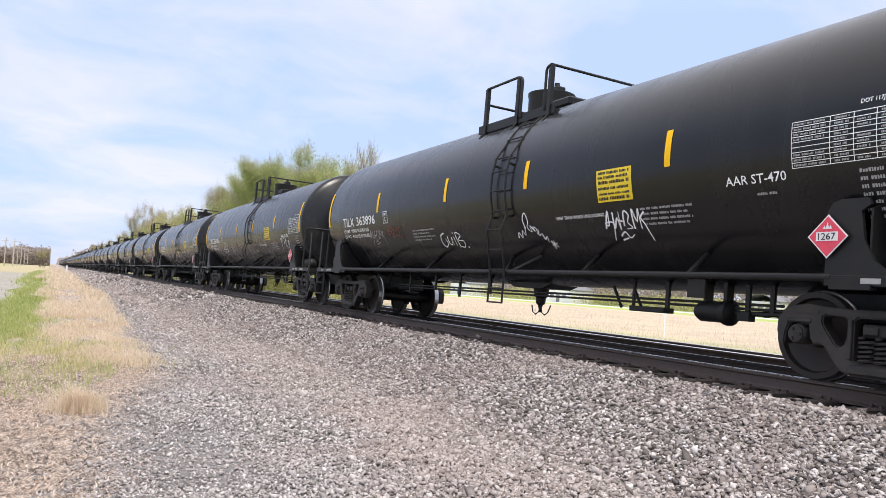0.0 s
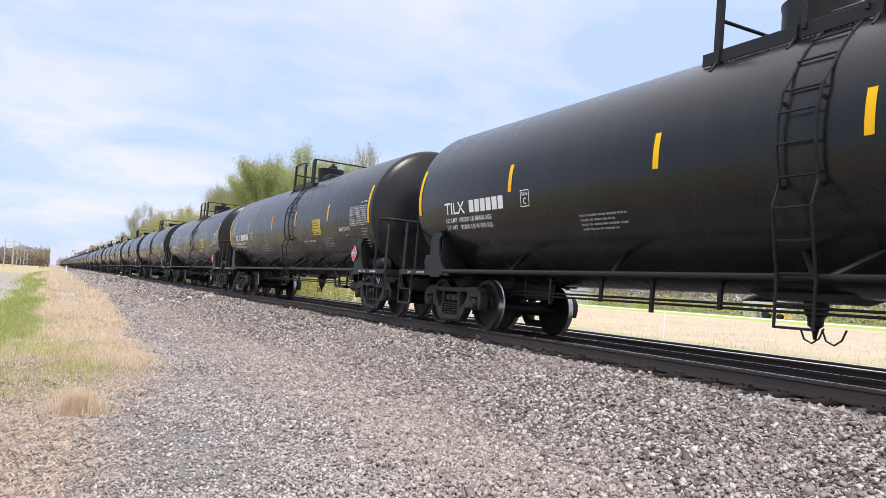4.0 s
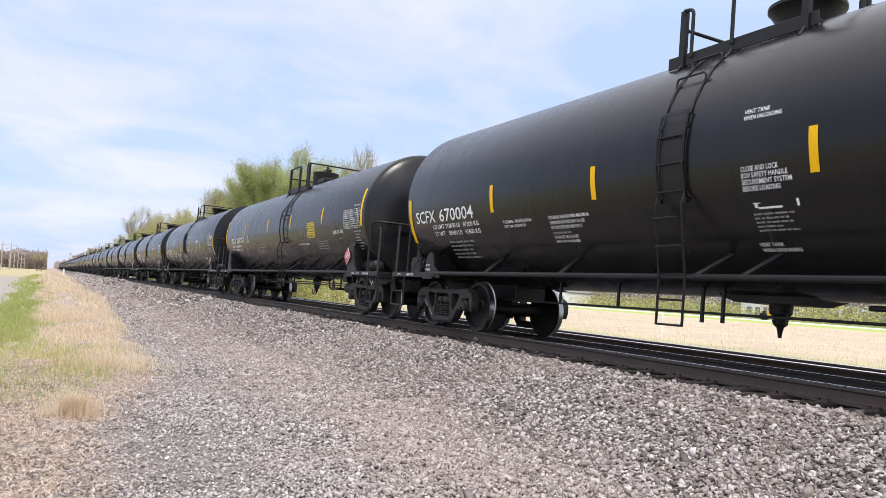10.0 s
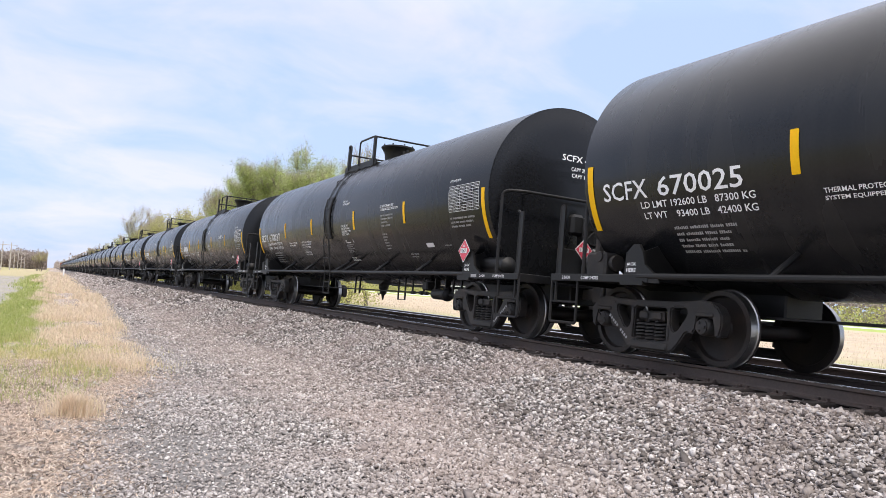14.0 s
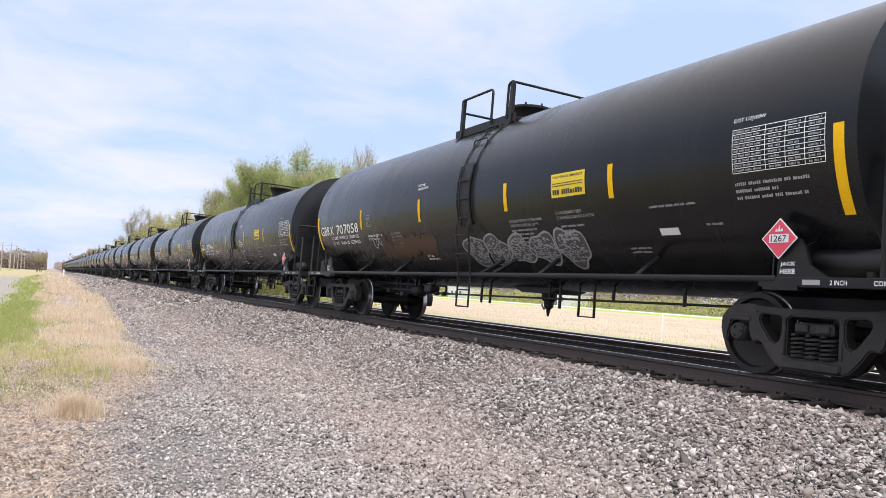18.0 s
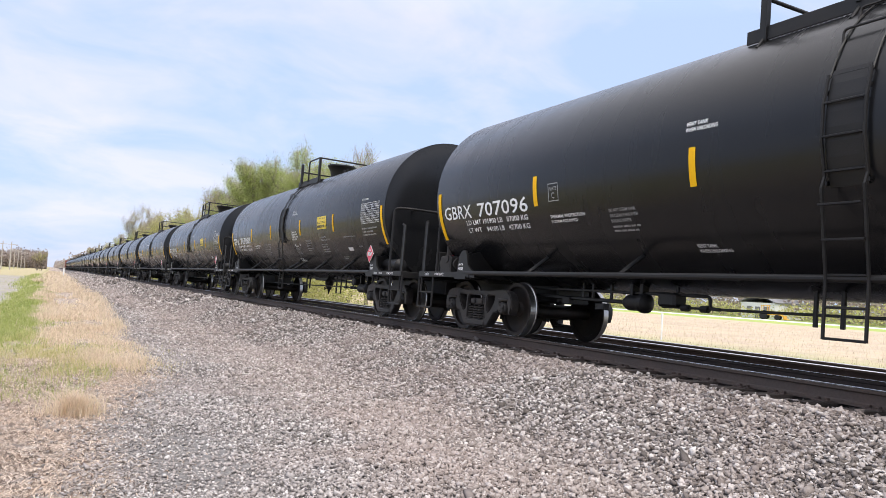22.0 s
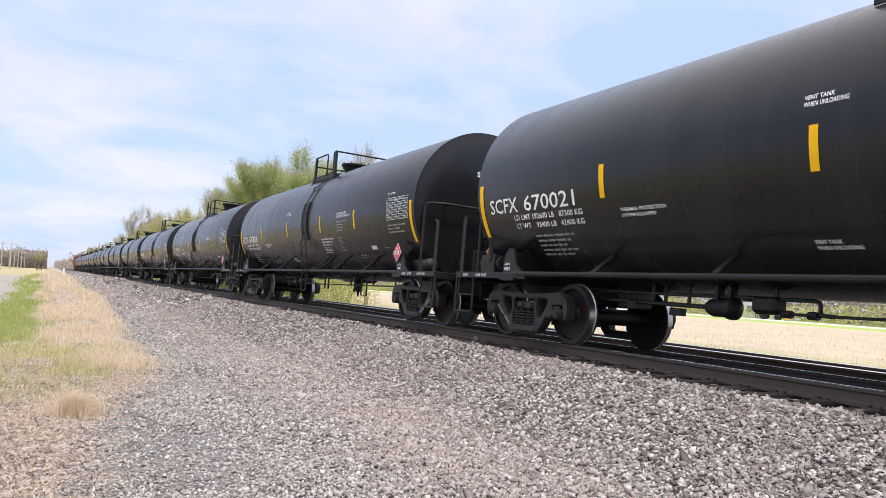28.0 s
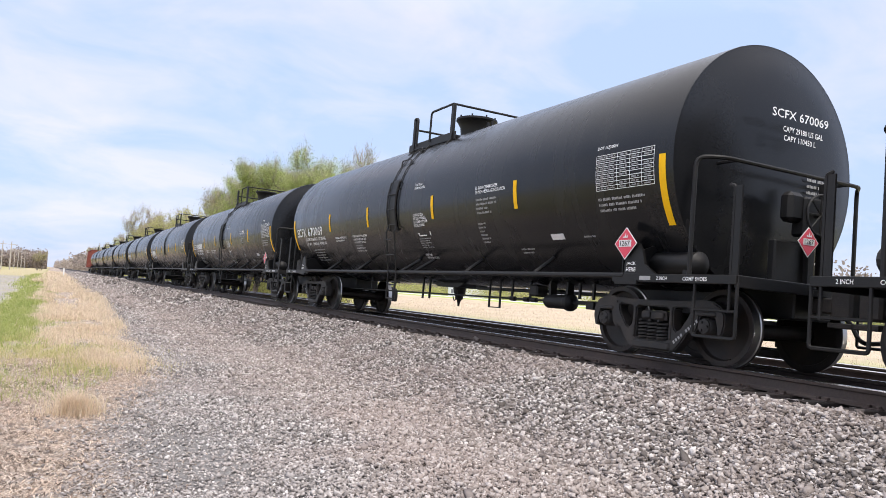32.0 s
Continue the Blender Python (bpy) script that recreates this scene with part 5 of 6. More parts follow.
LOOPS = [[(.14, .75), (.02, .9), (0, .4), (.1, .2), (.18, .5), (.08, .7), (.06, .4)], [(.22, .8), (.34, .95), (.34, .7), (.26, .65), (.42, .6), (.34, .4), (.24, .7)],
         [(.5, .9), (.42, .6), (.5, .4), (.56, .75), (.48, .9)], [(.56, .6), (.58, 1), (.76, 1.05), (.8, .7), (.66, .55), (.8, .35), (.92, .45), (.98, .7)], [(.96, .6), (1, .15)], [(.3, .1), (.36, .25), (.9, .02), (.4, .3)]]
WAVES = [[(.02, .1), (0, .9), (.2, .35), (.32, 1), (.36, .1)], [(.4, .35), (.56, .5), (.5, .65), (.42, .4), (.5, .2), (.62, .3)], [(.64, .55), (.64, .25)], [(.64, .45), (.74, .58)], [(.8, .6), (.8, .25), (.92, .25), (.98, .6), (1, .1)]]
HALO = [[(.05, .85), (.12, .45), (.02, .35), (.3, .55), (.18, .0)], [(.34, .6), (.36, .25), (.46, .55), (.52, .25), (.6, .6), (.66, .2), (.7, .62)], [(.9, 1), (.76, .5), (.96, .6), (.86, .3), (1, .35)], [(.38, .78), (.5, .86), (.62, .8), (.5, .72), (.38, .78)],
        [(.5, .02), (.84, .1)]]
RING = [[(.22, .98), (.08, .9), (.0, .66), (.06, .4), (.22, .3), (.36, .42), (.4, .68), (.32, .92), (.2, .98)], [(.1, .8), (.1, .58), (.2, .58), (.2, .78)], [(.24, .74), (.22, .54), (.3, .62), (.3, .5)],
        [(.44, .8), (.5, .72), (.43, .6), (.52, .52)], [(.56, .74), (.56, .5), (.62, .66), (.66, .5)], [(.7, .68), (.68, .5), (.8, .4), (.92, .5), (.9, .72), (.78, .74), (.7, .62)], [(.78, .62), (.82, .5)],
        [(.5, .28), (.62, .32), (.8, .22), (1, .0)]]
TAGS = [(12, (4.7, -43, 1.0, .48, RING, "white", .032)), (0, (-1.1, -42, .95, .62, SPRIG)), (0, (-3.3, -40, .82, .5, SPIKES, "white", .03)), (0, (1.6, -39, .95, .34, ROUNDS, "white", .03)), (0, (5.1, -34, .85, .4, SPIKES, "grey")), (0, (4.0, -27, .7, .22, BOXES, "rust")),
        (10, (-4.55, -34, 1.55, .62, LOOPS, "white", .05)), (10, (-.95, -38, .95, .52, BOXES, "white", .022)), (10, (1.75, -38, .95, .42, ROUNDS, "white", .022)), (10, (1.3, -37, .7, .34, LOOPS, "white", .022)),
        (16, (4.25, -37, 1.05, .42, WAVES, "white", .05)), (27, (6.4, -42, 1.0, .34, ROUNDS)), (27, (6.1, -42, .7, .3, LOOPS)), (27, (-.02, -30, .72, .52, HALO, "white", .045))]
BUBBLE_TH = -40
PATCHES = [(2, (-.45, -27, .5, .36)), (3, (.3, -41, .42, .5))]
build_train()
# ---- tracks ----
ON_TRACK = pose(TRACK_X, 0, 0, 0, CANT, 0)


def rail_mesh(y0, y1):
    bm = bmesh.new()
    prof = [(-.076, -.185), (-.076, -.172), (-.018, -.155), (-.009, -.14), (-.009, -.055), (-.034, -.042), (-.036, -.012), (-.026, -.001),
            (.026, -.001), (.036, -.012), (.034, -.042), (.009, -.055), (.009, -.14), (.018, -.155), (.076, -.172), (.076, -.185)]
    a = [bm.verts.new((x, y0, z)) for x, z in prof]
    b = [bm.verts.new((x, y1, z)) for x, z in prof]
    n = len(prof)
    for i in range(n):
        f = bm.faces.new((a[i], a[(i + 1) % n], b[(i + 1) % n], b[i]))
        f.material_index = 1 if i in (6, 7, 8) else 0
    bm.faces.new(a), bm.faces.new(b[::-1])
    return finish(bm, "rail", [M_RAIL, M_TREAD])


def tie_mesh(seed):
    rng = random.Random(seed)
    bm = bmesh.new()
    box(bm, -1.3, 1.3, -.115, .115, -.37, -.187, .012)
    for v in bm.verts:
        v.co += Vector((rng.uniform(-.02, .02), rng.uniform(-.008, .008), rng.uniform(-.006, .004)))
    return finish(bm, "tie", M_TIE)


def plate_mesh():
    bm = bmesh.new()
    box(bm, -.17, .17, -.09, .09, -.192, -.176, .003)
    for x in (-.105, .105):
        for y in (-.05, .05):
            box(bm, x - .02, x + .02, y - .016, y + .016, -.176, -.148, .003)
    return finish(bm, "tie_plate", M_RAIL)


def build_tracks():
    me = rail_mesh(-900, 1700)
    rails = []
    for base, lab in ((0.0, "worn steel rail with rusty sides and polished top"), (SECOND, "steel rail of the second track")):
        for s in (-1, 1):
            r = tagged(new("rail", me), lab, "rail", kind="structure")
            r.matrix_world = ON_TRACK @ Matrix.Translation((base + s * .7525, 0, -.02 if base else 0))
    bm = bmesh.new()
    box(bm, -1.35, 1.35, -900, 1700, -.6, -.36)
    bed = tagged(new("track_bed", finish(bm, "track_bed", M_BED)), "dark ballast bed under wooden ties", "track bed", kind="structure")
    bed.matrix_world = ON_TRACK
    ties = [tie_mesh(k) for k in range(4)]
    plate = plate_mesh()
    rng = random.Random(2)
    y, k = -2.0, 0
    rest = bmesh.new()
    while y < 120:
        if y < 46:
            t = part("tie", ties[k % 4], None, bed, at=Matrix.Translation((rng.uniform(-.04, .03), y + rng.uniform(-.02, .02), rng.uniform(-.008, .006))))
            if y < 26:
                part("tie_plate", plate, None, t, at=Matrix.Translation((-.7525, 0, 0)))
        else:
            box(rest, -1.3, 1.3, y - .115, y + .115, -.37, -.187)
        y += .505
        k += 1
    part("far_ties", rest, M_TIE, bed)["kind"] = "stuff"
    bm = bmesh.new()
    y = -2.0
    while y < 90:
        box(bm, SECOND - 1.3, SECOND + 1.3, y - .115, y + .115, -.39, -.21)
        y += .53
    second = tagged(new("second_track_ties", finish(bm, "second_track_ties", M_TIE)), "dark wooden ties of the second track", "railway ties", kind="stuff")
    second.matrix_world = ON_TRACK


M_BED = mat("dark_ballast_bed", (.05, .046, .043), .95, 0, .4, 4, 30, .6, 40)
build_tracks()
# ---- loose stones, grass and straw ----
def soup(name, verts, faces_per, nv, material):
    """One mesh from many alike small pieces: verts (n, nv, 3), faces of one piece."""
    n = len(verts)
    me = bpy.data.meshes.new(name)
    fv = np.array([i for f in faces_per for i in f], dtype=np.int32)
    ls = np.array([len(f) for f in faces_per], dtype=np.int32)
    idx = (np.arange(n, dtype=np.int32)[:, None] * nv + fv[None, :]).ravel()
    tot = np.tile(ls, n)
    start = np.concatenate(([0], np.cumsum(tot)[:-1])).astype(np.int32)
    me.vertices.add(n * nv)
    me.vertices.foreach_set("co", verts.astype(np.float32).ravel())
    me.loops.add(len(idx))
    me.loops.foreach_set("vertex_index", idx)
    me.polygons.add(len(tot))
    me.polygons.foreach_set("loop_start", start)
    me.polygons.foreach_set("loop_total", tot)
    me.update(calc_edges=True)
    me.materials.append(material)
    return me


def turns(n, rng):
    """n random rotation matrices."""
    q = rng.normal(size=(n, 4))
    q /= np.linalg.norm(q, axis=1)[:, None]
    w, x, y, z = q.T
    return np.stack([1 - 2 * (y * y + z * z), 2 * (x * y - z * w), 2 * (x * z + y * w), 2 * (x * y + z * w), 1 - 2 * (x * x + z * z), 2 * (y * z - x * w),
                     2 * (x * z - y * w), 2 * (y * z + x * w), 1 - 2 * (x * x + y * y)], axis=1).reshape(n, 3, 3)


def stone_material():
    m = bpy.data.materials.new("crushed_ballast_stone")
    m.use_nodes = True
    nt = m.node_tree
    b = nt.nodes["Principled BSDF"]
    geo = nt.nodes.new("ShaderNodeNewGeometry")
    ramp = nt.nodes.new("ShaderNodeValToRGB")
    el = ramp.color_ramp.elements
    el[0].position, el[0].color = 0.0, (.020, .018, .017, 1)
    el[1].position, el[1].color = 1.0, (.88, .84, .81, 1)
    for p, c in ((.2, (.075, .069, .066)), (.4, (.205, .186, .178)), (.6, (.40, .36, .342)), (.78, (.50, .465, .448)), (.9, (.74, .70, .68))):
        e = el.new(p)
        e.color = (*c, 1)
    link(nt, geo.outputs["Random Per Island"], ramp.inputs[0])
    n1 = node_noise(nt, geo.outputs["Position"], 70, 4)
    n2 = node_noise(nt, geo.outputs["Position"], .5, 3)
    c = node_mix(nt, node_range(nt, n1, .3, .7, .0, .45), ramp.outputs[0], (.14, .125, .12))
    c = node_mix(nt, node_range(nt, n2, .42, .62, 0, .4), c, (.33, .27, .248))
    sep = nt.nodes.new("ShaderNodeSeparateXYZ")
    link(nt, geo.outputs["Position"], sep.inputs[0])
    n3 = node_noise(nt, geo.outputs["Position"], 1.3, 4)
    tint = nt.nodes.new("ShaderNodeTexWhiteNoise")
    tint.noise_dimensions = "1D"
    link(nt, node_math(nt, "MULTIPLY", geo.outputs["Random Per Island"], 913.0), tint.inputs["W"])
    c = node_mix(nt, node_math(nt, "MULTIPLY", tint.outputs["Value"], .30), c, (.40, .335, .285))        # some stones are tan or pinkish
    edge = node_math(nt, "ADD", sep.outputs[0], node_math(nt, "MULTIPLY", n3, 2.4))
    c = node_mix(nt, node_range(nt, edge, 4.6, 2.6, 0, .24), c, (.58, .555, .54))      # stones by the path are dusty
    c = node_mix(nt, node_math(nt, "MULTIPLY", node_range(nt, edge, 3.4, 4.4), node_range(nt, edge, 6.4, 5.0, 0, .32)), c, (.47, .395, .355))   # weathered pinkish band
    link(nt, c, b.inputs["Base Color"])
    b.inputs["Roughness"].default_value = .9
    b.inputs["Specular IOR Level"].default_value = .25
    return m


def scatter_stones():
    rng = np.random.default_rng(5)
    material = stone_material()
    cube = np.array([(-1, -1, -1), (1, -1, -1), (1, 1, -1), (-1, 1, -1), (-1, -1, 1), (1, -1, 1), (1, 1, 1), (-1, 1, 1)], float) * .5
    faces = [(0, 3, 2, 1), (4, 5, 6, 7), (0, 1, 5, 4), (1, 2, 6, 5), (2, 3, 7, 6), (3, 0, 4, 7)]

    def lay(name, label, x0, x1, y0, y1, count, size0, size1, keep_all=False, fade=True):
        x, y = rng.uniform(x0, x1, count), rng.uniform(y0, y1, count)
        edge = np.array([grass_edge(v) for v in y])
        chance = np.clip((x - edge + .3) / .9, .05, 1) if fade else np.ones(count)
        worn = np.hypot((x - 1.22) * 1.9, (y - 6.6) * .85) + rng.normal(0, .12, count)
        ok = (rng.random(count) < chance) & ((worn > .95) | (rng.random(count) < .32) | (not fade))
        x, y = x[ok], y[ok]
        n = len(x)
        f = np.clip((x - 1.0) / 3.4, 0, 1)
        size = (size0 + (size1 - size0) * f) * np.exp(rng.normal(0, .24, n)) * np.where(rng.random(n) < .006, 1.5, 1)
        v = cube[None] * (1 + rng.uniform(-.38, .38, (n, 8, 3))) * (1 - .45 * (cube[None, :, 2:] > 0) * np.array([1, 1, 0]) * rng.random((n, 1, 3)))
        v = v * (size[:, None] * np.stack([rng.uniform(.85, 1.4, n), rng.uniform(.65, 1.1, n), rng.uniform(.32, .66, n)], 1))[:, None, :]
        R = turns(n, rng)
        flat = rng.random(n) < .78      # most lie on a broad side
        a = rng.uniform(0, math.tau, n)
        t = rng.normal(0, .34, (n, 2))
        ca, sa = np.cos(a), np.sin(a)
        lie = np.zeros((n, 3, 3))
        lie[:, 0, 0], lie[:, 0, 1], lie[:, 1, 0], lie[:, 1, 1], lie[:, 2, 2] = ca, -sa, sa, ca, 1
        lie[:, 2, 0], lie[:, 2, 1] = t[:, 0], t[:, 1]
        R[flat] = lie[flat]
        v = np.einsum("nij,nkj->nki", R, v)
        z = np.array([ground_h(p, q) for p, q in zip(x, y)]) + size * rng.uniform(-.12, .75, n)
        v += np.stack([x, y, z], 1)[:, None, :]
        tagged(new(name, soup(name, v, faces, 8, material)), label, "gravel", kind="stuff")

    lay("ballast_stones", "crushed grey and pinkish ballast stones", .0, 6.52, 2.2, 9.0, 94000, .0175, .029)
    lay("ballast_stones", "crushed grey and pinkish ballast stones", .3, 6.52, 9.0, 17.0, 70000, .0205, .028)
    lay("ballast_stones", "crushed grey ballast stones along the track", 1.2, 6.52, 17.0, 32.0, 36000, .027, .034)
    lay("ballast_stones", "crushed grey ballast stones along the track", 2.0, 6.52, 32.0, 75.0, 15000, .055, .066)
    lay("ballast_stones", "crushed grey ballast stones far along the track", 2.4, 6.52, 75.0, 220.0, 9000, .12, .13)
    lay("track_bed_stones", "crushed ballast stones between the ties", 6.6, 9.2, 1.0, 26.0, 9000, .05, .055, fade=False)


def blades(name, label, category, x, y, h, w, lean, material, rng, kind="stuff", z=None):
    """Grass blades: tapered, bent strips of two faces."""
    n = len(x)
    a = rng.uniform(0, math.tau, n)
    dx, dy = np.cos(a), np.sin(a)
    b = rng.uniform(0, math.tau, n)
    lx, ly = np.cos(b) * lean * h, np.sin(b) * lean * h
    if z is None:
        z = np.array([ground_h(p, q) for p, q in zip(x, y)]) - .01
    O = np.zeros(n)
    base = np.stack([x, y, z], 1)
    side = np.stack([dx * w / 2, dy * w / 2, O], 1)
    mid = base + np.stack([lx * .3, ly * .3, h * .6], 1)
    tip = base + np.stack([lx, ly, h * (1 - .35 * lean)], 1)
    v = np.stack([base - side, base + side, mid + side * .8, mid - side * .8, tip], 1)
    return tagged(new(name, soup(name, v, [(0, 1, 2, 3), (3, 2, 4)], 5, material)), label, category, kind=kind)


def blade_material(name, ramp_stops):
    m = bpy.data.materials.new(name)
    m.use_nodes = True
    nt = m.node_tree
    b = nt.nodes["Principled BSDF"]
    geo = nt.nodes.new("ShaderNodeNewGeometry")
    ramp = nt.nodes.new("ShaderNodeValToRGB")
    el = ramp.color_ramp.elements
    el[0].position, el[0].color = ramp_stops[0][0], (*ramp_stops[0][1], 1)
    el[1].position, el[1].color = ramp_stops[-1][0], (*ramp_stops[-1][1], 1)
    for p, c in ramp_stops[1:-1]:
        el.new(p).color = (*c, 1)
    link(nt, geo.outputs["Random Per Island"], ramp.inputs[0])
    n2 = node_noise(nt, geo.outputs["Position"], .8, 2)
    c = node_mix(nt, node_range(nt, n2, .35, .65, 0, .35), ramp.outputs[0], ramp_stops[len(ramp_stops) // 2][1])
    link(nt, c, b.inputs["Base Color"])
    b.inputs["Roughness"].default_value = .75
    b.inputs["Specular IOR Level"].default_value = .25
    thin = nt.nodes.new("ShaderNodeBsdfTranslucent")
    link(nt, c, thin.inputs["Color"])
    both = nt.nodes.new("ShaderNodeMixShader")
    both.inputs[0].default_value = .4
    link(nt, b.outputs[0], both.inputs[1]); link(nt, thin.outputs[0], both.inputs[2])
    link(nt, both.outputs[0], nt.nodes["Material Output"].inputs[0])
    return m


M_DRY = blade_material("dry_grass_blade", ((0, (.48, .38, .25)), (.4, (.75, .61, .46)), (.75, (.86, .73, .585)), (1, (.64, .58, .32))))
M_GREEN = blade_material("green_grass_blade", ((0, (.20, .27, .07)), (.45, (.35, .42, .12)), (.75, (.50, .52, .20)), (1, (.70, .63, .38))))
M_YELLOWING = blade_material("yellowing_grass_blade", ((0, (.30, .33, .10)), (.35, (.50, .47, .19)), (.7, (.68, .59, .34)), (1, (.80, .70, .48))))
M_FIELD = blade_material("field_grass_blade", ((0, (.50, .41, .29)), (.4, (.60, .49, .36)), (.75, (.67, .55, .42)), (1, (.52, .50, .29))))
M_STRAW = blade_material("dead_straw", ((0, (.04, .03, .025)), (.38, (.26, .19, .15)), (.62, (.70, .56, .45)), (1, (.90, .80, .69))))


def grow_grass():
    rng = np.random.default_rng(11)

    def zone(n, x0, y0, y1, left, taper=.0):
        """Random places left of the gravel's edge, at most left metres from it."""
        y = y0 + (y1 - y0) * rng.random(n) ** 1.25
        e = np.array([grass_edge(v) for v in y])
        return e - left * rng.random(n) ** .8 + rng.normal(0, .13, n), y
    # long dry strip: soft, uneven front and side
    for y0, y1, n, left, h, w in ((11.6, 20, 26000, 1.8, .17, .006), (20, 36, 30000, 2.2, .24, .009), (36, 80, 26000, 2.9, .32, .016), (80, 260, 18000, 4.2, .42, .045)):
        x, y = zone(n, 0, y0, y1, left)
        front = 13.0 + .5 * np.sin(x * 2.9 + 1) + .5 * np.clip(.6 - x, 0, 3) + rng.normal(0, .35, n)
        patch = np.array([noise.noise(Vector((p * .6, q * .3, 5))) + .6 * noise.noise(Vector((p * 2.1, q * 1.1, 6))) for p, q in zip(x, y)])
        ok = (y > front) & (patch > rng.uniform(-.42, .42 if y0 < 20 else .2, n))
        x, y, patch = x[ok], y[ok], patch[ok]
        hh = h * rng.uniform(.3, 1.1, len(x)) * (.8 + .9 * np.clip(patch, -.3, .6)) * np.where(rng.random(len(x)) < .05, 1.5, 1)
        blades("dry_grass", "tall pale dry grass along the gravel", "grass", x, y, hh, w * rng.uniform(.6, 1.4, len(x)), rng.uniform(.15, 1.1, len(x)), M_DRY, rng)
    # green growth towards the lane, and thinner yellow-green tufts before the dry grass
    for y0, y1, n, cx, sx, h, w in ((15.0, 30, 40000, -.85, .48, .17, .008), (24, 62, 40000, -1.0, .36, .22, .012), (55, 170, 14000, -1.5, .5, .32, .035),
                                    (11.2, 20.0, 40000, -.35, .85, .13, .006)):
        y = y0 + (y1 - y0) * rng.random(n) ** 1.15
        x = cx + rng.normal(0, sx, n) + .25 * np.sin(y * .55) + (.012 * (y - y0) if y0 < 50 else 0)
        patch = np.array([noise.noise(Vector((p * .9, q * .5, 15))) + .7 * noise.noise(Vector((p * 3.1, q * 1.6, 25))) for p, q in zip(x, y)])
        ok = patch > rng.uniform(-.55, .25, n) + (.28 if y0 < 12 else 0)
        ok &= rng.random(n) < np.clip((y - y0) / (.22 * (y1 - y0)), .05, 1) * np.clip((y1 - y) / (.2 * (y1 - y0)), 0, 1)
        x, y, patch = x[ok], y[ok], patch[ok]
        hh = h * rng.uniform(.3, 1.15, len(x)) * (.8 + .5 * np.clip(patch, -.3, .6))
        blades("green_grass", "fresh green spring grass beside the lane", "grass", x, y, hh, w * rng.uniform(.6, 1.4, len(x)), rng.uniform(.1, .9, len(x)), M_GREEN if y0 > 12 else M_YELLOWING, rng)
    # flattened straw in the foreground
    n = 40000
    y = rng.uniform(3.5, 14.0, n)
    e = np.array([grass_edge(v) for v in y])
    x = e - 2.4 * rng.random(n) ** .9 + rng.normal(.15, .35, n)
    blades("dead_straw", "flattened dead straw over the gravel edge", "straw", x, y, rng.uniform(.02, .06, n), rng.uniform(.005, .012, n), rng.uniform(1.5, 4.5, n), M_STRAW, rng)
    n = 1600
    y = rng.uniform(9.5, 13, n)
    e = np.array([grass_edge(v) for v in y])
    x = e - .6 - 1.8 * rng.random(n)
    blades("short_grass", "sparse short grass between straw", "grass", x, y, rng.uniform(.04, .16, n), rng.uniform(.004, .008, n), rng.uniform(.2, .9, n), M_GREEN, rng)
    # one dry tuft by itself
    n = 1500
    r, a = np.abs(rng.normal(0, .15, n)), rng.uniform(0, math.tau, n)
    x, y = .36 + r * np.cos(a) * 1.1, 8.75 + r * np.sin(a) * .8
    blades("grass_tuft", "small tuft of dry reddish grass on the gravel", "grass tuft", x, y, rng.uniform(.08, .36, n), rng.uniform(.003, .006, n), rng.uniform(.2, .8, n), M_DRY, rng, "")
    # field beyond the tracks
    n = 60000
    x, y = 18 + 60 * rng.random(n) ** 1.6, rng.uniform(5, 150, n)
    hh = rng.uniform(.10, .30, n)
    blades("field_grass", "dry tan grass of the open field", "grass", x, y, hh, rng.uniform(.006, .018, n), rng.uniform(.3, 1.1, n), M_FIELD, rng)
    n = 16000
    x, y = rng.uniform(16.5, 26, n), rng.uniform(5, 110, n)
    blades("verge_grass", "green grass at the foot of the far embankment", "grass", x, y, rng.uniform(.06, .20, n), rng.uniform(.006, .014, n), rng.uniform(.2, .9, n), M_GREEN, rng)


scatter_stones()
grow_grass()
# ---- trees and distance ----
M_BARK = mat("tree_bark", (.13, .105, .085), .9, 0, .25, 2, 20, .4, 30, second=(.18, .15, .13))
M_LEAF = blade_material("young_spring_leaf", ((0, (.20, .26, .07)), (.35, (.37, .43, .13)), (.7, (.46, .53, .19)), (1, (.55, .57, .27))))
M_OLIVE = blade_material("olive_budding_twig", ((0, (.28, .29, .10)), (.4, (.46, .46, .16)), (.8, (.62, .60, .24)), (1, (.50, .43, .24))))
M_TWIG = blade_material("bare_brown_twig", ((0, (.22, .18, .155)), (.5, (.37, .31, .27)), (1, (.50, .43, .37))))


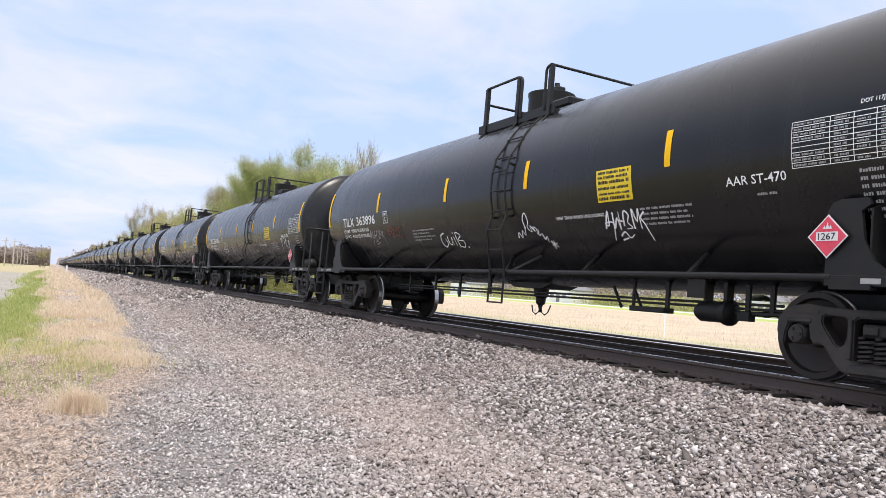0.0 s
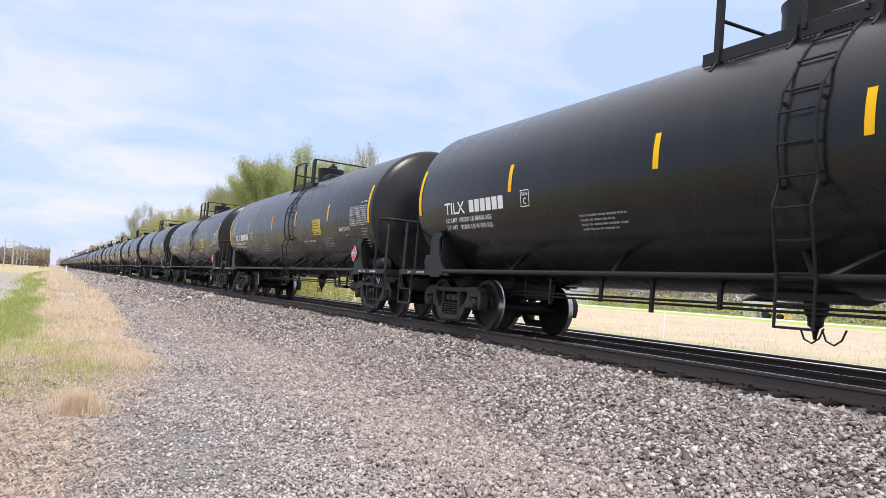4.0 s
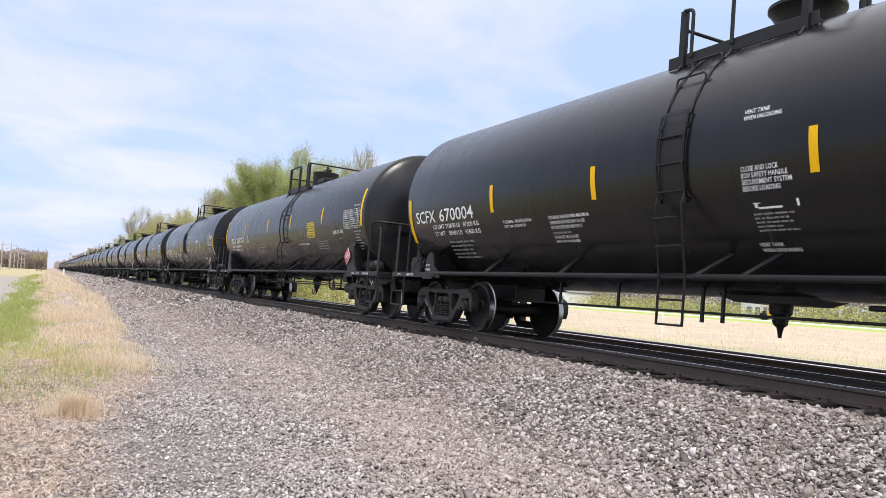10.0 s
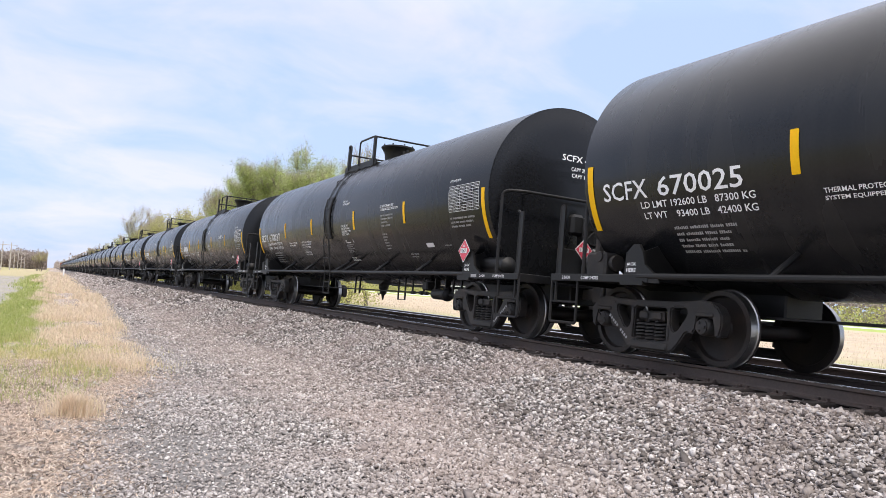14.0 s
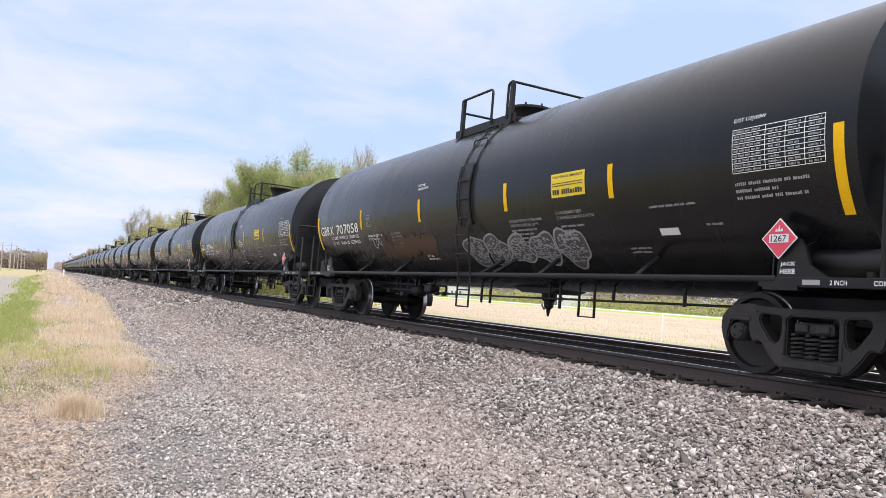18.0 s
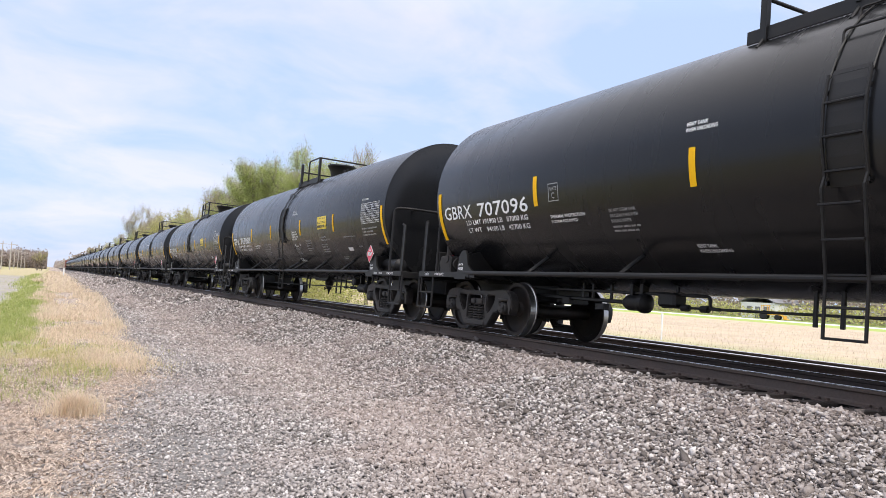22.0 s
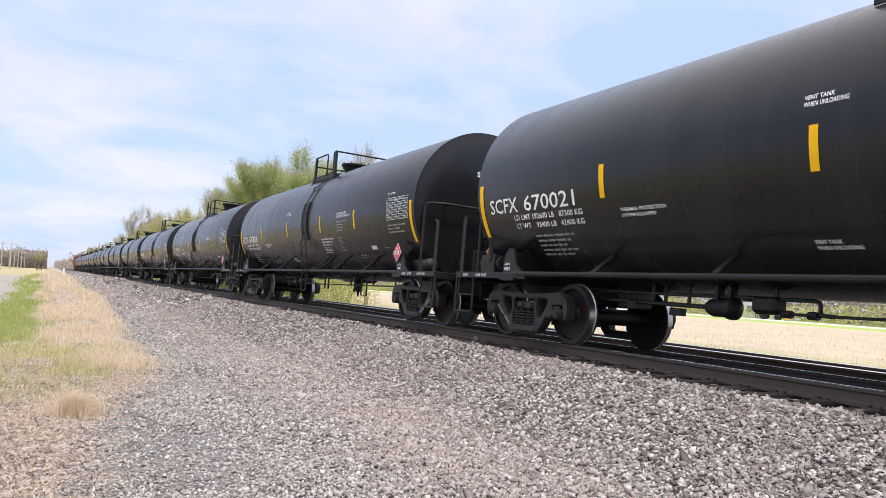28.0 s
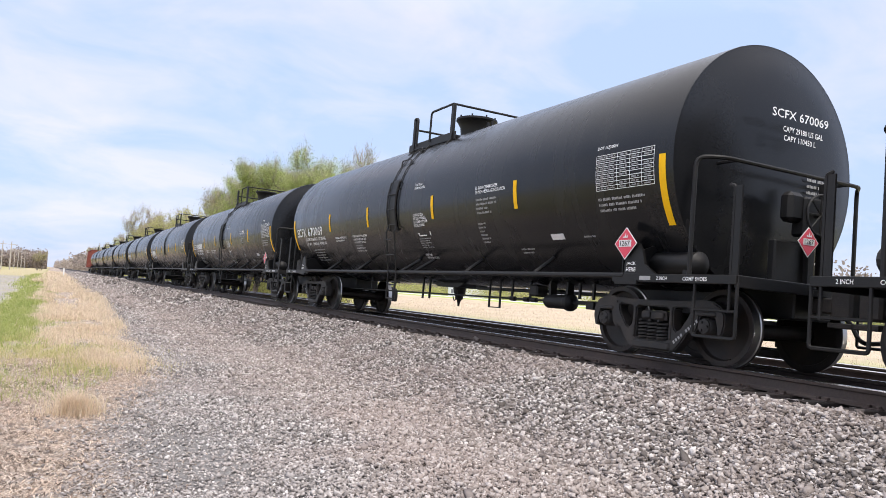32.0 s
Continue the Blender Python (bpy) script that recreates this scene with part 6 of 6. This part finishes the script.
def tree_parts(seed, height, leaves, leaf_size, spread_w, lean_open=.6, m=2400, rise=.35):
    """Trunk mesh and leaf quads of one tree standing at the origin."""
    rng = random.Random(seed)
    bm = bmesh.new()
    tips = []

    def grow(p, d, length, r, depth):
        pts = [p]
        q, dirn = Vector(p), Vector(d)
        for i in range(3):
            dirn = (dirn + Vector((rng.gauss(0, .2), rng.gauss(0, .2), rise * (.10 + .05 * depth)))).normalized()
            q = q + dirn * length / 3
            pts.append(q.copy())
        seg = 6 if depth == 0 else 4 if depth < 3 else 3
        rings = []
        up = Vector(dirn).orthogonal().normalized()
        for i, a in enumerate(pts):
            rr = r * (1 - .17 * i)
            s2 = dirn.cross(up)
            rings.append([bm.verts.new(a + rr * (math.cos(k * math.tau / seg) * up + math.sin(k * math.tau / seg) * s2)) for k in range(seg)])
        for a, b in zip(rings, rings[1:]):
            for k in range(seg):
                bm.faces.new((a[k], a[(k + 1) % seg], b[(k + 1) % seg], b[k]))
        if depth >= 2:
            tips.extend(pts[1:])
        if depth >= 4:
            return
        for i in range(rng.choice((2, 3, 3)) + (1 if depth == 0 else 0)):
            base = pts[-1] if i < 2 else pts[rng.choice((1, 2))]
            az = rng.uniform(0, math.tau)
            t = lean_open * rng.uniform(.5, 1.25) * spread_w
            side = Vector((math.cos(az), math.sin(az), 0))
            grow(base, (dirn + side * t).normalized(), length * rng.uniform(.58, .82), r * .56, depth + 1)
    for k in range(rng.choice((1, 2, 2))):
        az = rng.uniform(0, 6.28)
        grow(Vector((.25 * math.cos(az), .25 * math.sin(az), -.3)), Vector((.2 * math.cos(az), .2 * math.sin(az), 1)).normalized(), height * .33, height * .017, 0)
    top = max(v.co.z for v in bm.verts)
    k = height / top
    bmesh.ops.scale(bm, vec=(k, k, k), verts=bm.verts)
    nr = np.random.default_rng(seed)
    T = np.array([tuple(t * k) for t in tips])
    off = T.mean(axis=0)          # crown over the stem
    off[2] = 0
    T -= off
    bmesh.ops.translate(bm, verts=bm.verts, vec=(-off[0], -off[1], 0))
    pick = T[nr.integers(0, len(T), leaves)] + nr.normal(0, height * .027, (leaves, 3))
    s = leaf_size * nr.uniform(.5, 1.4, leaves)
    R = turns(leaves, nr)
    quad = np.array([(-.5, -.28, 0), (.5, -.18, .05), (.45, .25, 0), (-.4, .3, .06)])
    v = np.einsum("nij,kj->nki", R, quad) * s[:, None, None] + pick[:, None, :]
    # fine upright twigs round the limbs' ends
    base = T[nr.integers(0, len(T), m)] + nr.normal(0, height * .012, (m, 3))
    way = nr.normal(0, .35, (m, 3)) + np.array([0, 0, .9])
    way = way / np.linalg.norm(way, axis=1)[:, None] * (height * nr.uniform(.03, .10, m))[:, None]
    a = nr.uniform(0, math.tau, m)
    side = np.stack([np.cos(a), np.sin(a), np.zeros(m)], 1) * (height * .0011)
    tw = np.stack([base - side, base + side, base + way + side * .3, base + way - side * .3], 1)
    return finish(bm, "trunk", M_BARK), v, tw


def make_tree(seed, height, leaves, leaf_size, spread_w, leaf_mat, label, category="tree", twig_count=2400, rise=.35):
    t = tagged(new("tree"), label, category, "trees along the railway")
    trunk, v, tw = tree_parts(seed, height, leaves, leaf_size, spread_w, .6, twig_count, rise)
    part("trunk", trunk, None, t)
    part("fine_branch", soup("fine_branch", tw, [(0, 1, 2, 3)], 4, M_TWIG), None, t)["kind"] = "stuff"
    part("crown", soup("crown", v, [(0, 1, 2, 3)], 4, leaf_mat), None, t)
    return t


def place_tree(proto, x, y, scale, turn, first):
    m = Matrix.Translation((x, y, ground_h(x, y))) @ Matrix.Rotation(turn, 4, "Z") @ Matrix.Diagonal((scale, scale, scale, 1))
    if first:
        proto.matrix_basis = m
        return proto
    m2 = Matrix.Translation((x, y, ground_h(x, y))) @ Matrix.Rotation(turn, 4, "Z")
    keep = proto.scale.copy()
    proto.scale = (scale, scale, scale)
    c = copy_thing(proto, m2)
    proto.scale = keep
    return c


def build_trees():
    rng = random.Random(3)
    full = make_tree(21, 14.6, 46000, .10, 1.25, M_LEAF, "tall tree in fresh light green spring leaf", twig_count=3400)
    airy = make_tree(22, 12.6, 3600, .07, .45, M_LEAF, "slender tree with sparse new leaves", twig_count=1100, rise=1.0)
    olive = make_tree(23, 12.0, 22000, .115, 1.1, M_OLIVE, "budding olive-yellow tree at the wood's edge", twig_count=3200)
    bare = make_tree(24, 13.0, 6500, .11, .95, M_OLIVE, "grey-brown tree with few buds at the wood's edge", twig_count=3600, rise=.6)
    low = make_tree(25, 8.0, 20000, .10, 1.3, M_LEAF, "broad light green thicket tree")
    rows = [(full, 19.4, 70, .93), (full, 21.5, 77, .94), (full, 19.6, 63.5, .81), (full, 21.6, 59, .70), (full, 20.4, 84, .88), (airy, 20.4, 54.5, .97), (airy, 21.3, 57, .84), (airy, 20.0, 52.6, .72),
            (bare, 19.0, 89, 1.02), (bare, 20.0, 95, .98), (bare, 18.6, 92, .9), (full, 20.6, 73.5, .9), (bare, 19.4, 81, .96), (low, 18.4, 66, 1.15), (low, 18.3, 74, 1.15), (low, 18.5, 82, 1.2), (low, 18.6, 60, 1.0), (low, 18.2, 90, 1.25),
            (olive, 18.6, 100, .88), (olive, 18.9, 107, .90), (olive, 19.2, 116, .92), (olive, 18.4, 124, .92), (olive, 19.0, 134, .95), (low, 18.5, 129, 1.35), (olive, 18.6, 145, 1.0), (bare, 18.0, 158, 1.05),
            (bare, 18.2, 172, 1.2), (low, 18.9, 176, 1.5), (olive, 18.5, 166, .95), (low, 18.6, 184, 1.35), (bare, 17.6, 203, .9), (olive, 19.2, 212, .85), (bare, 18.2, 236, .85), (olive, 19.0, 258, .85),
            (low, 18.4, 282, 1.3), (bare, -2.4, 300, .56), (bare, -3.9, 312, .5), (bare, 19.0, 310, .9), (bare, 18.4, 345, .95), (full, 20.6, 78.5, .88), (full, 20.2, 67, .84), (bare, 17.9, 390, 1.0)]
    used = set()
    for proto, x, y, s in rows:
        place_tree(proto, x, y, s, rng.uniform(0, 6.28), proto not in used)
        used.add(proto)


def woods(name, label, boxes, material, seed, leaf):
    """Far belts of trees as clumps of small twig faces with an uneven top: boxes of (x0, x1, y0, y1, height, count)."""
    nr = np.random.default_rng(seed)
    out = []
    quad = np.array([(-.5, -.3, 0), (.5, -.2, .1), (.4, .3, 0), (-.4, .35, .1)])
    for x0, x1, y0, y1, h, n in boxes:
        x, y = nr.uniform(x0, x1, n), nr.uniform(y0, y1, n)
        f = max(x1 - x0, y1 - y0) / 14
        top = np.array([h * (.62 + .5 * noise.noise(Vector((p / f * 1.9, q / f * 1.9, seed))) + .16 * noise.noise(Vector((p / f * 7, q / f * 7, seed)))) for p, q in zip(x, y)])
        z = ground_z((x0 + x1) / 2) + top * nr.random(n) ** .75
        s = leaf * nr.uniform(.5, 1.4, n) * (h / 12)
        v = np.einsum("nij,kj->nki", turns(n, nr), quad) * s[:, None, None] + np.stack([x, y, z], 1)[:, None, :]
        out.append(v)
    tagged(new(name, soup(name, np.concatenate(out), [(0, 1, 2, 3)], 4, material)), label, "woods", kind="stuff")


build_trees()
woods("undergrowth", "yellow-green bushes under the trees beside the track", [(17.2, 21, 56, 80, 5.5, 14000), (16.7, 19.5, 46, 84, 5.4, 34000), (17.4, 22, 78, 120, 10.0, 34000), (17.4, 22, 110, 190, 12.0, 40000), (17.5, 24, 180, 400, 9.0, 26000)], M_OLIVE, 41, .22)
woods("far_woods", "brown leafless woods far along the track", [(16.5, 45, 380, 700, 15, 22000), (15, 60, 700, 1500, 17, 9000), (10, 60, 1500, 2600, 20, 7000)], M_TWIG, 42, 1.0)
woods("far_woods", "brown leafless woods across the open ground", [(-70, -5, 560, 640, 13.5, 46000), (-22, -2, 520, 600, 13.5, 22000), (-260, -70, 560, 700, 15, 9000)], M_TWIG, 43, .75)
woods("field_hedge", "grey-brown trees beyond the road", [(118, 150, 30, 330, 13, 44000)], M_TWIG, 44, .6)
woods("field_hedge", "olive bushes beyond the road", [(110, 122, 35, 330, 4.2, 22000)], M_OLIVE, 45, .9)
# ---- distance: posts, poles, road side ----
M_POST_WHITE = mat("white_painted_post", (.78, .78, .77), .6, 0, .08, 4, 40, .05)
M_ORANGE = mat("orange_plastic", (.80, .25, .03), .5, 0, .1, 4, 40, .05)
M_POLE = mat("weathered_pole_wood", (.42, .38, .34), .85, 0, .2, 3, 30, .3)
M_SIDING = mat("white_siding", (.76, .76, .75), .7, 0, .06, 2, 30, .1)
M_ROOF = mat("grey_roof", (.20, .20, .21), .8, 0, .15, 3, 30, .2)
M_BOXCAR = mat("oxide_red_car_paint", (.23, .055, .035), .6, 0, .25, 1.5, 30, .1, second=(.14, .05, .04))


def marker_post():
    ob = tagged(new("marker_post"), "short white trackside marker post", "post")
    x, y = 2.31, 153.0
    ob.location = (x, y, ground_h(x, y))
    bm = bmesh.new()
    box(bm, -.13, .13, -.06, .06, -.3, 1.35, .02)
    part("post", bm, M_POST_WHITE, ob)
    bm = bmesh.new()
    box(bm, -.15, .15, -.08, .08, 1.352, 1.42, .02)
    part("cap", bm, M_POST_WHITE, ob)


def field_post():
    ob = tagged(new("cable_marker"), "thin white cable marker post standing in the field", "marker")
    x, y = 27.4, 28.9
    ob.location = (x, y, ground_h(x, y))
    bm = bmesh.new()
    rod(bm, (0, 0, -.3), (0, 0, 1.0), .045, 10)
    part("post", bm, M_POST_WHITE, ob)
    bm = bmesh.new()
    rod(bm, (0, 0, 1.0), (0, 0, 1.28), .055, 10)
    part("cap", bm, M_POST_WHITE, ob)


def utility_poles():
    first = None
    for x, y, h in ((-12.4, 252, 8.2), (-10.6, 262, 8.4), (-13.5, 330, 8.0), (-12.6, 345, 8.0), (-11.8, 360, 8.0), (-11.2, 380, 8.0), (-10.6, 405, 8.0)):
        ob = tagged(new("utility_pole"), "weathered wooden utility pole on open ground", "utility pole", "poles of the power line")
        ob.location = (x, y, GROUND)
        bm = bmesh.new()
        rod(bm, (0, 0, -.5), (0, 0, h), .17, 8, .11)
        part("pole", bm, M_POLE, ob)
        bm = bmesh.new()
        box(bm, -1.1, 1.1, -.07, .07, h - .9, h - .76)
        part("crossarm", bm, M_POLE, ob)
        for k in (-.95, 0, .95):
            bm = bmesh.new()
            rod(bm, (k, 0, h - .76), (k, 0, h - .58), .05, 6)
            part("insulator", bm, M_POST_WHITE, ob)


def shed(x, y, w, d, h, label, turn=0):
    ob = tagged(new("building"), label, "building")
    ob.matrix_basis = pose(x, y, ground_z(x), 0, 0, turn)
    bm = bmesh.new()
    box(bm, -w / 2, w / 2, -d / 2, d / 2, -.3, h)
    part("wall", bm, M_SIDING, ob)
    bm = bmesh.new()
    prism(bm, [(-d / 2 - .3, h), (0, h + d * .22), (d / 2 + .3, h), (d / 2 + .3, h + .12), (0, h + d * .22 + .14), (-d / 2 - .3, h + .12)], -w / 2 - .3, w / 2 + .3)
    part("roof", bm, M_ROOF, ob)
    for k in (-1, 1):
        bm = bmesh.new()
        box(bm, -w / 2 - .03, -w / 2 + .02, k * d * .25 - .5, k * d * .25 + .5, 1.0, 2.1)
        part("window", bm, M_ROOF, ob)
    bm = bmesh.new()
    box(bm, -w / 2 - .04, -w / 2 + .02, -.5, .5, 0, 2.05)
    part("door", bm, M_ROOF, ob)


def tractor():
    """Small yellow machine parked on the far side of the road."""
    ob = tagged(new("tractor"), "small yellow loader tractor parked beside the road", "tractor")
    ob.location = (106.5, 87.5, ground_z(106.5))
    ob.rotation_euler = (0, 0, radians(25))
    bm = bmesh.new()
    box(bm, -.55, .55, -1.7, .3, .75, 1.35, .08)
    box(bm, -.5, .5, .3, 1.3, .7, 1.0, .05)
    part("body", bm, M_MACHINE, ob)
    bm = bmesh.new()
    for x in (-.6, .6):
        for y in (.25, 1.3):
            rod(bm, (x, y, 1.0), (x * .92, y * .95, 2.25), .05, 6)
    box(bm, -.68, .68, .1, 1.4, 2.25, 2.36, .04)
    part("cab", bm, M_MACHINE, ob)
    bm = bmesh.new()
    box(bm, -.3, .3, .7, 1.1, 1.0, 1.5, .05)
    part("seat", bm, M_BLACK, ob)
    for x in (-.75, .75):
        for y, r in ((-1.3, .42), (.85, .62)):
            bm = bmesh.new()
            lathe(bm, [(-.16, r * .4), (-.17, r * .8), (-.12, r), (.12, r), (.17, r * .8), (.16, r * .4)], 18, "X")
            bmesh.ops.translate(bm, verts=bm.verts, vec=(x, y, r))
            part("wheel", bm, M_BLACK, ob)
    for x in (-.6, .6):
        bm = bmesh.new()
        tube(bm, [(x, .1, 1.3), (x, -1.2, 1.25), (x, -2.3, .5)], .08, 6)
        part("loader_arm", bm, M_MACHINE, ob)
    bm = bmesh.new()
    prism(bm, [(-2.3, .15), (-2.9, .1), (-2.95, .18), (-2.45, .3), (-2.4, .75), (-2.3, .75)], -.9, .9)
    part("bucket", bm, M_MACHINE, ob)


M_MACHINE = mat("machine_yellow_paint", (.72, .40, .04), .5, 0, .15, 3, 40, .05)


def tail_car():
    """Oxide-red box-shaped buffer car at the end of the train."""
    car = tagged(new("boxcar"), "oxide-red steel boxcar at the end of the train, rolling", "boxcar")
    bm = bmesh.new()
    box(bm, -1.5, 1.5, -7.6, 7.6, 1.0, 4.15, .04)
    part("body", bm, M_BOXCAR, car)
    for s in (-1, 1):
        for k in range(12):
            bm = bmesh.new()
            y = -7.2 + k * 1.31
            box(bm, s * 1.5, s * 1.56, y - .06, y + .06, 1.02, 4.1)
            part("side_post", bm, M_BOXCAR, car)
    bm = bmesh.new()
    box(bm, -1.56, 1.56, -7.65, 7.65, 4.15, 4.24, .02)
    part("roof", bm, M_BOXCAR, car)
    shared = {k: v for k, v in SHARED.items()}
    for s in (-1, 1):
        build_truck(car, s * 5.9, shared)
    CARS.append(car)


marker_post()
field_post()
utility_poles()
shed(113, 152, 10, 7, 3.0, "white low building beyond the road", 20)
shed(116, 205, 12, 8, 3.4, "white farm building beyond the road", 10)
shed(120, 98, 9, 7, 2.8, "white house half hidden by bushes", 5)
tractor()
tail_car()
# ---- the train rolls past ----
LENGTH = {"T": 18.164, "S": 18.125, "G": 18.098}      # over the couplers, by owner


def train_y(t):
    """Middle of the twenty-first car along the track."""
    return 374.098 - 23.9899 * t - 0.00852 * t * t


def car_places():
    """Middle of each car along the train, from the twenty-first."""
    half = [LENGTH[code.upper()] / 2 for code, _ in TRAIN] + [8.6]
    at = [0.0]
    for a, b in zip(half, half[1:]):
        at.append(at[-1] + a + b)
    return [v - at[20] for v in at]


# seconds, small lead or lag of the train
TIMES = [(0, 0.118), (1, -0.162), (2, 0.135), (3, 0.067), (4, -0.2), (5, 0.13), (6, 0.178), (7, -0.236), (8, 0.15), (9, 0.174), (10, -0.237),
         (11, 0.18), (12, 0.115), (13, -0.205), (14, 0.124), (15, 0.13), (16, -0.2), (17, 0.116), (18, 0.15), (19, -0.19), (20, 0.15), (21, 0.182),
         (22, -0.205), (23, 0.19), (24, 0.258), (25, -0.218), (26, 0.13), (27, 0.13), (28, -0.187), (29, 0.12), (30, 0.084), (31, -0.277), (32, 0.078)]


def motions():
    for car, place in zip(CARS, car_places()):
        walk(car, [(t, pose(TRACK_X, train_y(t) + d + place, 0, 0, CANT, 0)) for t, d in TIMES])


motions()
